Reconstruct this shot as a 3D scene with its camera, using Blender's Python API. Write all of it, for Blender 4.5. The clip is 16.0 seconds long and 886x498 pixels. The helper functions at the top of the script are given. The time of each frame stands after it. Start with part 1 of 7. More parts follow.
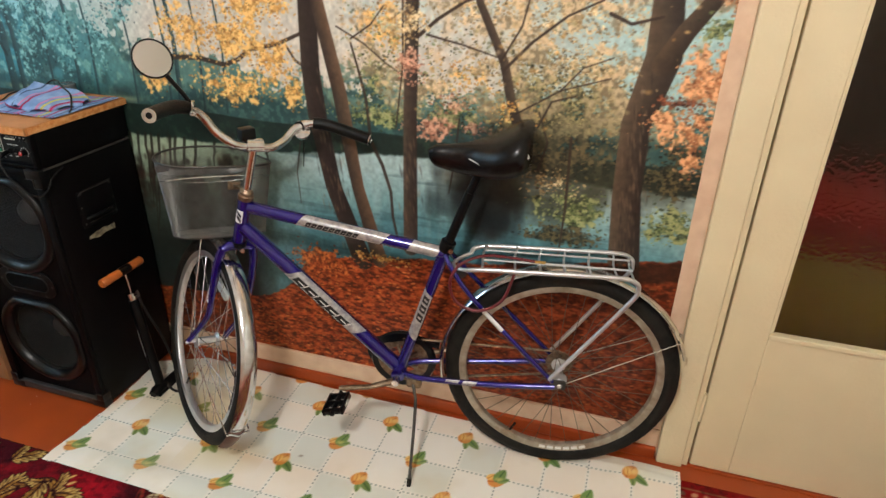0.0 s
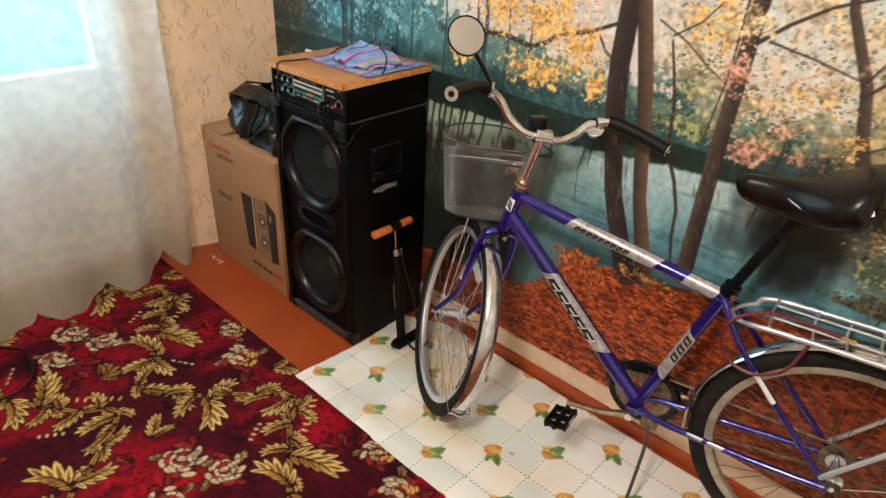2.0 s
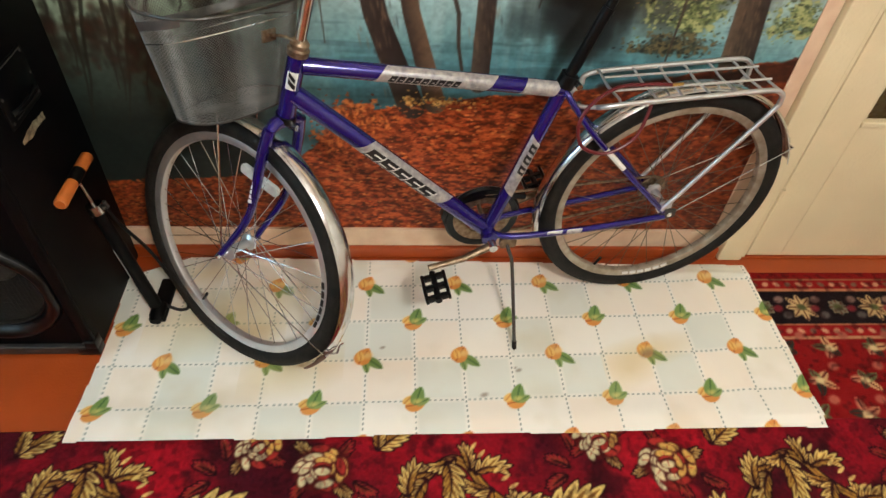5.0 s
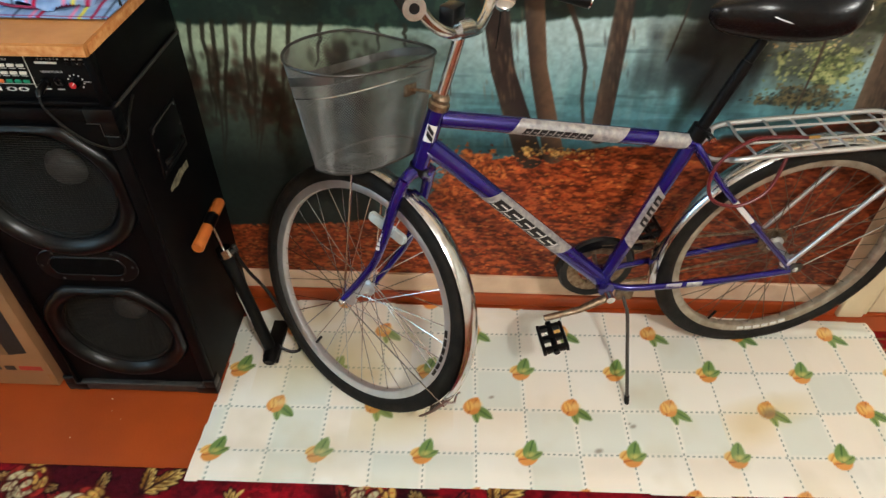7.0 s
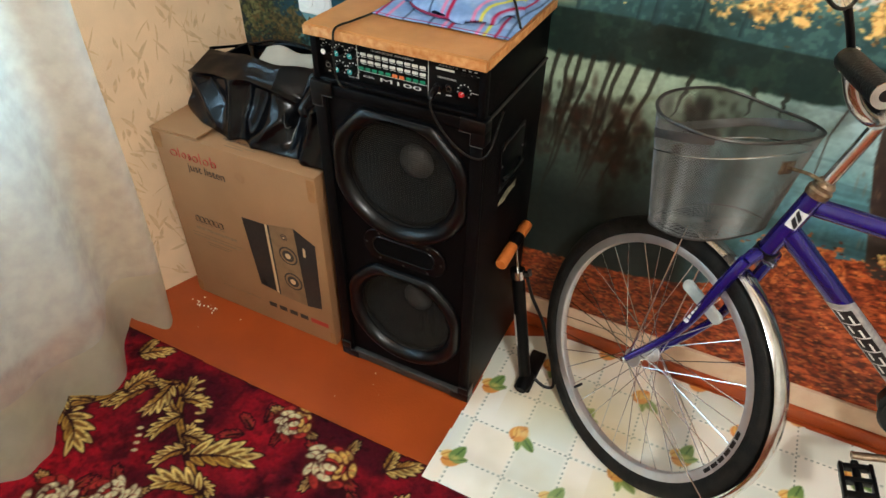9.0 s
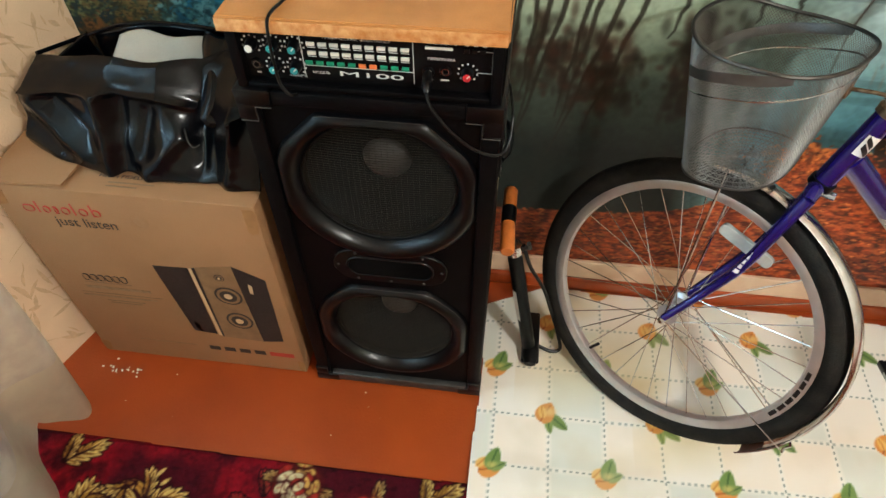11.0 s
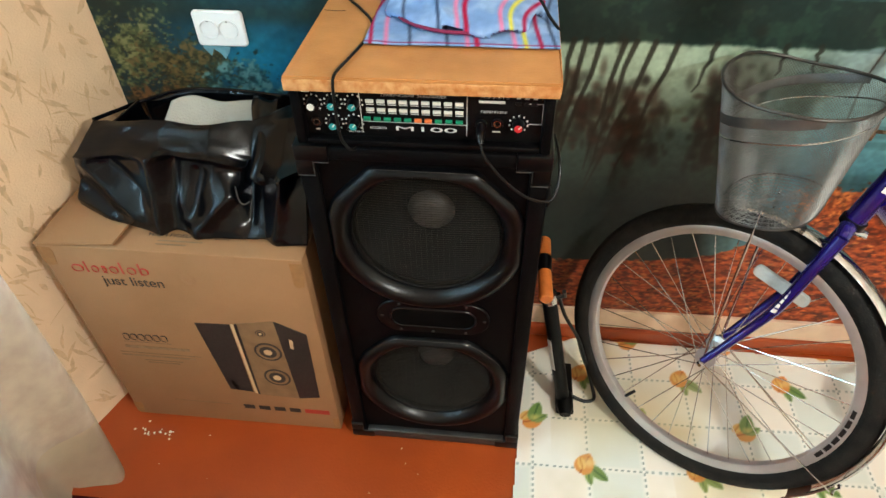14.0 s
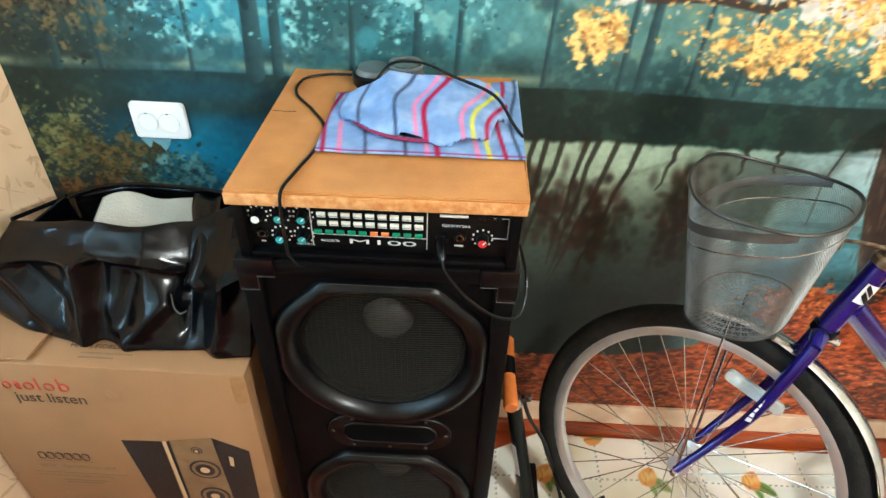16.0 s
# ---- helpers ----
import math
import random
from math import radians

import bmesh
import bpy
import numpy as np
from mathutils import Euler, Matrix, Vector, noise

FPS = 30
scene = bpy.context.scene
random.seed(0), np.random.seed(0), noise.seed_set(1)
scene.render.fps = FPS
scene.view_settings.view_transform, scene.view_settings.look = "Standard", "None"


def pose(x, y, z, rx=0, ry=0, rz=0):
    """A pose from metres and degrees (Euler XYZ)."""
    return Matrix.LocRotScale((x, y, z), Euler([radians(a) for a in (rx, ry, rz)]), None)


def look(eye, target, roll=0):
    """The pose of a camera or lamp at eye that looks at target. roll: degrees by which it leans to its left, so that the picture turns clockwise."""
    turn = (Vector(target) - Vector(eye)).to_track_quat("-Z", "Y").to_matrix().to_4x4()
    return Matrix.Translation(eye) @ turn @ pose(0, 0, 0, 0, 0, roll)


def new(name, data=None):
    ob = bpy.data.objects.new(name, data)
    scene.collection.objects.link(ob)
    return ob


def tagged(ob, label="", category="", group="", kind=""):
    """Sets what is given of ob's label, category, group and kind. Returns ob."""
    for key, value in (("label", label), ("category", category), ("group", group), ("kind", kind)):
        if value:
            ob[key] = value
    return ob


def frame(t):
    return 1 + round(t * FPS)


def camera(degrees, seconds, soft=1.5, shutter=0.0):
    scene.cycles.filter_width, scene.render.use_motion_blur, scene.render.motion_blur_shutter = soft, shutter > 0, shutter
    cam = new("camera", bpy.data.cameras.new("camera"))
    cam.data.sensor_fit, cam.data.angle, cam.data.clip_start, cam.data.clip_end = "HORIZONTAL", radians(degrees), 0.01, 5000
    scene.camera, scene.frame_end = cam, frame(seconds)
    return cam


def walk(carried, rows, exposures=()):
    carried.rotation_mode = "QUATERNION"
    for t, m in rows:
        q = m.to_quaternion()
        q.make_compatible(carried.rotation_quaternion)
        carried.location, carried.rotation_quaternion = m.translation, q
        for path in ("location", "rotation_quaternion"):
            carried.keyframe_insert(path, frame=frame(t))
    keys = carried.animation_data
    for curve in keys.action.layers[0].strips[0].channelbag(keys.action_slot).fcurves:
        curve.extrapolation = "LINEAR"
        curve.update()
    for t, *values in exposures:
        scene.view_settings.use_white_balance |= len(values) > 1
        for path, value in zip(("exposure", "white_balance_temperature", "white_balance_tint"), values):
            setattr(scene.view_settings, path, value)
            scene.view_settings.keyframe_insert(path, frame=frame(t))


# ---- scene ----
cam = camera(69.8, 16.0)
PATH = [
    (0, (1.574, -1.641, 1.492), (1.056, 0.063, 0.581), 1.2),
    (0.5, (1.573, -1.644, 1.487), (0.899, 0.001, 0.57), 1.1),
    (1, (1.58, -1.62, 1.493), (0.597, -0.129, 0.594), 0.9),
    (1.5, (1.578, -1.622, 1.484), (0.453, -0.231, 0.589), 3.4),
    (2, (1.465, -1.55, 1.507), (0.316, -0.255, 0.506), 3.0),
    (2.5, (1.304, -1.515, 1.467), (0.432, -0.16, 0.282), 4.2),
    (3, (1.185, -1.482, 1.433), (0.492, -0.1, 0.164), 3.8),
    (3.5, (1.038, -1.386, 1.426), (0.49, -0.028, 0.064), 3.0),
    (4, (0.927, -1.342, 1.427), (0.842, 0.052, -0.004), 4.9),
    (4.2, (0.846, -1.349, 1.427), (1.012, 0.05, 0.008), 4.6),
    (6.3, (0.725, -1.395, 1.413), (0.759, -0.005, -0.025), 1.6),
    (6.5, (0.701, -1.386, 1.407), (0.712, 0.005, -0.029), 0.8),
    (7, (0.618, -1.366, 1.433), (0.59, 0.123, 0.098), 0.9),
    (7.5, (0.551, -1.376, 1.438), (0.522, 0.213, 0.223), 2.4),
    (8, (0.524, -1.394, 1.411), (0.135, 0.079, 0.115), 2.3),
    (8.5, (0.477, -1.391, 1.409), (-0.143, -0.043, 0.068), 1.6),
    (9, (0.399, -1.365, 1.434), (-0.269, 0.018, 0.153), 1.2),
    (9.2, (0.377, -1.363, 1.43), (-0.249, 0.049, 0.16), 1.9),
    (11.3, (-0.036, -1.102, 1.403), (-0.084, 0.182, -0.129), 1.2),
    (11.5, (-0.053, -1.108, 1.399), (-0.037, 0.185, -0.126), 2.2),
    (12, (-0.044, -1.126, 1.401), (-0.1, 0.193, -0.102), 1.9),
    (12.5, (-0.044, -1.152, 1.4), (-0.207, 0.195, -0.07), -0.3),
    (13, (-0.059, -1.169, 1.396), (-0.259, 0.18, -0.066), -1.7),
    (13.5, (-0.064, -1.181, 1.398), (-0.22, 0.182, -0.058), -0.9),
    (14, (-0.07, -1.166, 1.411), (-0.24, 0.272, 0.032), -1.2),
    (14.5, (-0.067, -1.16, 1.414), (-0.236, 0.322, 0.081), -0.9),
    (15, (-0.075, -1.147, 1.435), (-0.229, 0.438, 0.226), -1.0),
    (15.5, (-0.091, -1.125, 1.43), (-0.156, 0.436, 0.181), 0.2),
    (16, (-0.088, -1.048, 1.427), (-0.123, 0.516, 0.18), 2.1),
]
walk(cam, [(t, look(eye, target, roll)) for t, eye, target, roll in PATH],
     ((0, -0.06, 6500, 12), (1.5, 0.08, 6600, 14), (2.5, 0.12, 6800, 14), (4.2, 0.10, 6600, 11), (6.5, 0.10, 6450, 9), (9, 0.25, 6400, 8), (11.3, 0.36, 6550, 8),
      (13, 0.44, 6550, 8), (14.5, 0.6, 6350, 5), (16, 0.8, 6100, 4)))

# ---- world, lights ----
world = bpy.data.worlds.new("daylight")
scene.world = world
world.use_nodes = True
wn = world.node_tree
sky = wn.nodes.new("ShaderNodeTexSky")
sky.sky_type, sky.sun_disc = "NISHITA", False
sky.sun_elevation, sky.sun_rotation = radians(30), radians(40)
wn.nodes["Background"].inputs[1].default_value = 0.12
wn.links.new(sky.outputs[0], wn.nodes["Background"].inputs[0])


def lamp(name, kind, m, watts, colour, size):
    data = bpy.data.lights.new(name, kind)
    data.energy, data.color = watts, colour
    if kind == "AREA":
        data.shape, data.size, data.size_y = "RECTANGLE", size[0], size[1]
    else:
        data.shadow_soft_size = size
    ob = new(name, data)
    ob.matrix_world = m
    return ob


LAMP_AT = (1.25, -1.95, 2.22)
lamp("ceiling_lamp_light", "POINT", pose(*LAMP_AT), 116, (0.97, 0.97, 0.93), 0.11)
lamp("window_daylight", "AREA", look((-1.5, -0.95, 1.55), (0.3, -0.6, 0.75)), 20, (0.45, 0.76, 1.0), (0.62, 1.15))

# added fill lamp, brightens what shows through the door glass
lamp("hall_fill_light", "POINT", pose(2.2, 0.36, 2.2), 14, (1.0, 0.85, 0.6), 0.1)

# ---- materials ----


def lin(c):
    return [((v / 255) / 12.92 if v <= 10 else ((v / 255 + 0.055) / 1.055) ** 2.4) for v in c]


def rgb(r, g, b):
    return (*lin((r, g, b)), 1.0)


def material(name, colour, rough=0.5, metal=0.0, vary=0.12, size=0.05, grain=0.0, grain_size=0.004, coat=0.0, second=None, attribute="", patch=0.5, specular=0.5):
    """A surface with blotches (size, in metres), fine relief, and uneven gloss."""
    m = bpy.data.materials.new(name)
    m.use_nodes = True
    n, l = m.node_tree.nodes, m.node_tree.links
    b = n["Principled BSDF"]
    b.inputs["Metallic"].default_value = metal
    b.inputs["Coat Weight"].default_value = coat
    b.inputs["Coat Roughness"].default_value = 0.12
    b.inputs["Specular IOR Level"].default_value = specular
    co = n.new("ShaderNodeTexCoord")
    big, fine = n.new("ShaderNodeTexNoise"), n.new("ShaderNodeTexNoise")
    big.inputs["Scale"].default_value, big.inputs["Detail"].default_value = 1 / size, 5
    fine.inputs["Scale"].default_value, fine.inputs["Detail"].default_value = 1 / grain_size, 3
    for t in (big, fine):
        l.new(co.outputs["Object"], t.inputs["Vector"])
    mix = n.new("ShaderNodeMix")
    mix.data_type = "RGBA"
    ramp = n.new("ShaderNodeMapRange")
    ramp.inputs[1].default_value, ramp.inputs[2].default_value = patch - 0.18, patch + 0.18
    l.new(big.outputs[0], ramp.inputs[0])
    l.new(ramp.outputs[0], mix.inputs[0])
    if attribute:
        src = n.new("ShaderNodeAttribute")
        src.attribute_name = attribute
        bright = n.new("ShaderNodeHueSaturation")
        bright.inputs["Value"].default_value = 1 - vary
        l.new(src.outputs["Color"], bright.inputs["Color"])
        l.new(src.outputs["Color"], mix.inputs[6])
        l.new(bright.outputs[0], mix.inputs[7])
    else:
        mix.inputs[6].default_value = colour
        mix.inputs[7].default_value = second or (*[c * (1 - vary) for c in colour[:3]], 1)
    l.new(mix.outputs[2], b.inputs["Base Color"])
    rr = n.new("ShaderNodeMapRange")
    rr.inputs[3].default_value, rr.inputs[4].default_value = max(0.02, rough * 0.8), min(1, rough * 1.2)
    l.new(fine.outputs[0], rr.inputs[0])
    l.new(rr.outputs[0], b.inputs["Roughness"])
    if grain:
        bump = n.new("ShaderNodeBump")
        bump.inputs["Strength"].default_value, bump.inputs["Distance"].default_value = grain, grain_size
        l.new(fine.outputs[0], bump.inputs["Height"])
        l.new(bump.outputs[0], b.inputs["Normal"])
    return m


def glow(name, colour, strength):
    m = bpy.data.materials.new(name)
    m.use_nodes = True
    b = m.node_tree.nodes["Principled BSDF"]
    b.inputs["Base Color"].default_value = colour
    b.inputs["Emission Color"].default_value = colour
    b.inputs["Emission Strength"].default_value = strength
    return m


MURAL = material("printed_photo_wallpaper", None, 0.38, vary=0.1, size=0.25, grain=0.05, grain_size=0.002, attribute="print", specular=0.3)
CLOTH = material("printed_oilcloth", None, 0.42, vary=0.06, size=0.3, grain=0.08, grain_size=0.003, attribute="print")
RUG = material("woven_pile_rug", None, 0.95, vary=0.25, size=0.06, grain=0.7, grain_size=0.003, attribute="print", specular=0.1)
PAPER = material("cream_wallpaper", rgb(236, 204, 168), 0.75, vary=0.1, size=0.08, grain=0.25, grain_size=0.004)
PAPER_MARK = material("wallpaper_straw_mark", rgb(224, 188, 148), 0.8, vary=0.2, size=0.012, grain=0.2)
PLASTER = material("white_ceiling_plaster", rgb(228, 222, 210), 0.9, vary=0.06, size=0.4, grain=0.2)
PALEPAPER = material("pale_wallpaper", rgb(222, 220, 206), 0.75, vary=0.1, size=0.3, grain=0.2, grain_size=0.004)
STRIP = material("cream_marbled_strip", rgb(226, 196, 166), 0.6, vary=0.14, size=0.05, second=rgb(212, 176, 148), grain=0.1)
FLOORPAINT = material("brown_painted_boards", rgb(166, 70, 24), 0.34, vary=0.22, size=0.25, grain=0.12, grain_size=0.006, second=rgb(146, 59, 20))
CREAM = material("cream_gloss_paint", rgb(228, 211, 174), 0.36, vary=0.07, size=0.2, grain=0.12, grain_size=0.01)
WHITEPAINT = material("white_gloss_paint", rgb(232, 232, 228), 0.4, vary=0.05, size=0.2, grain=0.08, grain_size=0.01)
BLACKVINYL = material("black_leatherette_covering", rgb(6, 5, 6), 0.5, vary=0.25, size=0.06, grain=0.4, grain_size=0.0015, specular=0.09)
BLACKPLASTIC = material("black_moulded_plastic", rgb(5, 5, 7), 0.30, vary=0.2, size=0.05, grain=0.06, grain_size=0.002, specular=0.3)
BLACKMETAL = material("black_painted_metal", rgb(8, 8, 9), 0.4, vary=0.2, size=0.05, grain=0.1, specular=0.16)
CONE = material("dark_paper_cone", rgb(6, 5, 5), 0.7, vary=0.25, size=0.02, grain=0.3, grain_size=0.001, specular=0.08)
GRILLE = material("dark_grille_wire", rgb(44, 38, 31), 0.55, 0.0, vary=0.3, size=0.03, specular=0.15)
MESHGREY = material("worn_grey_wire", rgb(122, 121, 118), 0.48, 0.75, vary=0.3, size=0.03)
GREYSTEEL = material("dull_grey_steel", rgb(86, 83, 80), 0.45, 0.7, vary=0.3, size=0.03, grain=0.15)
CHROME = material("chromed_steel", rgb(226, 228, 232), 0.16, 1.0, vary=0.18, size=0.03, second=rgb(196, 194, 192))
ALLOY = material("matt_aluminium", rgb(218, 219, 222), 0.36, 0.85, vary=0.15, size=0.04)
RUSTYSTEEL = material("stained_steel", rgb(150, 130, 108), 0.4, 0.8, vary=0.4, size=0.012, second=rgb(104, 80, 60))
BIKEBLUE = material("violet_blue_metallic_paint", rgb(28, 12, 112), 0.22, 0.4, vary=0.15, size=0.05, coat=0.9)
SILVERDECAL = material("silver_decal", rgb(188, 184, 180), 0.34, 0.4, vary=0.25, size=0.012, second=rgb(140, 136, 140))
WHITEDECAL = material("white_decal", rgb(226, 224, 220), 0.4, vary=0.05)
BLACKDECAL = material("black_decal", rgb(16, 15, 18), 0.4, vary=0.1)
RUBBER = material("dusty_black_rubber", rgb(17, 16, 15), 0.7, vary=0.3, size=0.03, grain=0.5, grain_size=0.003, second=rgb(34, 30, 26), specular=0.2)
SADDLE = material("black_vinyl_saddle", rgb(6, 6, 9), 0.26, vary=0.15, size=0.04, grain=0.08, grain_size=0.002, specular=0.32)
GRIP = material("black_rubber_grip", rgb(10, 9, 9), 0.5, vary=0.15, grain=0.3, specular=0.22)
DUSTYALLOY = material("dusty_brownish_aluminium", rgb(180, 170, 154), 0.5, 0.5, vary=0.25, size=0.03, second=rgb(142, 128, 110))
DULLSPOKE = material("dull_brown_spoke_wire", rgb(110, 98, 86), 0.45, 0.7, vary=0.3, size=0.03)
DUSTCAP = material("grey_paper_dust_cap", rgb(62, 58, 54), 0.6, vary=0.25, size=0.02, grain=0.2, grain_size=0.002)
CARDBOARD = material("brown_cardboard", rgb(156, 113, 75), 0.75, vary=0.1, size=0.09, grain=0.2, grain_size=0.003)
CARDEDGE = material("scuffed_cardboard", rgb(160, 112, 66), 0.85, vary=0.2, size=0.02, grain=0.3)
INKDARK = material("dark_print_ink", rgb(52, 40, 34), 0.7, vary=0.2, size=0.02)
INKGREY = material("grey_print_ink", rgb(130, 100, 70), 0.7, vary=0.15, size=0.01)
INKRED = material("red_print_ink", rgb(176, 52, 36), 0.7, vary=0.12, size=0.02)
INKTAN = material("light_tan_print_ink", rgb(150, 116, 82), 0.7, vary=0.3, size=0.01)
LIDWOOD = material("orange_brown_veneered_board", rgb(196, 132, 74), 0.42, vary=0.16, size=0.05, grain=0.12, second=rgb(178, 116, 60))
LIDEDGE = material("worn_board_edge", rgb(184, 112, 50), 0.6, vary=0.3, size=0.015, grain=0.3, second=rgb(214, 160, 104))
HANDLEWOOD = material("varnished_orange_wood", rgb(204, 112, 50), 0.36, vary=0.2, size=0.02, grain=0.1)
PVC = material("glossy_black_leatherette_bag", rgb(3, 4, 7), 0.2, vary=0.2, size=0.06, grain=0.02, grain_size=0.01, specular=0.27)
LINING = material("grey_cloth_lining", rgb(176, 166, 150), 0.9, vary=0.1, grain=0.4)
TOWEL = material("striped_blue_towel", None, 0.95, vary=0.18, size=0.02, grain=0.6, grain_size=0.002, attribute="print", specular=0.1)
SOCKETWHITE = material("white_plastic", rgb(238, 238, 236), 0.35, vary=0.03)
PANELTEXT = material("white_panel_print", rgb(214, 212, 206), 0.5, vary=0.05)
TEALKNOB = material("teal_plastic_cap", rgb(48, 150, 150), 0.4, vary=0.1)
REDKNOB = material("red_plastic_cap", rgb(200, 40, 46), 0.4, vary=0.1)
ORANGEKEY = material("orange_plastic_key", rgb(236, 124, 66), 0.4, vary=0.1)
GREENKEY = material("green_plastic_key", rgb(22, 132, 96), 0.4, vary=0.1)
WHITEKEY = material("white_plastic_key", rgb(222, 218, 206), 0.4, vary=0.08)
CABLE = material("black_cable_sheath", rgb(9, 9, 9), 0.4, vary=0.1, specular=0.3)
BRASS = material("brass", rgb(200, 160, 90), 0.3, 0.9, vary=0.1)
MAROON = material("maroon_rubber_hose", rgb(96, 22, 28), 0.4, vary=0.15)
REFLECTOR = material("clear_grey_plastic_reflector", rgb(196, 200, 196), 0.25, vary=0.15, size=0.01, coat=0.5)
MIRRORGLASS = material("mirror_glass", rgb(235, 238, 240), 0.03, 1.0, vary=0.02)
CASEGLASS = material("clear_plastic_case", rgb(96, 100, 100), 0.12, vary=0.3, coat=0.6)
HALLRED = material("red_woven_cover", rgb(150, 20, 14), 0.9, vary=0.3, size=0.1)
HALLWALL = material("dark_hall_wallpaper", rgb(70, 46, 30), 0.8, vary=0.3, size=0.2)
HALLPALE = material("pale_olive_panel", rgb(170, 150, 80), 0.7, vary=0.2, size=0.1)


def thin(name, colour, clear, rough):
    """Sheer or clear sheet: part see-through, part scattering."""
    m = bpy.data.materials.new(name)
    m.use_nodes = True
    n, l = m.node_tree.nodes, m.node_tree.links
    out = n["Material Output"]
    n.remove(n["Principled BSDF"])
    see, dif, tra, mx, mx2 = (n.new("ShaderNodeBsdf" + k) for k in ("Transparent", "Diffuse", "Translucent", "Transparent", "Transparent"))
    n.remove(mx), n.remove(mx2)
    a, b = n.new("ShaderNodeMixShader"), n.new("ShaderNodeMixShader")
    dif.inputs[0].default_value = tra.inputs[0].default_value = colour
    noise_ = n.new("ShaderNodeTexNoise")
    noise_.inputs["Scale"].default_value, noise_.inputs["Detail"].default_value = rough, 6
    co = n.new("ShaderNodeTexCoord")
    l.new(co.outputs["Object"], noise_.inputs["Vector"])
    rr = n.new("ShaderNodeMapRange")
    rr.inputs[1].default_value, rr.inputs[2].default_value = 0.35, 0.65
    rr.inputs[3].default_value, rr.inputs[4].default_value = clear * 0.86, clear * 1.12
    l.new(noise_.outputs[0], rr.inputs[0])
    a.inputs[0].default_value = 0.5
    l.new(dif.outputs[0], a.inputs[1])
    l.new(tra.outputs[0], a.inputs[2])
    l.new(rr.outputs[0], b.inputs[0])
    l.new(a.outputs[0], b.inputs[1])
    l.new(see.outputs[0], b.inputs[2])
    l.new(b.outputs[0], out.inputs[0])
    return m


SHEER = thin("sheer_white_curtain", rgb(220, 214, 202), 0.46, 24)
LACE = thin("lace_hem", rgb(196, 188, 168), 0.26, 22)


def glass(name, rough, colour=(1, 1, 1, 1), relief=0.0):
    m = bpy.data.materials.new(name)
    m.use_nodes = True
    n, l = m.node_tree.nodes, m.node_tree.links
    b = n["Principled BSDF"]
    b.inputs["Transmission Weight"].default_value, b.inputs["Roughness"].default_value = 1, rough
    b.inputs["Base Color"].default_value = colour
    b.inputs["IOR"].default_value = 1.3
    if relief:
        v, bump, co = n.new("ShaderNodeTexVoronoi"), n.new("ShaderNodeBump"), n.new("ShaderNodeTexCoord")
        v.inputs["Scale"].default_value = 90
        bump.inputs["Strength"].default_value, bump.inputs["Distance"].default_value = relief, 0.004
        l.new(co.outputs["Object"], v.inputs["Vector"])
        l.new(v.outputs[0], bump.inputs["Height"])
        l.new(bump.outputs[0], b.inputs["Normal"])
    return m


PANE = glass("window_glass", 0.0)
PATTERNGLASS = glass("patterned_door_glass", 0.2, (0.85, 0.82, 0.75, 1), 0.5)

# ---- mesh helpers ----


def mesh_of(name, bm, mat, smooth=False):
    me = bpy.data.meshes.new(name)
    bmesh.ops.recalc_face_normals(bm, faces=bm.faces[:])
    bm.to_mesh(me)
    bm.free()
    for m in (mat if isinstance(mat, (list, tuple)) else [mat]):
        me.materials.append(m)
    if smooth:
        me.polygons.foreach_set("use_smooth", [True] * len(me.polygons))
        me.set_sharp_from_angle(angle=radians(42))
    return me


def part(name, bm, mat, parent=None, label="", smooth=True):
    ob = new(name, mesh_of(name, bm, mat, smooth))
    ob.parent = parent
    return tagged(ob, label)


def thing(name, label, category, group="", m=Matrix()):
    ob = new(name)
    ob.empty_display_size = 0.05
    ob.matrix_world = m
    return tagged(ob, label, category, group)


def setting(name, bm, mat, label, category, smooth=False):
    return tagged(part(name, bm, mat, None, "", smooth), label, category, "", "structure")


def box(x0, x1, y0, y1, z0, z1, bevel=0.0, bm=None, seg=2):
    b = bmesh.new()
    bmesh.ops.create_cube(b, size=1, matrix=Matrix.Translation(((x0 + x1) / 2, (y0 + y1) / 2, (z0 + z1) / 2)) @ Matrix.Diagonal((x1 - x0, y1 - y0, z1 - z0, 1)))
    if bevel:
        bmesh.ops.bevel(b, geom=b.edges[:], offset=bevel, segments=seg, profile=0.5, affect="EDGES")
    return b if bm is None else join(bm, b)


def join(bm, other, m=None):
    me = bpy.data.meshes.new("joining")
    if m is not None:
        bmesh.ops.transform(other, matrix=m, verts=other.verts[:])
    other.to_mesh(me)
    other.free()
    bm.from_mesh(me)
    bpy.data.meshes.remove(me)
    return bm


def moved(bm, m):
    bmesh.ops.transform(bm, matrix=m, verts=bm.verts[:])
    return bm


def spline(pts, per=8, closed=False):
    """A smooth line through the points."""
    p = [Vector(q) for q in pts]
    k, out = len(p), []
    for i in range(k if closed else k - 1):
        a, b, c, d = (p[(i + j) % k] if closed else p[min(max(i + j, 0), k - 1)] for j in (-1, 0, 1, 2))
        for s in range(per):
            t = s / per
            out.append(0.5 * (2 * b + (c - a) * t + (2 * a - 5 * b + 4 * c - d) * t * t + (3 * b - a - 3 * c + d) * t ** 3))
    return out if closed else out + [p[-1]]


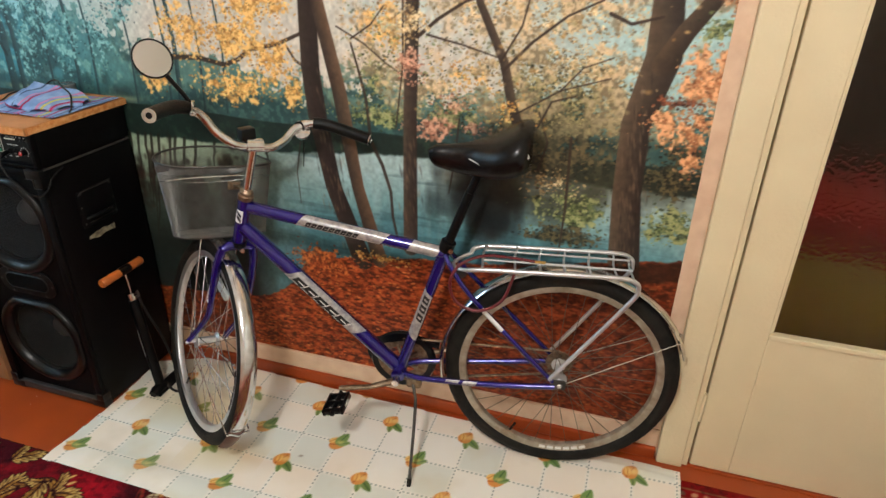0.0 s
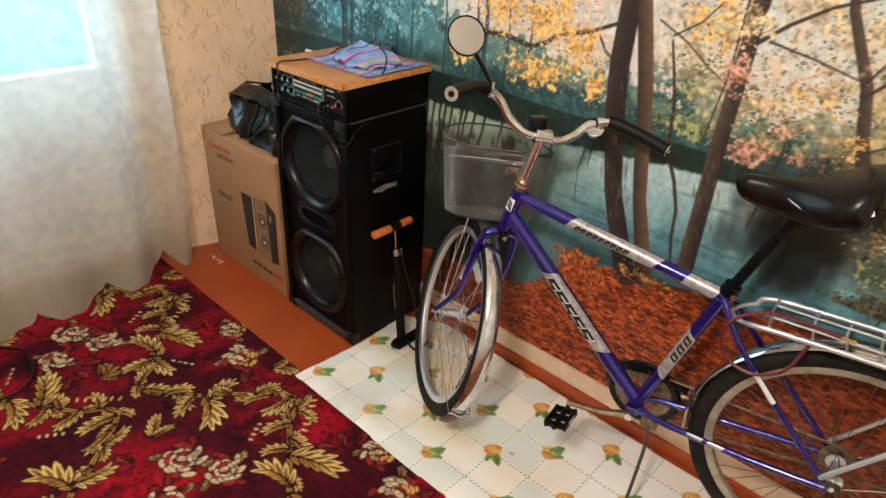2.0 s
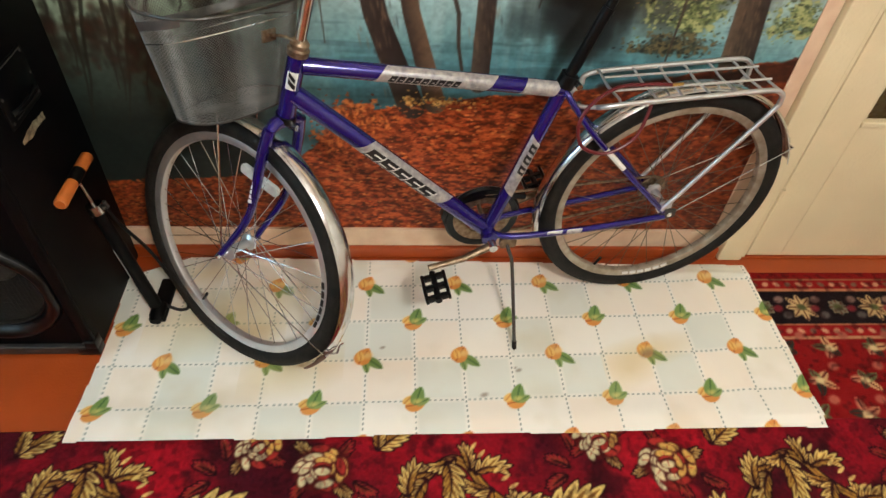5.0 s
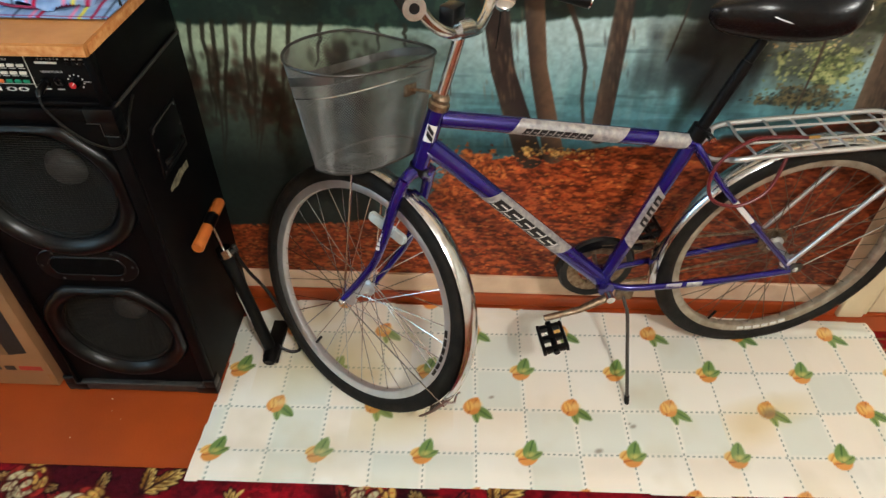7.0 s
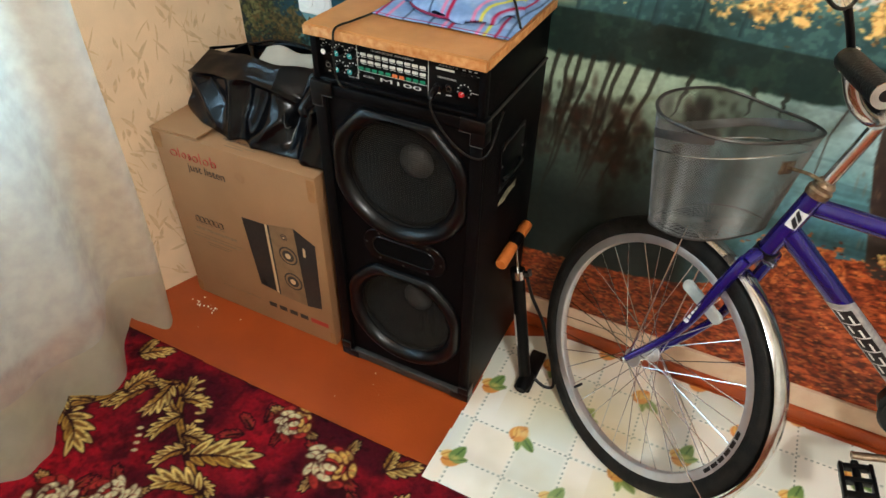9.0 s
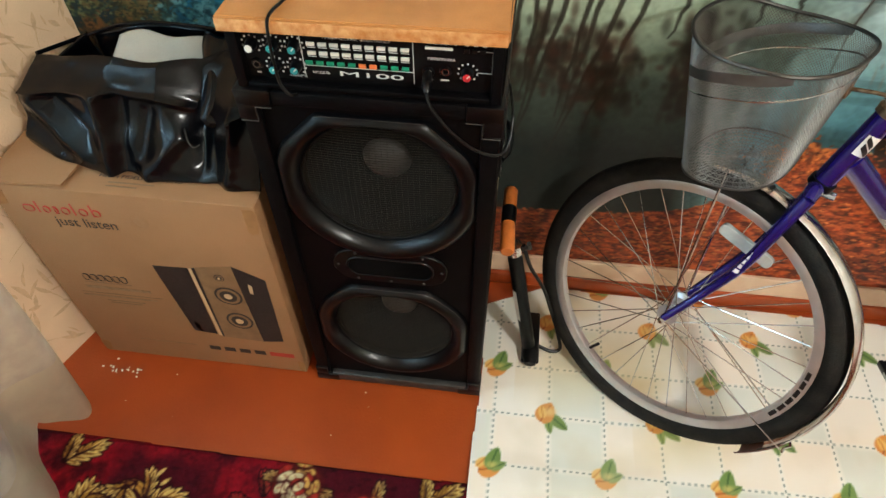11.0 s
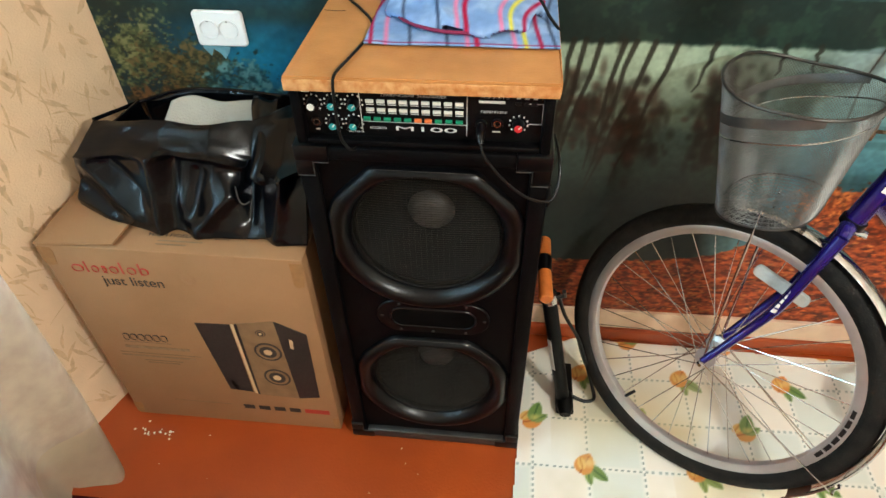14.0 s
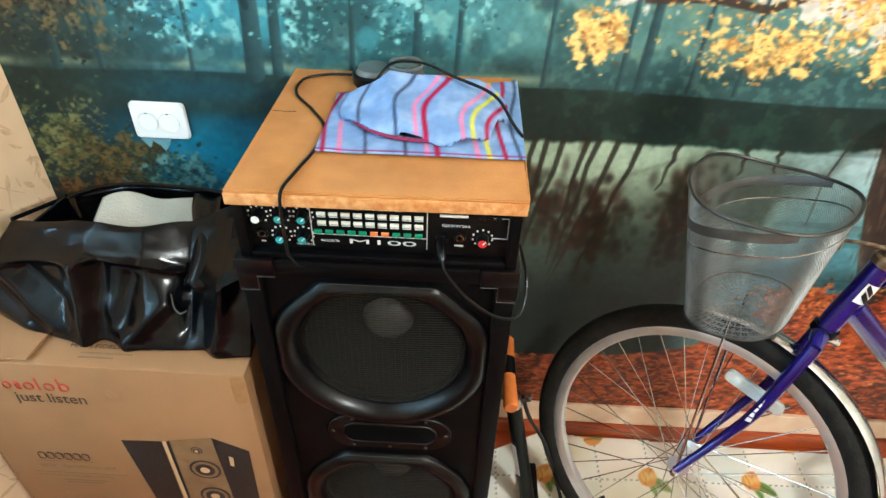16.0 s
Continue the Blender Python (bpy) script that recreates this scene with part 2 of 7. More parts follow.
def tube(pts, r, n=10, closed=False, bm=None, flat=1.0):
    """A round bar along the points; r one radius or one for each point."""
    b = bm or bmesh.new()
    p = [Vector(q) for q in pts]
    k = len(p)
    rad = [float(v) for v in r] if isinstance(r, (list, tuple)) else [r] * k
    side, rings = None, []
    for i in range(k):
        d = (p[(i + 1) % k] - p[i - 1]) if closed else (p[min(i + 1, k - 1)] - p[max(i - 1, 0)])
        d.normalize()
        if side is None:
            side = d.orthogonal().normalized() if abs(d.z) > 0.9 else d.cross(Vector((0, 0, 1))).normalized()
        side = (side - d * side.dot(d)).normalized()
        up = d.cross(side)
        rings.append([b.verts.new(p[i] + rad[i] * (side * math.cos(a) + up * flat * math.sin(a))) for a in (2 * math.pi * j / n for j in range(n))])
    for i in range(k if closed else k - 1):
        u, v = rings[i], rings[(i + 1) % k]
        for j in range(n):
            b.faces.new((u[j], u[(j + 1) % n], v[(j + 1) % n], v[j]))
    if not closed:
        b.faces.new(rings[0][::-1])
        b.faces.new(rings[-1])
    return b


def turned(profile, n=32, m=None, closed=False):
    """A turned body round z: profile of (radius, height)."""
    b = bmesh.new()
    rings = [[b.verts.new((r * math.cos(2 * math.pi * j / n), r * math.sin(2 * math.pi * j / n), z)) for j in range(n)] if r > 1e-6 else [b.verts.new((0, 0, z))] for r, z in profile]
    for u, v in zip(rings, rings[1:] + (rings[:1] if closed else [])):
        for j in range(n):
            f = [u[j % len(u)], u[(j + 1) % len(u)], v[(j + 1) % len(v)], v[j % len(v)]]
            f = list(dict.fromkeys(f))
            if len(f) > 2:
                b.faces.new(f)
    return moved(b, m) if m is not None else b


def plate(outline, depth, m=None, bevel=0.0):
    """A flat outline in x, z pushed back along +y."""
    b = bmesh.new()
    f = b.faces.new([b.verts.new((x, 0, z)) for x, z in outline])
    got = bmesh.ops.extrude_face_region(b, geom=[f])
    bmesh.ops.translate(b, verts=[v for v in got["geom"] if isinstance(v, bmesh.types.BMVert)], vec=(0, depth, 0))
    if bevel:
        bmesh.ops.bevel(b, geom=b.edges[:], offset=bevel, segments=1, affect="EDGES")
    return moved(b, m) if m is not None else b


def rounded(x0, x1, z0, z1, r, n=5):
    out = []
    for cx, cz, a in ((x1 - r, z1 - r, 0), (x0 + r, z1 - r, 90), (x0 + r, z0 + r, 180), (x1 - r, z0 + r, 270)):
        out += [(cx + r * math.cos(radians(a + 90 * i / n)), cz + r * math.sin(radians(a + 90 * i / n))) for i in range(n + 1)]
    return out


def lettering(name, text, size, mat, m, parent, width=0.0, align="LEFT", thick=0.0002):
    data = bpy.data.curves.new(name, "FONT")
    data.body, data.size, data.align_x, data.extrude = text, size, align, thick
    tmp = bpy.data.objects.new(name, data)
    me = bpy.data.meshes.new_from_object(tmp)
    bpy.data.objects.remove(tmp)
    if width:
        co = np.empty(len(me.vertices) * 3)
        me.vertices.foreach_get("co", co)
        co = co.reshape(-1, 3)
        co[:, 0] *= width / max(1e-6, np.ptp(co[:, 0]))
        me.vertices.foreach_set("co", co.ravel())
    me.materials.append(mat)
    ob = new(name, me)
    ob.parent = parent
    ob.matrix_local = m
    return ob


def value_noise(x, y, seed):
    """Smooth random field on arrays, 0 to 1."""
    rng = np.random.default_rng(seed)
    t = rng.random((256, 256))
    xi, yi = np.floor(x).astype(int), np.floor(y).astype(int)
    fx, fy = x - xi, y - yi
    fx, fy = fx * fx * (3 - 2 * fx), fy * fy * (3 - 2 * fy)
    g = lambda a, b: t[a % 256, b % 256]
    return (g(xi, yi) * (1 - fx) + g(xi + 1, yi) * fx) * (1 - fy) + (g(xi, yi + 1) * (1 - fx) + g(xi + 1, yi + 1) * fx) * fy


def clouds(x, y, seed, octaves=4):
    s, a, tot = 0, 1.0, 0
    for o in range(octaves):
        s, tot = s + a * value_noise(x * 2 ** o + 17 * o, y * 2 ** o + 31 * o, seed + o), tot + a
        a *= 0.55
    return s / tot


class Print:
    """A coloured print on a flat grid of x0..x1, y0..y1, one small cell a step."""

    def __init__(self, x0, x1, y0, y1, step):
        self.nx, self.ny = int(round((x1 - x0) / step)) + 1, int(round((y1 - y0) / step)) + 1
        self.x, self.y = np.meshgrid(np.linspace(x0, x1, self.nx), np.linspace(y0, y1, self.ny))
        self.x0, self.y0, self.step = x0, y0, step
        self.c = np.zeros((self.ny, self.nx, 3))

    def lay(self, colour, cover):
        self.c += (np.array(colour) - self.c) * np.clip(cover, 0, 1)[..., None]

    def window(self, x, y, r):
        i0, i1 = int((x - r - self.x0) / self.step), int((x + r - self.x0) / self.step) + 2
        j0, j1 = int((y - r - self.y0) / self.step), int((y + r - self.y0) / self.step) + 2
        return slice(max(j0, 0), max(j1, 0)), slice(max(i0, 0), max(i1, 0))

    def blob(self, x, y, a, b, turn, colour, cover=1.0, soft=0.35):
        """An ellipse of half axes a, b."""
        w = self.window(x, y, max(a, b) * 1.3)
        dx, dy = self.x[w] - x, self.y[w] - y
        if dx.size == 0:
            return
        co, si = math.cos(turn), math.sin(turn)
        d = np.sqrt(((dx * co + dy * si) / a) ** 2 + ((dy * co - dx * si) / b) ** 2)
        k = np.clip((1 + soft - d) / (2 * soft), 0, 1) * cover
        self.c[w] += (np.array(colour) - self.c[w]) * k[..., None]

    def leaf(self, x, y, length, width, turn, colour, vein=None, cover=1.0):
        """A pointed leaf from its stalk at x, y."""
        w = self.window(x, y, length * 1.15)
        dx, dy = self.x[w] - x, self.y[w] - y
        if dx.size == 0:
            return
        co, si = math.cos(turn), math.sin(turn)
        u, v = (dx * co + dy * si) / length, (dy * co - dx * si)
        half = width * np.sqrt(np.clip(u, 0, 1)) * np.clip(1 - u, 0, 1) ** 0.75 * 1.9
        k = np.clip((half - np.abs(v)) / self.step + 0.5, 0, 1) * ((u > 0) & (u < 1)) * cover
        self.c[w] += (np.array(colour) - self.c[w]) * k[..., None]
        if vein is not None:
            k = np.clip(1.2 - np.abs(v) / self.step / 0.7, 0, 1) * ((u > 0.02) & (u < 0.9)) * cover
            self.c[w] += (np.array(vein) - self.c[w]) * k[..., None]

    def stroke(self, pts, widths, colour, cover=1.0, shade=None, soft=1.0):
        """A tapering line; shade: the colour of its far side."""
        xs, ys, r = [p[0] for p in pts], [p[1] for p in pts], max(widths) * 2 + 2 * self.step
        i0, i1 = int((min(xs) - r - self.x0) / self.step), int((max(xs) + r - self.x0) / self.step) + 2
        j0, j1 = int((min(ys) - r - self.y0) / self.step), int((max(ys) + r - self.y0) / self.step) + 2
        w = (slice(max(j0, 0), max(j1, 0)), slice(max(i0, 0), max(i1, 0)))
        px, py = self.x[w], self.y[w]
        if px.size == 0:
            return
        near, wid, sign = np.full(px.shape, 1e9), np.zeros(px.shape), np.zeros(px.shape)
        for i in range(len(pts) - 1):
            (ax, ay), (bx, by) = pts[i], pts[i + 1]
            L2 = (bx - ax) ** 2 + (by - ay) ** 2
            t = np.clip(((px - ax) * (bx - ax) + (py - ay) * (by - ay)) / L2, 0, 1)
            ox, oy = px - ax - t * (bx - ax), py - ay - t * (by - ay)
            d = np.hypot(ox, oy)
            better = d < near
            near = np.where(better, d, near)
            wid = np.where(better, widths[i] + t * (widths[i + 1] - widths[i]), wid)
            sign = np.where(better, ox, sign)
        k = np.clip((wid - near) / (self.step * soft) + 0.5, 0, 1) * cover
        if shade is None:
            self.c[w] += (np.array(colour) - self.c[w]) * k[..., None]
        else:
            s = np.clip(sign / np.maximum(wid, 1e-6) * 0.5 + 0.5, 0, 1)[..., None]
            col = np.array(colour) * (1 - s) + np.array(shade) * s
            self.c[w] += (col - self.c[w]) * k[..., None]

    def sheet(self, name, mat, place, keep=None):
        """The print as a mesh: place turns x, y arrays into points; keep: which cells stay."""
        pts = np.stack(place(self.x, self.y), -1).reshape(-1, 3)
        ids = np.arange(self.nx * self.ny).reshape(self.ny, self.nx)
        quads = np.stack((ids[:-1, :-1], ids[:-1, 1:], ids[1:, 1:], ids[1:, :-1]), -1).reshape(-1, 4)
        if keep is not None:
            k = keep(self.x, self.y)
            k = (k[:-1, :-1] & k[1:, 1:] & k[:-1, 1:] & k[1:, :-1]).ravel()
            quads = quads[k]
        me = bpy.data.meshes.new(name)
        me.vertices.add(len(pts))
        me.vertices.foreach_set("co", pts.ravel())
        me.loops.add(len(quads) * 4)
        me.loops.foreach_set("vertex_index", quads.ravel())
        me.polygons.add(len(quads))
        me.polygons.foreach_set("loop_start", np.arange(len(quads)) * 4)
        me.polygons.foreach_set("use_smooth", np.ones(len(quads), bool))
        me.update(calc_edges=True)
        c = np.ones((len(pts), 4), np.float32)
        s = np.clip(self.c.reshape(-1, 3) / 255, 0, 1)
        c[:, :3] = np.where(s <= 0.04, s / 12.92, ((s + 0.055) / 1.055) ** 2.4)
        at = me.color_attributes.new("print", "FLOAT_COLOR", "POINT")
        at.data.foreach_set("color", c.ravel())
        me.materials.append(mat)
        return new(name, me)

# ---- room ----
EAST, SOUTH, HIGH = 2.95, -4.2, 2.6
CORNER, BEND = Vector((-0.905, 0.0)), Vector((-1.09, -0.535))
setting("floor", box(-1.6, 3.2, SOUTH - 0.2, 2.2, -0.1, 0.0), FLOORPAINT, "brown gloss-painted wooden floor with worn chips", "floor")
setting("ceiling", box(-1.6, 3.2, SOUTH - 0.2, 0.2, HIGH, HIGH + 0.12), PLASTER, "white plastered ceiling", "ceiling")

# back wall with the doorway
DX0, DX1, DZ = 1.885, 2.62, 2.02
b = box(-1.6, DX0, 0.0, 0.14, 0.0, HIGH)
box(DX1, 3.2, 0.0, 0.14, 0.0, HIGH, bm=b)
box(DX0, DX1, 0.0, 0.14, DZ, HIGH, bm=b)
setting("wall_north", b, PAPER, "papered wall behind the bicycle, with a doorway", "wall")
setting("wall_south", box(-1.6, 3.2, SOUTH - 0.14, SOUTH, 0, HIGH), PALEPAPER, "pale papered wall behind the camera", "wall")
setting("wall_east", box(EAST, EAST + 0.14, SOUTH, 0, 0, HIGH), PALEPAPER, "pale papered side wall", "wall")

# window wall: a splayed pier beside the mural, then the wall with the balcony door and an added window
b = bmesh.new()
f = [b.verts.new((x, y, 0)) for x, y in ((CORNER.x, 0), (BEND.x, BEND.y), (-1.4, BEND.y), (-1.4, 0))]
b.faces.new(f)
got = bmesh.ops.extrude_face_region(b, geom=b.faces[:])
bmesh.ops.translate(b, verts=[v for v in got["geom"] if isinstance(v, bmesh.types.BMVert)], vec=(0, 0, HIGH))
PIER = setting("wall_pier", b, PAPER, "cream wallpapered pier with a straw fleck pattern", "wall")
WX = -1.09
b = box(WX - 0.31, WX, -1.55, -1.36, 0, HIGH)
box(WX - 0.31, WX, SOUTH, -2.75, 0, HIGH, bm=b)
box(WX - 0.31, WX, -2.75, -1.55, 0, 0.85, bm=b)
box(WX - 0.31, WX, -2.75, BEND.y, 2.15, HIGH, bm=b)
setting("wall_west", b, PAPER, "wall with a balcony door and an added, unseen window", "wall")

# balcony door: white lower panel, glass above
y0, y1 = -1.36, BEND.y
bd = tagged(thing("balcony_door", "white painted balcony door with glass above a solid panel", "door"), kind="structure")
for nm, a in (("stile", (WX - 0.15, WX - 0.09, y0, y0 + 0.1, 0, 2.15)), ("stile", (WX - 0.15, WX - 0.09, y1 - 0.1, y1, 0, 2.15)), ("top_rail", (WX - 0.15, WX - 0.09, y0 + 0.1, y1 - 0.1, 2.05, 2.15)),
              ("middle_rail", (WX - 0.15, WX - 0.085, y0 + 0.1, y1 - 0.1, 0.70, 0.83)), ("lower_panel", (WX - 0.14, WX - 0.1, y0 + 0.1, y1 - 0.1, 0, 0.70))):
    part(nm, box(*a, 0.004), WHITEPAINT, bd, smooth=False)
o = part("pane", box(WX - 0.125, WX - 0.119, y0 + 0.1, y1 - 0.1, 0.83, 2.05), PANE, bd)
o.visible_shadow = False
# this window is out of view, added to let in more daylight
w1 = tagged(thing("added_window", "unseen white wooden window added beside the balcony door for more light", "window"), kind="structure")
for nm, a in (("window_frame", (WX - 0.15, WX - 0.09, -2.75, -2.65, 0.85, 2.15)), ("window_frame", (WX - 0.15, WX - 0.09, -1.65, -1.55, 0.85, 2.15)), ("window_frame", (WX - 0.15, WX - 0.09, -2.65, -1.65, 2.05, 2.15)),
              ("window_frame", (WX - 0.15, WX - 0.09, -2.65, -1.65, 0.85, 0.95)), ("mullion", (WX - 0.15, WX - 0.09, -2.18, -2.1, 0.95, 2.05)), ("window_sill", (WX - 0.1, WX + 0.12, -2.8, -1.5, 0.81, 0.85))):
    part(nm, box(*a, 0.004), WHITEPAINT, w1, smooth=False)
o = part("pane", box(WX - 0.125, WX - 0.119, -2.65, -1.65, 0.95, 2.05), PANE, w1)
o.visible_shadow = False
OUT = glow("pale_daylight_haze", rgb(176, 216, 240), 0.85)
# daylight on the balcony board is put in as its own glow
OUT2 = glow("glowing_turquoise_board", rgb(90, 214, 200), 0.6)
tagged(part("backdrop", box(-6.0, -5.98, -6, 3.5, -1, 5), OUT), "pale bright sky outside the window", "sky", "", "structure")
tagged(part("balcony_parapet", box(-2.42, -2.38, -3.2, 0.4, 0, 1.02), OUT2), "turquoise balcony board whose own glow stands for daylight", "balcony", "", "structure")

# strips along the foot of the mural wall
setting("baseboard", box(CORNER.x, 1.79, -0.012, 0, 0.045, 0.112, 0.002), STRIP, "cream marbled paper strip below the mural", "baseboard")
setting("floor_plinth", box(CORNER.x, 1.79, -0.022, 0, 0.0, 0.045, 0.006), FLOORPAINT, "narrow brown-painted floor plinth", "plinth")
setting("mural_border", box(1.752, 1.793, -0.006, 0, 0.112, 1.75), STRIP, "pinkish cream paper border beside the mural", "trim")

# door with patterned glass
dr = tagged(thing("door_1", "closed cream gloss-painted door with patterned glass", "door"), kind="structure")
part("casing", box(1.795, 1.872, -0.028, 0.0, 0, 2.1, 0.004), CREAM, dr, smooth=False)
part("casing", box(DX1 + 0.012, DX1 + 0.09, -0.028, 0.0, 0, 2.1, 0.004), CREAM, dr, smooth=False)
part("casing", box(1.872, DX1 + 0.012, -0.028, 0.0, DZ + 0.012, 2.1, 0.004), CREAM, dr, smooth=False)
part("door_stop", box(1.872, 1.889, -0.018, 0.06, 0, DZ, 0.003), CREAM, dr, smooth=False)
part("threshold", box(1.872, DX1, -0.02, 0.12, 0, 0.006, 0.002), FLOORPAINT, dr, smooth=False)
part("stile", box(1.896, 2.008, -0.012, 0.03, 0.008, DZ, 0.003), CREAM, dr, smooth=False)
part("stile", box(2.5, DX1 - 0.004, -0.012, 0.03, 0.008, DZ, 0.003), CREAM, dr, smooth=False)
part("lower_panel", box(2.008, 2.5, -0.0115, 0.029, 0.008, 0.503, 0.002), CREAM, dr, smooth=False)
part("bottom_bead", box(2.008, 2.5, -0.017, 0.008, 0.503, 0.521, 0.004), CREAM, dr, smooth=False)
part("side_bead", box(2.008, 2.018, -0.006, 0.012, 0.521, DZ - 0.12, 0.002), CREAM, dr, smooth=False)
part("top_rail", box(2.008, 2.5, -0.012, 0.03, DZ - 0.12, DZ, 0.003), CREAM, dr, smooth=False)
part("patterned_pane", box(2.008, 2.5, 0.012, 0.017, 0.51, DZ - 0.11), PATTERNGLASS, dr)
hinge = part("hinge", tube([(1.890, -0.02, 0.19), (1.890, -0.02, 0.29)], 0.006, 10), CREAM, dr)
part("hinge", tube([(1.890, -0.02, 1.7), (1.890, -0.02, 1.8)], 0.006, 10), CREAM, dr)
# the hall behind the glass
b = box(0.9, 3.2, 2.06, 2.2, 0, HIGH)
box(0.9, 1.0, 0.14, 2.06, 0, HIGH, bm=b)
box(3.1, 3.2, 0.14, 2.06, 0, HIGH, bm=b)
box(0.9, 3.2, 0.14, 2.2, HIGH, HIGH + 0.1, bm=b)
setting("hall_wall", b, HALLWALL, "dark papered hall behind the glazed door", "wall")
tagged(part("hall_chest", box(1.3, 2.9, 0.55, 1.0, 0, 0.52, 0.01), HALLPALE), "pale chest blurred behind the patterned glass", "chest")
tagged(part("hall_cover", box(1.28, 2.92, 0.53, 1.02, 0.52, 0.70, 0.03), HALLRED), "red woven cover on the chest in the hall", "cover")

# pendant lamp of the room
pl = thing("pendant_lamp", "opal glass pendant lamp under the ceiling", "lamp")
part("cord", tube([(LAMP_AT[0], LAMP_AT[1], HIGH), (LAMP_AT[0], LAMP_AT[1], LAMP_AT[2] + 0.16)], 0.004, 8), CABLE, pl)
part("ceiling_rose", turned([(0.0, 0), (0.05, 0), (0.03, -0.03), (0, -0.03)], 24, pose(LAMP_AT[0], LAMP_AT[1], HIGH)), SOCKETWHITE, pl)
part("shade", turned([(0.03, 0.16), (0.09, 0.13), (0.15, 0.08)], 32, pose(*LAMP_AT)), SOCKETWHITE, pl)

# unseen fixture made up to go with the hall's fill lamp
hl = thing("added_hall_lamp", "small opal glass pendant lamp, unseen, added to brighten the hall", "lamp")
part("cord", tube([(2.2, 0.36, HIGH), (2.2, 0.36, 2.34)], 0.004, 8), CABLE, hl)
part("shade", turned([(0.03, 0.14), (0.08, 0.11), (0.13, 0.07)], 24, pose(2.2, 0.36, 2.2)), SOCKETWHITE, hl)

# wallpaper straw flecks on the pier
rng = random.Random(4)
b = bmesh.new()
along = (BEND - CORNER).normalized()
nrm = Vector((-along.y, along.x))
nrm = nrm if nrm.x > 0 else -nrm
for i in range(760):
    s, z, a, ln = rng.uniform(0.01, 0.55), rng.uniform(0.03, 1.9), rng.gauss(1.45, 0.55), rng.uniform(0.02, 0.075)
    bend, wd = rng.uniform(-0.3, 0.3), rng.uniform(0.0010, 0.0055)
    line = []
    for k in range(5):
        t = k / 4 - 0.5
        line.append((s + ln * (t * math.cos(a) + bend * t * t * math.sin(a)), z + ln * (t * math.sin(a) - bend * t * t * math.cos(a))))
    vs = []
    for k, (p, q) in enumerate(line):
        h = wd * (0.15 + math.sin(math.pi * k / 4))
        for e in (-1, 1):
            c = CORNER + along * (p + e * h * math.sin(a)) + nrm * 0.0006
            vs.append(b.verts.new((c.x, c.y, q - e * h * math.cos(a))))
    for k in range(4):
        b.faces.new((vs[2 * k], vs[2 * k + 1], vs[2 * k + 3], vs[2 * k + 2]))
o = part("straw_pattern", b, PAPER_MARK, PIER)
tagged(o, "brownish straw flecks printed on the wallpaper", kind="stuff")

# curtain: one sheer sheet with folds and a scalloped lace hem
CY0, CY1 = -0.47, -2.6


def curtain_at(s, z):
    """s from 0 at its free edge to 1."""
    y = CY0 + (CY1 - CY0) * s
    fold = 0.030 * math.sin(23 * s * 2.13 + 0.6) + 0.014 * math.sin(61 * s + 1.3 * z) + 0.012 * math.sin(9 * s + 2 * z)
    x = -0.955 + 0.10 * min(1, s * 3.2) * (1 - 0.35 * z / 2.4) + fold * (0.55 + 0.45 * (1 - z / 2.5))
    return (x, y - 0.035 * (1 - z / 1.2) * max(0, 1 - s * 12) + 0.008 * math.sin(5 * z), z)


cu = tagged(thing("curtain", "sheer white net curtain with a scalloped lace hem", "curtain"), kind="")
b, b2 = bmesh.new(), bmesh.new()
NS, ROWS_Z = 260, 46
for bmx, zs in ((b, None), (b2, 1)):
    grid = []
    for i in range(NS + 1):
        s = i / NS
        hem = 0.014 + 0.105 * (1 - abs(math.sin(math.pi * (s * 2.13 - 0.407) / 0.265)) ** 0.5) * (0.75 + 0.25 * math.sin(31 * s)) + 0.006 * math.sin(150 * s)
        lo, hi = (0.21 + 0.03 * math.sin(26 * s), 2.5) if zs is None else (hem, 0.21 + 0.03 * math.sin(26 * s))
        k = ROWS_Z if zs is None else 8
        grid.append([bmx.verts.new(curtain_at(s, lo + (hi - lo) * j / k)) for j in range(k + 1)])
    for u, v in zip(grid, grid[1:]):
        for j in range(len(u) - 1):
            bmx.faces.new((u[j], v[j], v[j + 1], u[j + 1]))
part("net", b, SHEER, cu)
part("lace_hem", b2, LACE, cu, "greyer lace band along the scalloped hem")
part("rod", tube([(-0.9, 0.0 - 0.4, 2.52), (-0.9, -2.7, 2.52)], 0.012, 10), WHITEPAINT, cu)

# ---- photo mural: an autumn lake in a wood ----
P = Print(CORNER.x, 1.755, 0.112, 1.56, 0.0028)
X, Z = P.x, P.y
rn = np.random.default_rng(11)
n1, n2, n3, n4 = clouds(X * 5, Z * 5, 1), clouds(X * 14, Z * 14, 9), clouds(X * 40, Z * 40, 20, 3), clouds(X * 90, Z * 90, 26, 2)
streak, ripple = clouds(X * 30, Z * 3, 40, 4), clouds(X * 5, Z * 50, 44, 3)
step_ = lambda v, a, b: np.clip((v - a) / (b - a), 0, 1)
hump = lambda v, c, w: np.exp(-((v - c) / w) ** 2)
left = step_(-X, -0.15, 0.45)
# sky
P.c[:] = (216, 206, 192)
P.lay((120, 196, 208), left * 0.9)
P.lay((164, 206, 206), step_(X, 1.15, 1.6) * 0.9)
P.lay((190, 214, 212), step_(Z, 1.2, 1.5) * 0.5)
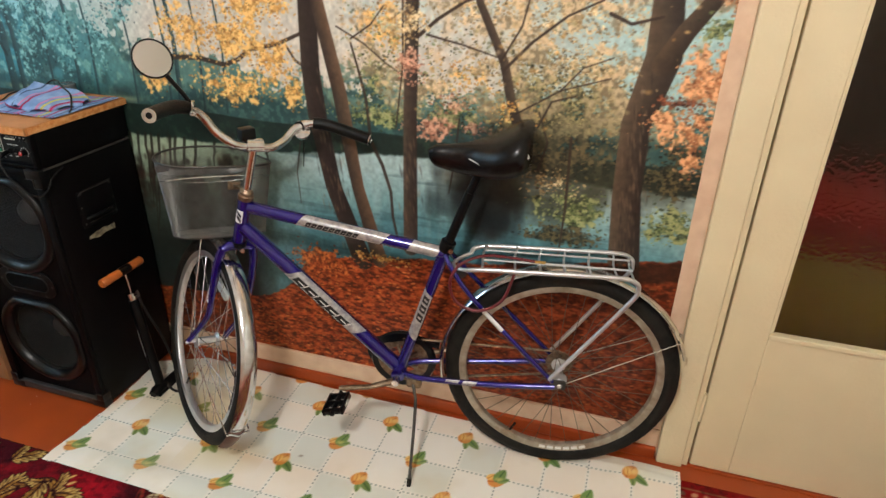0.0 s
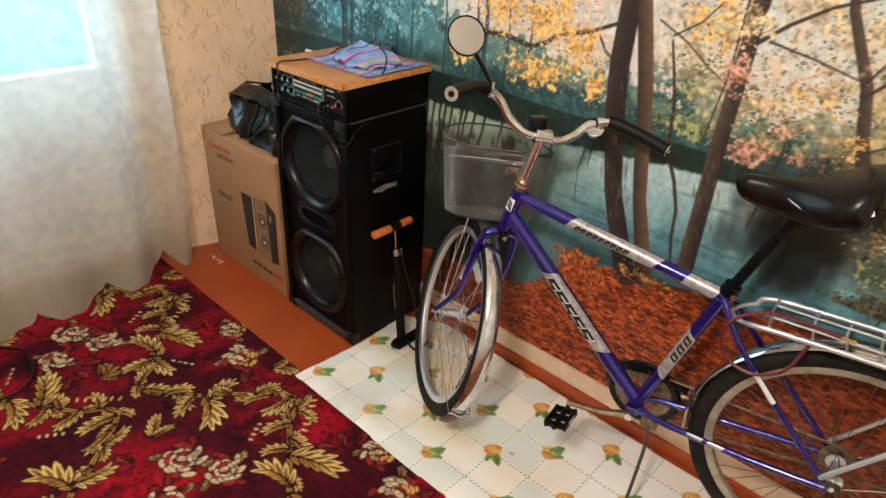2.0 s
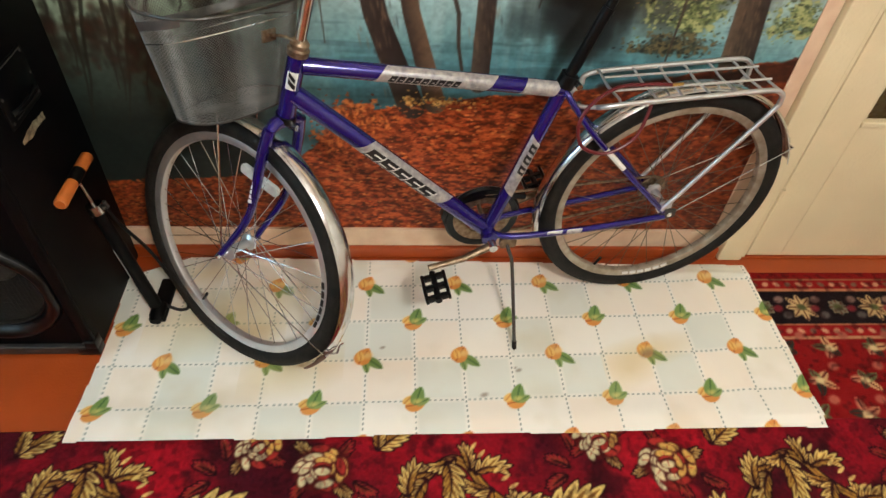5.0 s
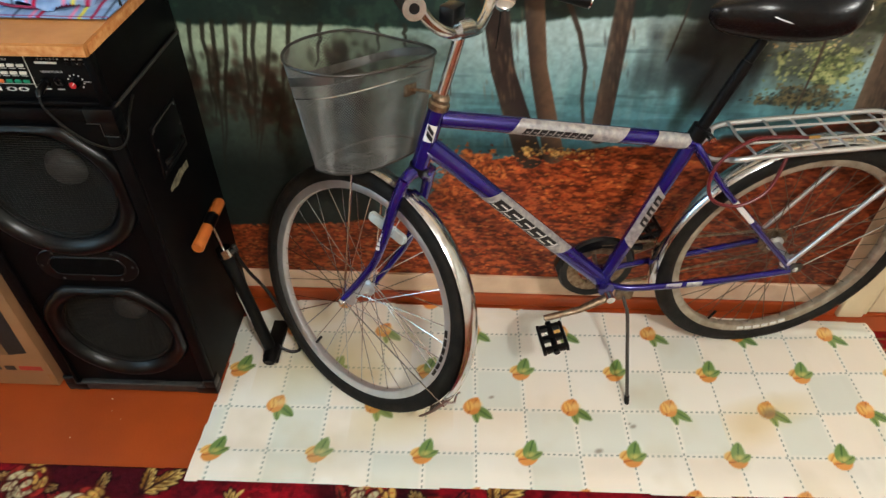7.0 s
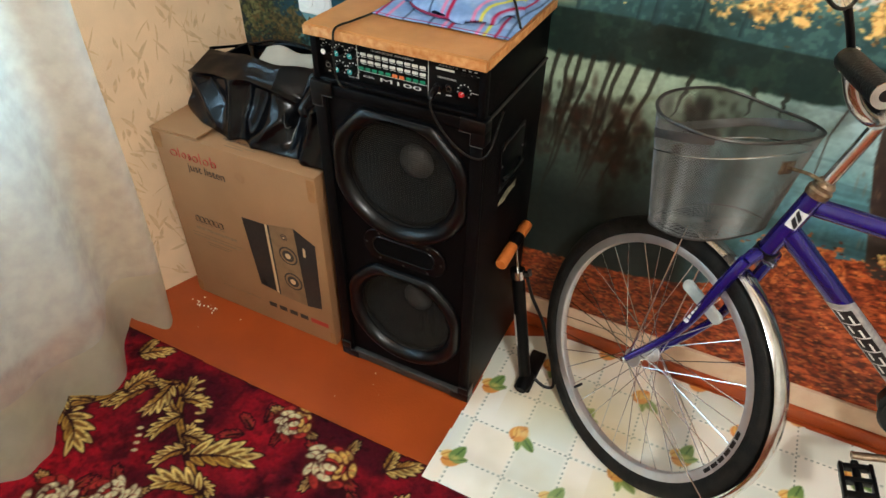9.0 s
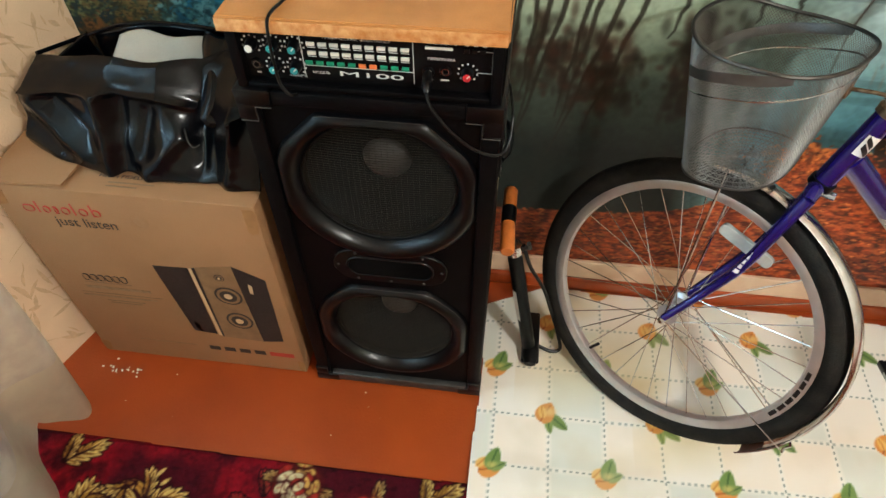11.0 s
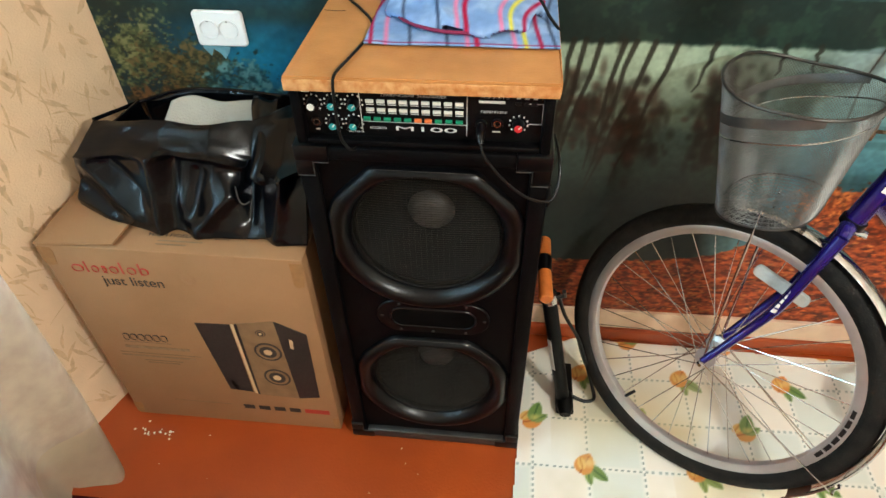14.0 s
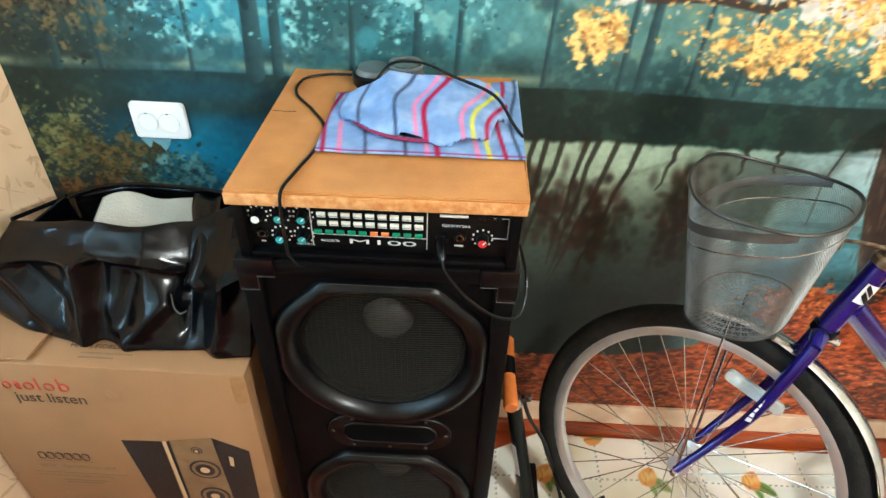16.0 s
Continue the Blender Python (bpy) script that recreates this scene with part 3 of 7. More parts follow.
# far woods above the bank
bank = 0.963 + 0.004 * np.sin(X * 9) - 0.010 * np.clip(X, 0, 2)
wood = bank + 0.10 + 0.13 * n1 + 0.07 * (n2 - 0.5) + 0.20 * left + 0.02 * step_(X, 1.0, 1.4)
tree = np.clip((wood - Z) * 45 + (n3 - 0.5) * 9, 0, 1)
P.lay((82, 124, 118), tree * 0.95)
P.lay((56, 140, 160), tree * left * 0.75)
P.lay((120, 146, 122), tree * step_(n3, 0.52, 0.66) * 0.55)
P.lay((136, 204, 212), tree * left * step_(n3, 0.54, 0.68) * 0.8)
P.lay((30, 56, 58), tree * step_(-n2, -0.50, -0.36) * 0.6)
P.lay((22, 38, 40), tree * hump(Z, 0.985, 0.035) * step_(n2, 0.35, 0.6) * 0.75)
P.lay((30, 38, 34), tree * step_(-X, 0.55, 0.75) * 0.75)
P.lay((150, 160, 128), hump(Z, bank + 0.012, 0.010) * (0.25 + 0.75 * step_(n2, 0.4, 0.6)) * 0.75 * step_(-X, -0.9, -0.7))
# dark conifers standing along the bank
con = np.clip((0.972 + 0.105 * clouds(X * 15, X * 0, 47, 3) ** 1.5 + 0.02 * (n4 - 0.5) - Z) / 0.008, 0, 1) * step_(X, 0.0, 0.12) * step_(-X, -1.15, -0.95)
P.lay((44, 76, 78), con * 0.85)
P.lay((80, 112, 104), con * step_(n4, 0.52, 0.64) * 0.5)
# dark far bank and the water below
k = np.clip((bank - Z) / 0.004, 0, 1)
P.lay((30, 46, 42), k)
P.lay((52, 76, 62), k * step_(n3, 0.55, 0.7) * 0.5)
shore_top = 0.866 + 0.035 * step_(X, 0.55, 0.95) - 0.02 * step_(X, 1.2, 1.5)
w = np.clip((shore_top - Z) / 0.008 + (streak - 0.5) * 2.4, 0, 1)
depth_ = np.clip((shore_top - Z) / 0.52, 0, 1)
east = step_(X, 0.40, 0.66)
P.lay((166, 186, 162), w * (1 - east))
P.lay((78, 94, 84), w * (1 - east) * step_(depth_, 0.10, 0.38))
P.lay((30, 36, 33), w * (1 - east) * step_(depth_, 0.34, 0.74))
P.lay((172, 196, 194), w * east)
P.lay((98, 148, 154), w * east * step_(depth_, 0.08, 0.40))
P.lay((56, 108, 126), w * east * step_(depth_, 0.35, 0.75))
P.lay((170, 196, 196), w * east * step_(streak, 0.55, 0.75) * 0.45 * (1 - depth_))
P.lay((36, 62, 66), w * east * step_(ripple, 0.56, 0.7) * 0.30)
west = step_(-X, 0.24, 0.40) * step_(-Z, -0.90, -0.87)
P.lay((16, 40, 48), west)
P.lay((36, 128, 158), west * hump(X, -0.55, 0.17) * hump(Z, 0.79, 0.10) * (0.4 + 0.8 * n1))
P.lay((22, 70, 86), step_(-X, 0.30, 0.5) * hump(Z, 0.93, 0.03) * 0.7 * step_(X, -0.8, -0.6))
# reflections
for x, ln, lean in ((0.075, 0.36, -0.05), (0.105, 0.42, -0.09), (0.145, 0.30, -0.04), (0.165, 0.33, -0.05), (0.205, 0.40, -0.10), (0.245, 0.34, -0.08), (0.315, 0.10, -0.02), (0.05, 0.25, -0.02), (0.50, 0.05, 0), (0.44, 0.06, 0), (-0.06, 0.3, -0.03), (-0.01, 0.28, -0.03), (0.02, 0.2, -0.02), (-0.12, 0.3, -0.02)):
    pts = [(x + lean * t + 0.003 * math.sin(14 * t + x * 50), 0.866 - ln * t) for t in np.linspace(0, 1, 7)]
    P.stroke(pts, list(np.linspace(0.0055, 0.0015, 7)), (38, 36, 28), 0.85)
for cx, cz, sx, sz, n_ in ((0.12, 0.70, 0.05, 0.045, 150), (0.20, 0.66, 0.03, 0.04, 90), (0.36, 0.71, 0.025, 0.06, 150), (-0.03, 0.7, 0.05, 0.06, 120)):
    for i in range(n_):
        P.blob(rn.normal(cx, sx), rn.normal(cz, sz), rn.uniform(0.004, 0.012), rn.uniform(0.006, 0.02), 0, (38, 32, 25) if rn.random() < 0.75 else (62, 36, 27), 0.5, 0.6)
# soft dark blobs in the bay behind the saddle
for i in range(60):
    P.blob(rn.normal(1.19, 0.055), rn.uniform(0.72, 0.91), rn.uniform(0.010, 0.030), rn.uniform(0.02, 0.06), 0, (26, 30, 30), 0.5, 0.9)
# brownish reflections farther right
for i in range(40):
    P.blob(rn.normal(1.42, 0.10), rn.uniform(0.78, 0.94), rn.uniform(0.02, 0.04), rn.uniform(0.02, 0.04), 0, (56, 54, 40), 0.45, 0.9)
# leaf-strewn bank
EX, EZ = [-0.95, -0.2, 0.05, 0.3, 0.45, 0.55, 0.64, 0.78, 0.92, 1.28, 1.75], [0.26, 0.27, 0.285, 0.30, 0.33, 0.40, 0.50, 0.54, 0.56, 0.60, 0.695]
edge = np.interp(X, EX, EZ) + 0.02 * (n2 - 0.5)
g = np.clip((edge - Z) / 0.006, 0, 1)
lv = clouds(X * 55, Z * 130, 70, 3)
P.lay((138, 56, 26), g)
P.lay((206, 100, 50), g * step_(lv, 0.52, 0.66) * 0.8)
P.lay((70, 24, 14), g * step_(-lv, -0.46, -0.32) * 0.85)
P.lay((64, 26, 18), g * step_(X, 1.05, 1.6) * 0.4)
P.lay((58, 24, 16), g * step_(-X, -0.5, 0.1) * 0.3)


def leaves(count, cx, cz, sx, sz, colours, lo, hi, flat=0.55, cover=0.9):
    """Scattered leaf dabs over an oval."""
    for i in range(count):
        s = rn.uniform(lo, hi)
        col = np.array(colours[rn.integers(len(colours))]) * rn.uniform(0.85, 1.12)
        P.blob(rn.normal(cx, sx), rn.normal(cz, sz), s, s * flat * rn.uniform(0.7, 1.3), rn.uniform(-0.7, 0.7), np.minimum(col, 250), cover, 0.3)


def canopy(cx, cz, rx, rz, tones, gaps=0.5, dabs=1.0):
    """A leafy mass with a ragged edge and holes, then dabs of leaves on it."""
    d = ((X - cx) / rx) ** 2 + ((Z - cz) / rz) ** 2
    mask = np.clip((1 - d) * 1.6 + (n3 - 0.5) * 5 + (n4 - 0.5) * 3 - gaps, 0, 1) * (d < 1.7)
    P.lay(tones[0], mask * 0.9)
    P.lay(tones[1], mask * step_(n4, 0.5, 0.62) * 0.9)
    P.lay(tones[2], mask * step_(-n4, -0.44, -0.34) * 0.8)
    leaves(int(4500 * rx * rz * 4 * dabs), cx, cz, rx * 0.55, rz * 0.55, [tuple(0.62 * v for v in tones[2]), tones[2], tones[0]], 0.0022, 0.0055, cover=0.7)
    leaves(int(7000 * rx * rz * 4 * dabs), cx, cz, rx * 0.55, rz * 0.55, tones, 0.002, 0.0055, cover=0.85)


BARK = (48, 38, 34)
YEL = [(228, 170, 92), (244, 200, 124), (186, 126, 64), (236, 184, 106)]
GOLDPALE = [(214, 182, 130), (236, 214, 172), (160, 126, 84), (224, 196, 146)]
OLIVE = [(126, 118, 80), (172, 158, 112), (72, 70, 50), (148, 136, 96)]
ORANGE = [(214, 146, 98), (236, 180, 132), (168, 102, 66), (224, 160, 112)]
PINK = [(196, 136, 110), (220, 170, 142), (146, 92, 72), (206, 150, 122)]
REDS = [(190, 78, 34), (214, 106, 52), (150, 52, 22), (226, 134, 74), (110, 38, 18)]
GREEN = [(112, 124, 76), (164, 164, 112), (60, 70, 46), (136, 142, 90)]
TEAL = [(78, 136, 138), (140, 190, 188), (36, 78, 84), (104, 162, 162)]
DUSK = [(66, 62, 46), (104, 92, 62), (32, 34, 28), (84, 76, 54)]
# far trees on the left
for x, w_ in ((-0.45, 0.017), (-0.41, 0.010), (-0.80, 0.010), (-0.72, 0.006), (-0.17, 0.008), (-0.10, 0.005), (-0.28, 0.005), (0.215, 0.009), (0.05, 0.004), (0.18, 0.005), (-0.56, 0.004), (0.30, 0.004), (0.38, 0.004)):
    P.stroke([(x, 0.966), (x + 0.008, 1.15), (x - 0.01, 1.4), (x + 0.01, 1.62)], [w_, w_ * 0.85, w_ * 0.7, w_ * 0.5], (26, 48, 54), 0.9, (54, 84, 86))
for cx, cz, rx, rz in ((-0.48, 1.28, 0.14, 0.12), (-0.30, 1.20, 0.08, 0.12), (-0.20, 1.12, 0.07, 0.10), (-0.62, 1.13, 0.10, 0.08), (-0.06, 1.16, 0.06, 0.10), (0.04, 1.30, 0.07, 0.10), (-0.36, 1.06, 0.05, 0.05), (-0.55, 1.04, 0.06, 0.03)):
    canopy(cx, cz, rx, rz, TEAL, 0.9, 0.5)
canopy(-0.80, 1.08, 0.12, 0.09, DUSK, 0.6, 0.6)
P.stroke([(-0.52, 1.18), (-0.47, 1.13), (-0.45, 1.08)], [0.004, 0.005, 0.006], (26, 48, 54), 0.9)
P.blob(-0.62, 0.985, 0.042, 0.007, 0, (46, 70, 72), 0.9, 0.4)
P.blob(-0.745, 0.983, 0.012, 0.006, 0, (30, 40, 40), 0.9, 0.4)
# bush at the left edge, over the water
for cx, cz, rx, rz, t in ((-0.84, 0.80, 0.11, 0.10, GREEN), (-0.74, 0.75, 0.12, 0.09, [(96, 88, 52), (140, 116, 70), (46, 46, 32), (112, 96, 58)]), (-0.80, 0.67, 0.13, 0.07, [(104, 72, 42), (146, 100, 58), (50, 38, 26), (120, 84, 48)]), (-0.62, 0.74, 0.09, 0.05, TEAL), (-0.66, 0.69, 0.10, 0.04, GREEN)):
    canopy(cx, cz, rx, rz, [tuple(0.72 * v for v in c) for c in t], 0.3)
# woods behind the right bank
for cx, cz, rx, rz, t, gp in ((1.33, 1.02, 0.20, 0.08, DUSK, 0.2), (1.44, 1.10, 0.16, 0.10, OLIVE, 0.6), (1.30, 1.13, 0.10, 0.08, OLIVE, 0.9), (1.38, 0.95, 0.14, 0.05, DUSK, 0.3), (0.90, 1.01, 0.14, 0.035, GREEN, 0.7), (1.10, 1.03, 0.10, 0.05, GREEN, 0.8), (1.68, 0.92, 0.08, 0.05, DUSK, 0.2), (1.70, 1.0, 0.06, 0.04, DUSK, 0.6), (1.04, 0.985, 0.055, 0.032, PINK, 0.2), (0.97, 0.975, 0.03, 0.02, PINK, 0.3), (1.16, 0.995, 0.05, 0.02, PINK, 0.5), (1.45, 0.80, 0.10, 0.06, GREEN, 0.5), (1.42, 0.72, 0.10, 0.03, DUSK, 0.5), (1.70, 0.79, 0.07, 0.05, GREEN, 0.4), (1.37, 0.87, 0.07, 0.035, GOLDPALE, 1.3)):
    canopy(cx, cz, rx, rz, t, gp)
# pale leafy masses
for cx, cz, rx, rz, t, gp in ((0.92, 1.25, 0.10, 0.07, YEL, 0.8), (0.86, 1.12, 0.05, 0.07, GREEN, 1.2), (1.02, 1.10, 0.09, 0.05, GOLDPALE, 0.8), (1.10, 1.06, 0.07, 0.03, PINK, 1.2), (1.17, 1.31, 0.11, 0.05, GOLDPALE, 0.9), (1.14, 1.14, 0.08, 0.04, YEL, 1.3), (1.28, 1.05, 0.07, 0.04, YEL, 1.0), (1.36, 1.30, 0.15, 0.07, GOLDPALE, 0.9), (1.44, 1.17, 0.13, 0.05, GOLDPALE, 0.8), (1.46, 1.04, 0.09, 0.04, OLIVE, 0.9), (1.50, 1.42, 0.16, 0.06, YEL, 0.8), (1.05, 1.42, 0.2, 0.06, YEL, 0.8), (1.30, 1.20, 0.08, 0.03, OLIVE, 1.0)):
    canopy(cx, cz, rx, rz, t, gp)
for cx, cz, rx, rz, t, gp in ((1.45, 1.27, 0.26, 0.16, GOLDPALE, 2.3), (1.18, 1.20, 0.16, 0.12, OLIVE, 2.5), (1.42, 1.12, 0.20, 0.09, OLIVE, 2.0), (0.92, 1.16, 0.12, 0.14, GREEN, 2.6), (1.25, 1.42, 0.25, 0.08, GOLDPALE, 2.0)):
    canopy(cx, cz, rx, rz, t, gp, 0.35)
# soft pale mass of leaves over the sky, broken by shade
region = step_(X, 0.72, 0.86) * step_(Z, 1.0, 1.06)
mass = step_(n2 * 0.6 + n3 * 0.4, 0.45, 0.57) * region
P.lay((204, 174, 132), mass * 0.55)
P.lay((228, 204, 170), mass * step_(n3, 0.54, 0.66) * 0.45)
P.lay((124, 108, 82), mass * step_(-n4, -0.46, -0.36) * 0.5)
P.lay((186, 208, 206), region * step_(-(n2 * 0.6 + n3 * 0.4), -0.44, -0.36) * step_(Z, 1.12, 1.3) * 0.5)
P.lay((104, 98, 74), step_(X, 1.2, 1.32) * step_(-X, -1.6, -1.5) * hump(Z, 0.99, 0.10) * step_(n3, 0.44, 0.56) * 0.55)
# trunks
P.stroke([(0.985, 1.62), (0.98, 1.32), (0.972, 1.0), (0.972, 0.60)], [0.017, 0.019, 0.020, 0.023], (84, 70, 60), 1, (48, 40, 36))
P.stroke([(1.12, 1.5), (1.16, 1.32), (1.23, 1.18), (1.255, 1.08), (1.29, 0.98)], [0.008, 0.010, 0.012, 0.013, 0.015], (58, 48, 42), 1, (90, 74, 60))
P.stroke([(1.60, 1.62), (1.605, 1.35), (1.615, 1.22), (1.575, 1.05), (1.58, 0.86), (1.605, 0.62)], [0.034, 0.035, 0.042, 0.036, 0.037, 0.044], (98, 80, 64), 1, (48, 40, 36))
P.stroke([(1.615, 1.20), (1.655, 1.28), (1.71, 1.36), (1.78, 1.5)], [0.026, 0.022, 0.018, 0.015], (92, 74, 58), 1, (50, 40, 34))
BR = (60, 46, 38)
for pts, w_ in (([(0.2, 1.12), (0.3, 1.125), (0.39, 1.11), (0.44, 1.13), (0.48, 1.16), (0.57, 1.18), (0.65, 1.215)], 0.008), ([(0.985, 1.22), (1.05, 1.275), (1.12, 1.32), (1.2, 1.35)], 0.005), ([(0.85, 0.93), (0.885, 0.86), (0.91, 0.78), (0.915, 0.70), (0.935, 0.60)], 0.006),
                ([(0.85, 0.94), (0.84, 1.05), (0.82, 1.13), (0.80, 1.20)], 0.005), ([(0.80, 1.21), (0.86, 1.25), (0.90, 1.30)], 0.0025), ([(0.76, 1.24), (0.84, 1.20), (0.90, 1.155), (0.96, 1.12)], 0.0025), ([(1.02, 1.235), (1.12, 1.215), (1.215, 1.19)], 0.003), ([(1.23, 1.16), (1.30, 1.235), (1.38, 1.30), (1.46, 1.34)], 0.004), ([(1.22, 1.18), (1.27, 1.27), (1.29, 1.36)], 0.003), ([(1.27, 1.05), (1.38, 1.12), (1.5, 1.16)], 0.0025), ([(1.38, 1.12), (1.43, 1.18), (1.50, 1.21)], 0.002), ([(1.33, 1.02), (1.36, 1.09), (1.42, 1.11)], 0.003),
                ([(1.48, 1.31), (1.53, 1.29), (1.6, 1.31)], 0.005), ([(0.66, 1.12), (0.625, 1.14), (0.60, 1.18)], 0.005), ([(0.955, 1.40), (0.952, 1.15), (0.93, 0.98)], 0.003), ([(0.62, 0.9), (0.60, 0.80), (0.605, 0.70)], 0.002), ([(1.115, 1.02), (1.105, 0.9), (1.09, 0.80)], 0.003), ([(1.42, 1.0), (1.425, 0.8), (1.42, 0.66)], 0.004), ([(1.34, 0.9), (1.36, 0.98), (1.33, 1.06)], 0.003)):
    P.stroke(pts, list(np.linspace(w_, w_ * 0.6, len(pts))), BR, 0.95)
# thin veil of pale leaves over the sky
for i in range(900):
    x, z = rn.uniform(0.74, 1.74), rn.uniform(1.0, 1.55)
    d_ = 0.5 + 0.5 * math.sin(9 * x + 5 * z) * math.sin(13 * z - 4 * x + 1)
    if rn.random() < d_ * 0.9:
        t_ = (GOLDPALE, YEL, OLIVE)[int(rn.integers(3))] if x > 1.0 else (YEL, GREEN, GOLDPALE)[int(rn.integers(3))]
        q = rn.uniform(0.0015, 0.0075) ** 1.0
        P.blob(x, z, q, q * rn.uniform(0.35, 0.9), rn.uniform(-1.2, 1.2), np.array(t_[int(rn.integers(4))]) * rn.uniform(0.8, 1.05), rn.uniform(0.35, 0.75), 0.7)
# nearer foliage
for cx, cz, rx, rz, t, gp in ((0.27, 1.20, 0.09, 0.07, YEL, 0.3), (0.43, 1.19, 0.11, 0.07, YEL, 0.4), (0.40, 1.05, 0.12, 0.05, YEL, 0.3), (0.55, 1.13, 0.07, 0.07, YEL, 0.5), (0.13, 1.06, 0.05, 0.05, YEL, 0.2), (0.50, 1.29, 0.13, 0.06, YEL, 0.6), (0.30, 1.36, 0.16, 0.06, YEL, 0.5), (0.61, 1.05, 0.04, 0.05, YEL, 0.6), (0.97, 1.15, 0.04, 0.05, PINK, 0.8), (0.97, 1.26, 0.045, 0.05, GOLDPALE, 0.6), (1.72, 1.17, 0.06, 0.07, ORANGE, 0.1), (1.70, 1.05, 0.06, 0.06, ORANGE, 0.2), (1.64, 1.07, 0.05, 0.025, ORANGE, 0.6), (1.73, 0.96, 0.04, 0.03, ORANGE, 0.5), (1.67, 1.115, 0.06, 0.014, [(120, 66, 46), (160, 92, 62), (80, 44, 34), (136, 76, 52)], 0.2), (1.72, 1.29, 0.04, 0.03, GREEN, 0.8), (1.24, 1.07, 0.03, 0.03, YEL, 0.9), (1.75, 1.36, 0.03, 0.04, ORANGE, 0.5)):
    canopy(cx, cz, rx, rz, t, gp)
# the two trunks before the bay
P.stroke([(0.672, 1.62), (0.675, 1.30), (0.672, 1.12), (0.683, 0.99), (0.722, 0.77), (0.808, 0.53)], [0.026, 0.028, 0.029, 0.030, 0.027, 0.034], (62, 50, 44), 1, (40, 32, 30))
P.stroke([(0.69, 1.62), (0.705, 1.30), (0.757, 1.07), (0.78, 0.92), (0.803, 0.78), (0.868, 0.54)], [0.02, 0.020, 0.022, 0.022, 0.020, 0.026], (58, 46, 40), 1, (112, 86, 66))
# more soft dark blobs in the bay behind the saddle
for i in range(45):
    P.blob(rn.normal(1.19, 0.065), rn.normal(0.80, 0.07), rn.uniform(0.012, 0.034), rn.uniform(0.018, 0.05), 0, (24, 30, 32), 0.34, 0.9)
for x, z, a in ((0.70, 0.9, 0), (0.74, 0.72, 0), (0.972, 0.8, 0), (1.6, 0.8, 0), (1.59, 1.0, 0)):
    for i in range(60):
        P.blob(x + rn.normal(0, 0.014), z + rn.normal(0, 0.08), 0.0025, rn.uniform(0.006, 0.02), 0.15, (40, 32, 28) if i % 2 else (128, 104, 84), 0.35, 0.6)
# leaf litter and a red bush on the bank
for i in range(5200):
    x = rn.uniform(-0.2, 1.75)
    z = rn.uniform(0.112, float(np.interp(x, EX, EZ)))
    dim = 0.75 + 0.3 * math.exp(-((x - 0.85) / 0.35) ** 2)
    s = rn.uniform(0.003, 0.008)
    P.blob(x, z, s, s * 0.42, rn.uniform(-0.4, 0.4), np.array(REDS[rn.integers(5)]) * rn.uniform(0.7, 1.1) * dim, 0.85, 0.3)
canopy(0.66, 0.50, 0.09, 0.05, [(186, 90, 42), (214, 126, 66), (110, 46, 22), (164, 70, 32)], 0.0)
canopy(0.88, 0.547, 0.10, 0.018, YEL, 0.6)
canopy(0.62, 0.43, 0.06, 0.05, [(176, 80, 36), (204, 112, 58), (100, 40, 20), (150, 62, 28)], 0.3)
P.stroke([(1.28, 0.60), (1.45, 0.615), (1.6, 0.62), (1.75, 0.66)], [0.012, 0.02, 0.03, 0.03], (44, 24, 18), 0.7, soft=4)
P.c *= (0.88 + 0.24 * n4)[..., None]
mural = P.sheet("photo_mural", MURAL, lambda x, z: (x, 0 * x - 0.003 - 0.0008 * np.sin(x * 7), z))
tagged(mural, "glossy photo wallpaper of an autumn lake with trees", "mural", "", "structure")

# ---- oilcloth under the bicycle ----
P = Print(-0.015, 1.885, -0.645, -0.004, 0.0035)
X, Y = P.x, P.y
P.c[:] = (246, 240, 228)
U, V = X, Y - 0.0215 * (X - 0.173)
PIT = 0.1296
iu, iv = (U - 0.173) / PIT, (V + 0.412) / PIT
cell = value_noise(np.floor(iu) + 0.0, np.floor(iv) + 0.0, 5)
inset = np.clip((0.5 - np.maximum(np.abs(iu - np.floor(iu) - 0.5), np.abs(iv - np.floor(iv) - 0.5))) * 12, 0, 1)
P.lay((206, 214, 202), inset * (cell > 0.62) * 0.45)
P.lay((246, 232, 214), inset * (cell < 0.3) * 0.7)
for a, bb in ((iu, iv), (iv, iu)):
    dash = (np.abs(bb * 9 - np.floor(bb * 9) - 0.5) < 0.24)
    P.lay((84, 104, 92), np.clip(1.15 - np.abs(a - np.round(a)) * PIT / 0.0026, 0, 1) * dash * 0.85)
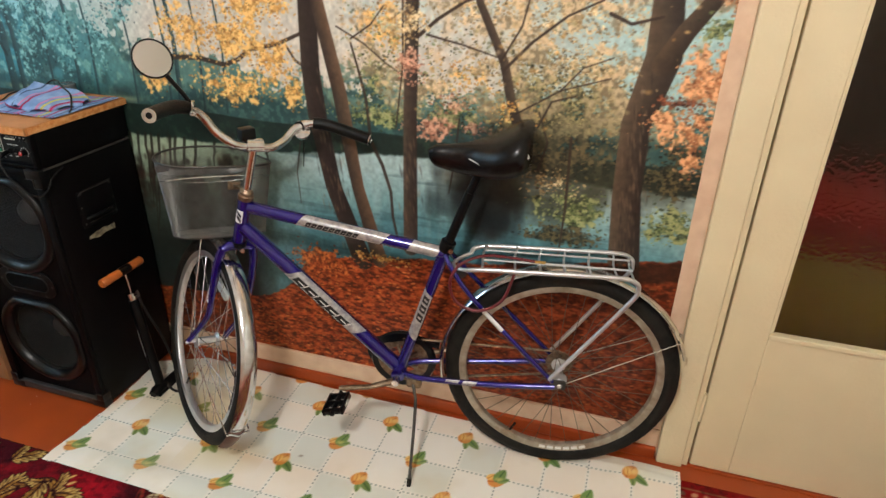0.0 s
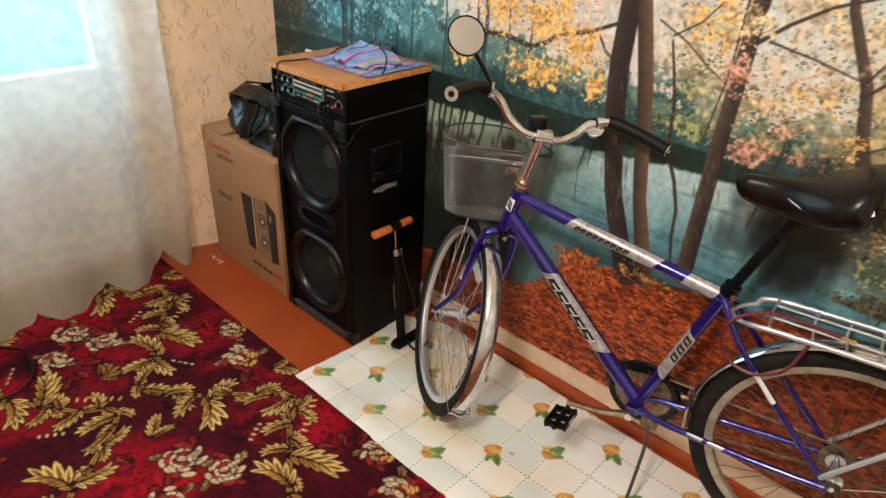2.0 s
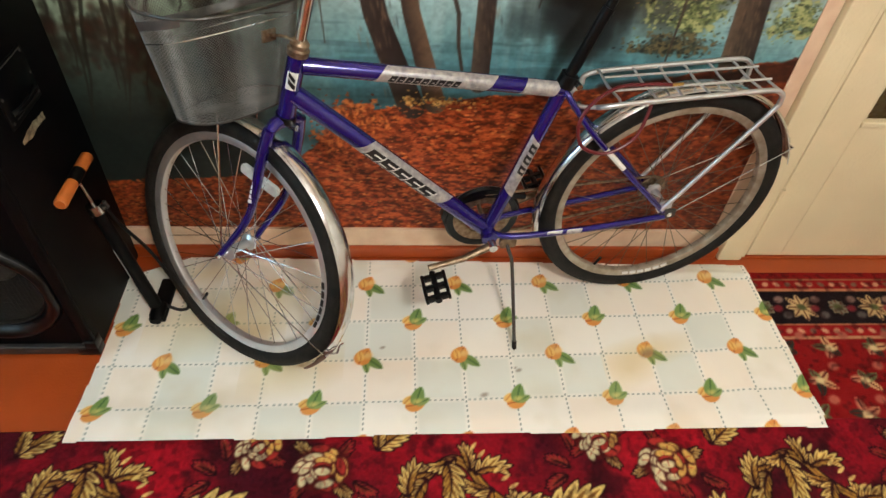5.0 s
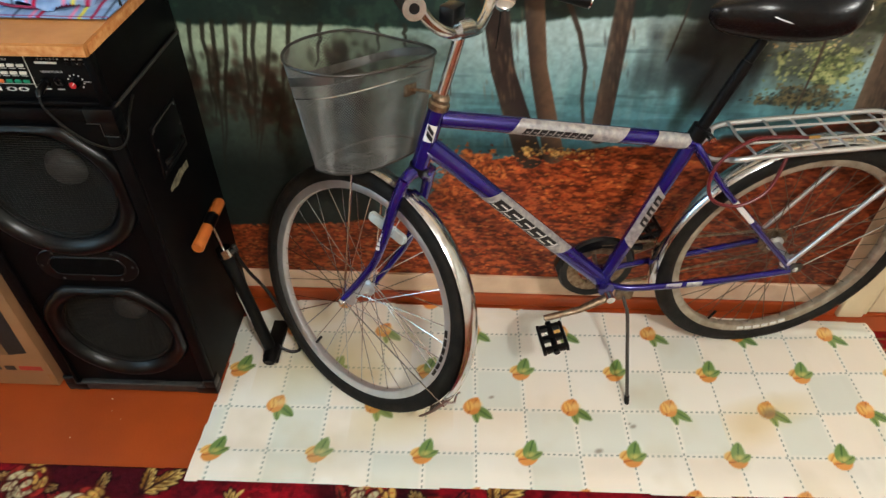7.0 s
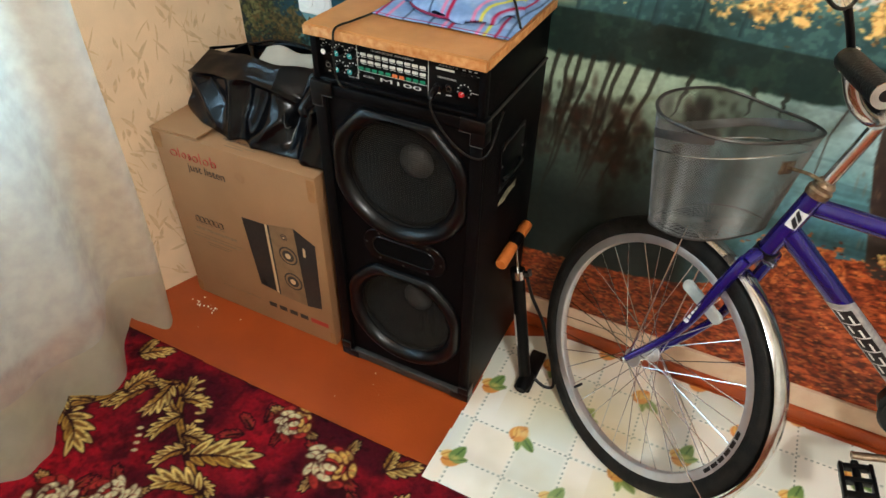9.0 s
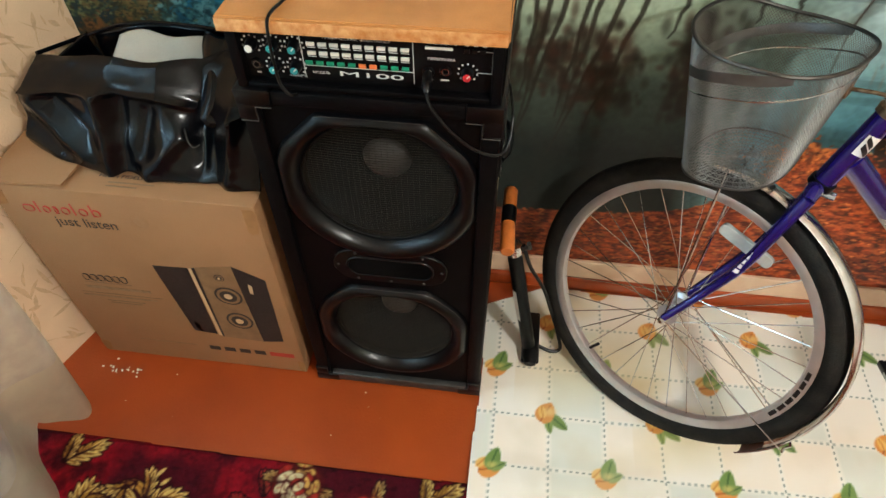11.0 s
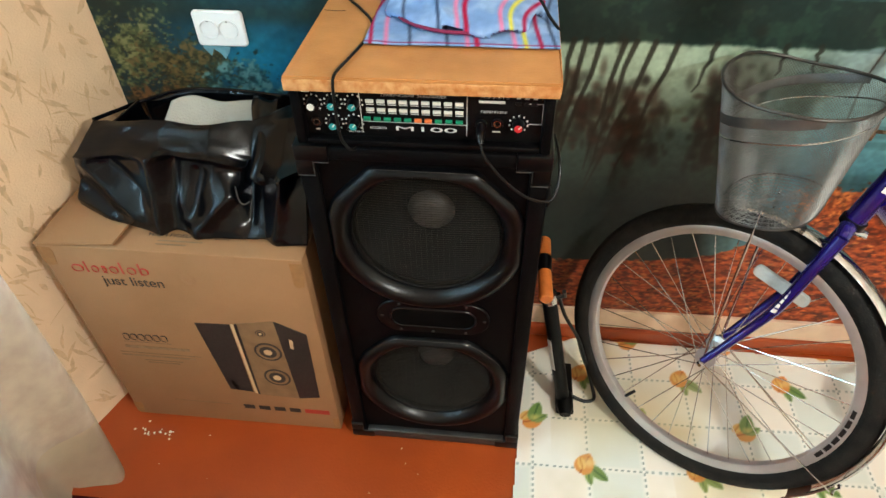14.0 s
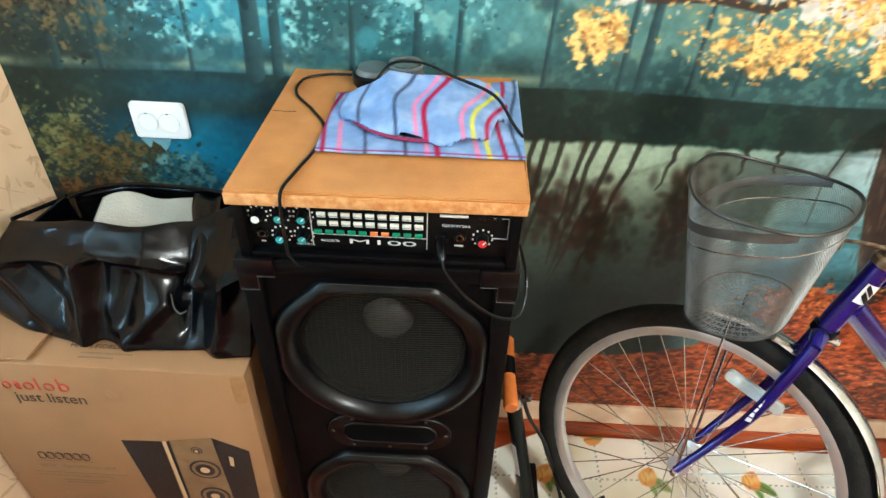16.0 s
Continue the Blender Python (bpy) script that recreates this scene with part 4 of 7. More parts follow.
for i in range(-3, 18):
    for j in range(-3, 6):
        if (i + j) % 2:
            continue
        x = 0.173 + PIT * i
        y = -0.412 + PIT * j + 0.0215 * (x - 0.173)
        if j % 2 == 0:
            P.leaf(x + 0.002, y + 0.006, 0.055, 0.017, radians(-38), (112, 140, 74), (58, 92, 42))
            P.leaf(x - 0.002, y - 0.002, 0.040, 0.012, radians(-80), (132, 156, 84), (70, 104, 48))
            P.leaf(x - 0.020, y - 0.014, 0.058, 0.027, radians(62), (222, 142, 66), (176, 84, 34))
            P.leaf(x - 0.012, y - 0.004, 0.034, 0.012, radians(100), (238, 186, 100), (206, 130, 60))
            P.blob(x + 0.004, y + 0.014, 0.012, 0.010, 0.3, (240, 204, 130), 0.8, 0.6)
        else:
            P.leaf(x - 0.026, y - 0.018, 0.052, 0.025, radians(12), (226, 150, 76), (180, 92, 40))
            P.leaf(x - 0.030, y - 0.010, 0.034, 0.012, radians(50), (238, 194, 110), (206, 136, 64))
            P.leaf(x - 0.002, y - 0.014, 0.060, 0.021, radians(72), (118, 148, 80), (58, 96, 44))
            P.leaf(x + 0.002, y - 0.012, 0.040, 0.013, radians(30), (138, 160, 92), (72, 106, 52))
            P.blob(x + 0.004, y - 0.002, 0.011, 0.008, 0.3, (226, 206, 120), 0.7, 0.6)
st = clouds(X * 6, Y * 6, 33)
for x, y, a, bb, cover in ((0.30, -0.25, 0.16, 0.07, 0.30), (0.50, -0.43, 0.10, 0.05, 0.28), (0.40, -0.30, 0.05, 0.03, 0.25), (0.22, -0.09, 0.06, 0.03, 0.25), (1.466, -0.378, 0.10, 0.03, 0.28), (1.40, -0.44, 0.05, 0.03, 0.25)):
    P.blob(x, y, a, bb, 0.25, (204, 170, 96), cover * 1.35, 0.9)
for x, y, s in ((0.735, -0.361, 0.007), (1.098, -0.438, 0.008), (0.999, -0.511, 0.010), (1.466, -0.385, 0.022), (1.09, -0.43, 0.004)):
    P.blob(x, y, s, s * 0.6, 0.4, (120, 104, 84), 0.6, 0.5)
P.lay((206, 192, 160), np.clip((st - 0.58) * 4, 0, 1) * 0.35)


def cloth_keep(x, y):
    k = (x > 0.004 * np.sin(y * 14)) & (y > -0.632 + 0.010 * (x / 1.87) + 0.003 * np.sin(x * 9)) & (x < 1.872 + 0.004 * np.sin(y * 11))
    return k & (y < -0.024 - 0.018 * (x - 0.2) * (x > 0.2)) & (y < -0.10 + 0.5 * x)


def cloth_place(x, y):
    lift = 0.004 + 0.0022 * (value_noise(x * 6, y * 9, 3) - 0.3) + 0.004 * np.exp(-((y + 0.12 + 0.03 * np.sin(x * 3)) / 0.012) ** 2) * np.clip((x - 1.2) * 3, 0, 1)
    ramp = np.clip((-0.50 - y) / 0.09, 0, 1)
    on_rug = ramp * ramp * (3 - 2 * ramp) * 0.0095 + np.clip((x - 1.64) / 0.06, 0, 1) * np.clip((-0.04 - y) / 0.03, 0, 1) * 0.006 * np.clip((y + 0.61) / 0.02, 0, 1)
    return x, y, lift + on_rug


cloth = P.sheet("oilcloth", CLOTH, cloth_place, cloth_keep)
tagged(cloth, "cream oilcloth printed with leaves and dashed squares", "tablecloth")

# ---- large red carpet ----
P = Print(-1.12, 2.5, -1.8, -0.59, 0.0032)
X, Y = P.x, P.y
rn = np.random.default_rng(3)
c1, c2, c3 = clouds(X * 4.2, Y * 4.2, 61), clouds(X * 12, Y * 12, 62), clouds(X * 70, Y * 70, 63, 2)
P.c[:] = (122, 13, 26)
P.lay((66, 9, 21), np.clip((c1 - 0.50) * 8, 0, 1) * 0.95)
P.lay((158, 16, 30), np.clip((0.47 - c1) * 6, 0, 1) * 0.85)
P.lay((30, 6, 12), np.clip((c2 - 0.58) * 7, 0, 1) * 0.6)
GOLD, GOLDLIT, GOLDDARK = (170, 126, 54), (218, 186, 108), (40, 10, 14)
VEIN = (112, 70, 28)


def acanthus(x, y, ln, a, curl, light=GOLDLIT, shade=GOLD):
    """A lobed leaf on a bent midrib: outline, fill, then veins."""
    ln *= 1.08
    rib = [(x + ln * t * math.cos(a + curl * t / 2), y + ln * t * math.sin(a + curl * t / 2)) for t in (0, 0.2, 0.4, 0.6, 0.78)]
    lobes = []
    for k in range(5):
        t = 0.02 + k * 0.17
        aa = a + curl * t
        px, py = x + ln * t * math.cos(a + curl * t / 2), y + ln * t * math.sin(a + curl * t / 2)
        for e in (1, -1):
            q = ln * (0.46 - 0.05 * abs(k - 2)) * rn.uniform(0.92, 1.08) * (1.12 if e * curl < 0 else 0.80)
            lobes.append((px, py, q, q * 0.19, aa + e * (0.72 - 0.09 * k), light if e * curl < 0 else shade))
    lobes.append((*rib[-2], ln * 0.46, ln * 0.07, a + curl, light))
    P.stroke(rib, [ln * 0.06 + 0.004] * 4 + [0.004], GOLDDARK)
    for px, py, q, w, aa, c in lobes:
        P.leaf(px - 0.003 * math.cos(aa), py - 0.003 * math.sin(aa), q + 0.008, w + 0.0040, aa, GOLDDARK)
    for px, py, q, w, aa, c in lobes:
        P.leaf(px, py, q, w, aa, c)
        P.leaf(px, py, q * 0.72, w * 0.42, aa, VEIN, cover=0.85)
    P.stroke(rib, [0.0034, 0.0032, 0.0028, 0.002, 0.001], GOLDDARK, 0.9)


def rose(x, y, r, warm=0.0):
    """A full rose: ragged cream petals with red hearts among dull red leaves."""
    r *= 1.12
    for k in range(4):
        a = k * 1.57 + x * 9
        acanthus(x + r * 0.5 * math.cos(a), y + r * 0.5 * math.sin(a), r * 0.85, a, 0.4, (140, 28, 34) if k % 2 else (176, 150, 90), (100, 16, 26) if k % 2 else (120, 84, 44))
    P.blob(x, y, r, r * 0.86, 0.2, (84, 20, 20), 1, 0.12)
    cream, gold, red = (208, 194, 150), (208, 164, 84), (158, 44, 38)
    for ring, n_ in ((0.80, 9), (0.52, 7), (0.28, 5), (0.06, 2)):
        for k in range(n_):
            a = k * 2 * math.pi / n_ + ring * 5 + y * 7 + rn.uniform(-0.25, 0.25)
            f = rn.uniform(0.8, 1.2)
            px, py = x + r * ring * f * math.cos(a), y + r * ring * f * 0.88 * math.sin(a)
            lit = (gold if math.cos(a - 0.6) > 0.3 and warm > 0.5 else cream) if (k + int(ring * 10)) % 4 else red
            P.blob(px, py, r * 0.34 * f, r * 0.21, a + 1.3 + 0.5 * math.sin(7 * k), (66, 16, 16), 1, 0.12)
            P.blob(px + 0.002 * math.cos(a), py + 0.003 * math.sin(a), r * 0.28 * f, r * 0.15, a + 1.3 + 0.5 * math.sin(7 * k), lit, 1, 0.2)
            P.stroke([(px - 0.12 * r * math.cos(a), py - 0.12 * r * math.sin(a)), (px + 0.1 * r * math.cos(a), py + 0.1 * r * math.sin(a))], [0.0016, 0.0008], red, 0.7)


# one repeat of the pattern; rows alternate with their mirror image
BRANCH = ((-0.93, -0.865), (-0.88, -0.815), (-0.815, -0.745), (-0.745, -0.690), (-0.700, -0.705), (-0.657, -0.765), (-0.562, -0.836), (-0.455, -0.910), (-0.390, -0.965), (-0.345, -1.020), (-0.265, -1.015), (-0.203, -0.960), (-0.110, -0.885))
LEAVES = ((-0.80, -0.74, 0.085, -2.35, 0.9), (-0.745, -0.700, 0.10, -1.3, -0.7), (-0.84, -0.77, 0.075, 1.7, -0.9), (-0.68, -0.72, 0.075, 0.6, -1.2), (-0.650, -0.765, 0.085, -2.2, 0.8), (-0.600, -0.805, 0.080, 0.35, -0.8), (-0.545, -0.845, 0.155, 0.62, -0.55), (-0.57, -0.835, 0.075, -2.5, 0.9),
          (-0.455, -0.905, 0.125, 3.00, 0.95), (-0.43, -0.93, 0.115, -0.10, 0.55), (-0.415, -0.945, 0.085, -1.9, 0.6), (-0.335, -1.015, 0.085, 2.5, -0.8), (-0.29, -1.020, 0.085, 1.0, -1.0), (-0.225, -0.985, 0.085, 1.5, -1.0), (-0.18, -0.945, 0.075, -0.5, 0.9), (-0.125, -0.895, 0.145, -0.05, -0.95), (-0.15, -0.92, 0.09, -1.4, 0.9), (-0.105, -0.885, 0.095, 2.1, -0.9))


def motif(ox, oy, m, roses):
    at = lambda x, y: (ox + m * (x + 0.295), oy + y)
    turn = lambda a: a if m > 0 else math.pi - a
    line = [(q.x, q.y) for q in spline([(*at(x, y), 0) for x, y in BRANCH], 7)]
    P.stroke(line, [0.0125] * len(line), GOLDDARK)
    P.stroke(line, [0.0080] * len(line), GOLD)
    P.stroke(line, [0.0022] * len(line), VEIN, 0.8)
    for i in range(5, len(line) - 6, 6):
        d = math.atan2(line[i + 1][1] - line[i - 1][1], line[i + 1][0] - line[i - 1][0])
        e = 1 if (i // 6) % 2 else -1
        acanthus(*line[i], 0.058, d + math.pi * (i < 45) + e * 0.75, -e * 0.8)
    for x, y, ln, a, curl in LEAVES:
        acanthus(*at(x, y), ln, turn(a), m * curl)
    for k in range(7):
        t = k / 6
        x, y = at(-0.690 + 0.10 * t, -0.665 - 0.115 * t)
        P.leaf(x, y, 0.026, 0.0055, turn(0.9 - 0.5 * t), GOLDLIT)
    for k in range(4):
        for x, y in ((-0.715 + 0.012 * k, -0.84 - 0.018 * k), (-0.36 + 0.020 * k, -0.885 + 0.012 * k), (-0.50 + 0.016 * k, -1.06 - 0.010 * k)):
            P.blob(*at(x, y), 0.0085, 0.0050, turn(0.5), (206, 190, 138), 0.95, 0.25)
    for k in range(5):
        acanthus(*at(-0.455, -1.094), 0.055, turn(0.5 + 0.55 * k), 0.2 * m, GOLD, (134, 84, 40))
    acanthus(*at(-0.09, -0.655), 0.085, turn(0.5), 0.3 * m)
    acanthus(*at(-0.09, -0.655), 0.06, turn(1.5), 0.3 * m)
    for x, y, a in ((-0.46, -0.71, 2.6), (-0.44, -0.675, 1.8), (-0.47, -0.735, 3.6), (-0.30, -0.60, 1.2), (-0.14, -0.74, -0.6)):
        acanthus(*at(x, y), 0.05, turn(a), 0.3 * m, (148, 34, 38), (112, 18, 30))
    for x, y, r, warm in roses:
        rose(*at(x, y), r, warm)


for i in range(-1, 5):
    for j in range(3):
        if j % 2 == 0:
            motif(-0.295 + 0.82 * i, -0.44 * j, 1, ((-0.373, -0.645, 0.050, 1), (-0.216, -0.705, 0.058, 1)))
        else:
            motif(-0.69 + 0.82 * i, -0.44 * j, -1, ((-0.355, -0.570, 0.052, 0), (-0.234, -0.640, 0.058, 0), (-0.345, -0.735, 0.05, 0)))
P.lay((20, 4, 8), np.clip((0.45 - c3) * 5, 0, 1) * 0.28)
P.c *= (0.9 + 0.2 * clouds(X * 160, Y * 160, 64, 1))[..., None]
rug = P.sheet("carpet", RUG, lambda x, y: (x, y, 0.010 + 0.0025 * (clouds(x * 70, y * 70, 63, 2) - 0.5) - 0.008 * np.clip((y + 0.60) / 0.008, 0, 1)), lambda x, y: (y < -0.592 + 0.004 * np.sin(x * 5)) & (x > -1.08))
tagged(rug, "deep red carpet with golden scrolls and roses", "carpet")
tagged(part("loose_cable", tube(spline([(-0.86, -1.30, 0.016), (-0.80, -1.265, 0.02), (-0.742, -1.238, 0.03), (-0.66, -1.235, 0.024), (-0.58, -1.265, 0.018), (-0.545, -1.32, 0.018), (-0.56, -1.40, 0.018), (-0.64, -1.48, 0.018)], 7), 0.004, 8), CABLE), "loose black cable lying on the carpet", "cable")

# ---- second rug by the door ----
P = Print(1.7, 2.9, -0.66, -0.06, 0.005)
X, Y = P.x, P.y
P.c[:] = (128, 16, 18)
c3 = clouds(X * 60, Y * 60, 83, 2)
V = -0.085 - Y
P.lay((24, 14, 18), ((V > 0.075) & (V < 0.20)).astype(float))
for v0, v1, col in ((0.028, 0.034, (150, 110, 70)), (0.066, 0.075, (190, 130, 90)), (0.20, 0.208, (170, 120, 80)), (0.248, 0.256, (190, 140, 100)), (0.034, 0.066, (140, 20, 22)), (0.208, 0.248, (150, 24, 26))):
    P.lay(col, ((V > v0) & (V < v1)).astype(float) * 0.9)
for i in range(60):
    x = 0.9 + 0.036 * i
    for v in (0.05, 0.228):
        P.blob(x, -0.085 - v, 0.011, 0.008, 0.6 * (-1) ** i, (206, 160, 120) if i % 3 else (110, 90, 70), 0.9, 0.3)
for i in range(18):
    x = 0.95 + 0.115 * i
    big = i % 2
    for k in range(8):
        P.leaf(x, -0.225, 0.05 if big else 0.03, 0.014, k * math.pi / 4, (206, 172, 120) if big else (120, 116, 96), (90, 50, 30))
    P.blob(x, -0.225, 0.014, 0.012, 0, (80, 86, 50), 1, 0.3)
    for dx, dv, col in ((0.055, 0.11, (140, 110, 100)), (0.06, 0.17, (90, 84, 80)), (0.04, 0.145, (120, 30, 40))):
        P.blob(x + dx, -0.085 - dv, 0.016, 0.012, 0.5, col, 0.9, 0.3)
rn = np.random.default_rng(8)
for i in range(16):
    for j in range(3):
        x, y = 0.96 + 0.13 * i + 0.05 * (j % 2), -0.375 - 0.105 * j
        for k in range(5):
            P.leaf(x, y, rn.uniform(0.03, 0.055), 0.015, k * 1.25 + i, ((206, 160, 110), (96, 104, 66), (190, 120, 90), (40, 50, 40))[(i + k + j) % 4], (80, 20, 16))
        P.blob(x, y, 0.013, 0.011, 0, (214, 190, 140), 1, 0.3)
        P.blob(x + 0.06, y + 0.045, 0.016, 0.013, 0.4, (170, 96, 76), 0.9, 0.3)
P.lay((30, 6, 8), np.clip((0.45 - c3) * 5, 0, 1) * 0.4)
rug2 = P.sheet("door_rug", RUG, lambda x, y: (x, y, 0.005 + 0.001 * (clouds(x * 60, y * 60, 83, 2) - 0.5)), lambda x, y: (y < -0.084) & (x > 1.72))
tagged(rug2, "red oriental rug with dark flowered border", "rug")

# ---- bicycle ----
# own axes: u ahead from the rear hub, l to its left, z up
TURNED = math.atan(0.154)
BIKE = Matrix(((-math.cos(TURNED), math.sin(TURNED), 0, 1.472), (-math.sin(TURNED), -math.cos(TURNED), 0, -0.12), (0, 0, 1, 0.004), (0, 0, 0, 1)))
bike = thing("bicycle", "violet-blue city bicycle with chrome mudguards on its kickstand", "bicycle", m=BIKE)
RAKE = radians(15.5)
AXIS = Vector((-math.sin(RAKE), 0, math.cos(RAKE)))
HEADTOP, HEADLOW, BB, SEATTOP = Vector((0.90, 0, 0.805)), Vector((0.937, 0, 0.672)), Vector((0.472, 0, 0.285)), Vector((0.338, 0, 0.712))


def steered(degrees):
    return Matrix.Translation(HEADTOP) @ Matrix.Rotation(radians(degrees), 4, AXIS) @ Matrix.Translation(-HEADTOP)


STEER, BARTURN = steered(-45), steered(-45)
HUB_R, HUB_F = Vector((0, 0, 0.335)), Vector((1.087, 0, 0.335))


def bent(pts, m):
    return [m @ Vector(p) for p in pts]


def sleeve(p0, p1, r, s0, s1, a0, a1, slant=0.0, thick=0.0004, n=8, m=8):
    """A patch of film lying on a round tube, from s0 to s1 along it (0 to 1), and round it from a0 to a1 degrees (0: its left side, 90: top)."""
    b = bmesh.new()
    p0, p1 = Vector(p0), Vector(p1)
    d = (p1 - p0).normalized()
    lf = Vector((0, 1, 0))
    up = lf.cross(d)
    up = up if up.z > 0 else -up
    rows = []
    for i in range(n + 1):
        row = []
        for j in range(m + 1):
            v = j / m
            s = s0 + (s1 - s0) * i / n + slant * (v - 0.5)
            a = radians(a0 + (a1 - a0) * v)
            row.append(b.verts.new(p0 + (p1 - p0) * s + (r + thick) * (lf * math.cos(a) + up * math.sin(a))))
        rows.append(row)
    for u, v in zip(rows, rows[1:]):
        for j in range(m):
            b.faces.new((u[j], u[j + 1], v[j + 1], v[j]))
    return b


# frame
TT0, TT1, DT0, DT1 = Vector((0.893, 0, 0.781)), Vector((0.345, 0, 0.692)), Vector((0.918, 0, 0.722)), BB
part("head_tube", tube([HEADLOW, HEADTOP], 0.0185, 20), BIKEBLUE, bike)
part("headset_cup", turned([(0.0, 0), (0.021, 0), (0.022, 0.012), (0.018, 0.016), (0.019, 0.024), (0.013, 0.032), (0, 0.032)], 20, Matrix.Translation(HEADTOP) @ Matrix.Rotation(-RAKE, 4, "Y")), RUSTYSTEEL, bike)
part("headset_cup", turned([(0.0, -0.012), (0.022, -0.012), (0.022, 0.002), (0, 0.002)], 20, Matrix.Translation(HEADLOW) @ Matrix.Rotation(-RAKE, 4, "Y")), BLACKMETAL, bike)
tt = part("top_tube", tube([TT0, TT1], 0.0176, 18), BIKEBLUE, bike)
dt = part("down_tube", tube([DT0, DT1], 0.0212, 18), BIKEBLUE, bike)
st = part("seat_tube", tube([BB, SEATTOP], 0.0165, 18), BIKEBLUE, bike)
part("bottom_bracket", tube([BB - Vector((0, 0.036, 0)), BB + Vector((0, 0.036, 0))], 0.021, 20), BIKEBLUE, bike)
for e in (1, -1):
    part("seat_stay", tube(spline([(0.34, 0.010 * e, 0.695), (0.325, 0.03 * e, 0.672), (0.25, 0.052 * e, 0.58), (0.02, 0.062 * e, 0.345)], 6), 0.0075, 10), BIKEBLUE, bike)
    part("chain_stay", tube(spline([(0.46, 0.02 * e, 0.286), (0.40, 0.042 * e, 0.29), (0.2, 0.055 * e, 0.305), (0.012, 0.062 * e, 0.328)], 6), 0.009, 10), BIKEBLUE, bike)
    part("dropout", plate(rounded(-0.018, 0.026, 0.322, 0.352, 0.008), 0.005, Matrix.Translation((0, 0.060 * e, 0))), GREYSTEEL, bike)
part("seat_clamp", tube([SEATTOP - Vector((-0.004, 0, 0.012)), SEATTOP + Vector((-0.006, 0, 0.016))], 0.0205, 18), BLACKMETAL, bike)
part("clamp_bolt", tube([SEATTOP + Vector((-0.016, 0.012, 0.004)), SEATTOP + Vector((-0.016, 0.038, 0.004))], 0.007, 10), CHROME, bike)
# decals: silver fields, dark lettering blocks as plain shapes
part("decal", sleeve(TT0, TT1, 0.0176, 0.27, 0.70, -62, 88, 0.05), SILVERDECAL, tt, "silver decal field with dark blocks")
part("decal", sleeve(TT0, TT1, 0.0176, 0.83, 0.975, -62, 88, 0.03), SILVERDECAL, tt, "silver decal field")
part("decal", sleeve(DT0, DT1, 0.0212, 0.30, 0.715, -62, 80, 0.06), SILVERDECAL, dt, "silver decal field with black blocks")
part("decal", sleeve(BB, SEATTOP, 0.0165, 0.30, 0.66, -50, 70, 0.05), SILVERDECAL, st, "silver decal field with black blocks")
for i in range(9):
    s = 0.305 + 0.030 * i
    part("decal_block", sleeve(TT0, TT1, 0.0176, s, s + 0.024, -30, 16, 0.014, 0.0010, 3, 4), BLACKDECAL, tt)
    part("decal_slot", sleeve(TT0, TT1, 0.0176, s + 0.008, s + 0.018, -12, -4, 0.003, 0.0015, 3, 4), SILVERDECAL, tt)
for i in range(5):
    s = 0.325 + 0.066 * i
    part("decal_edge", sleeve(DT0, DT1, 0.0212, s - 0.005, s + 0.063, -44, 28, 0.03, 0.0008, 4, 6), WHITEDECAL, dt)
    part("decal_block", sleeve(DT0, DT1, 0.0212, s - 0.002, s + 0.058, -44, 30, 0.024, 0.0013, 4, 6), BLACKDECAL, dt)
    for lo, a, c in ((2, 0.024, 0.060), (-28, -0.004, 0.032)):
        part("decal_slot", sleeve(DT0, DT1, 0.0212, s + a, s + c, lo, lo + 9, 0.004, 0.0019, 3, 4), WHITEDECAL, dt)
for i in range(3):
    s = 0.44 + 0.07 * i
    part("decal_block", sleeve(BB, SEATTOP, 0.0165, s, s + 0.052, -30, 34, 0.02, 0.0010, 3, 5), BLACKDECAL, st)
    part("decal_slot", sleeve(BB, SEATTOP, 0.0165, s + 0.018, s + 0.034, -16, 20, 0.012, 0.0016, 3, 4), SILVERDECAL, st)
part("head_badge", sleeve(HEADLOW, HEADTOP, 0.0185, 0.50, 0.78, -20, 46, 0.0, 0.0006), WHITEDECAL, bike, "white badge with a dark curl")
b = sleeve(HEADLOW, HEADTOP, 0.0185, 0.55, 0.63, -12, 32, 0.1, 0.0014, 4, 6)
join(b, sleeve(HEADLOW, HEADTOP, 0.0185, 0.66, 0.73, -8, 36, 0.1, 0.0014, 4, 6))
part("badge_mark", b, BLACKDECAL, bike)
for s0 in (0.36, 0.62):
    part("decal", sleeve((0.40, 0.042, 0.29), (0.2, 0.055, 0.305), 0.0095, s0, s0 + 0.2, -50, 60, 0.05), SILVERDECAL, bike)
part("decal", sleeve((0.235, 0.053, 0.565), (0.15, 0.057, 0.477), 0.008, 0.05, 0.75, -50, 50), WHITEDECAL, bike, "pale strip on the seat stay")


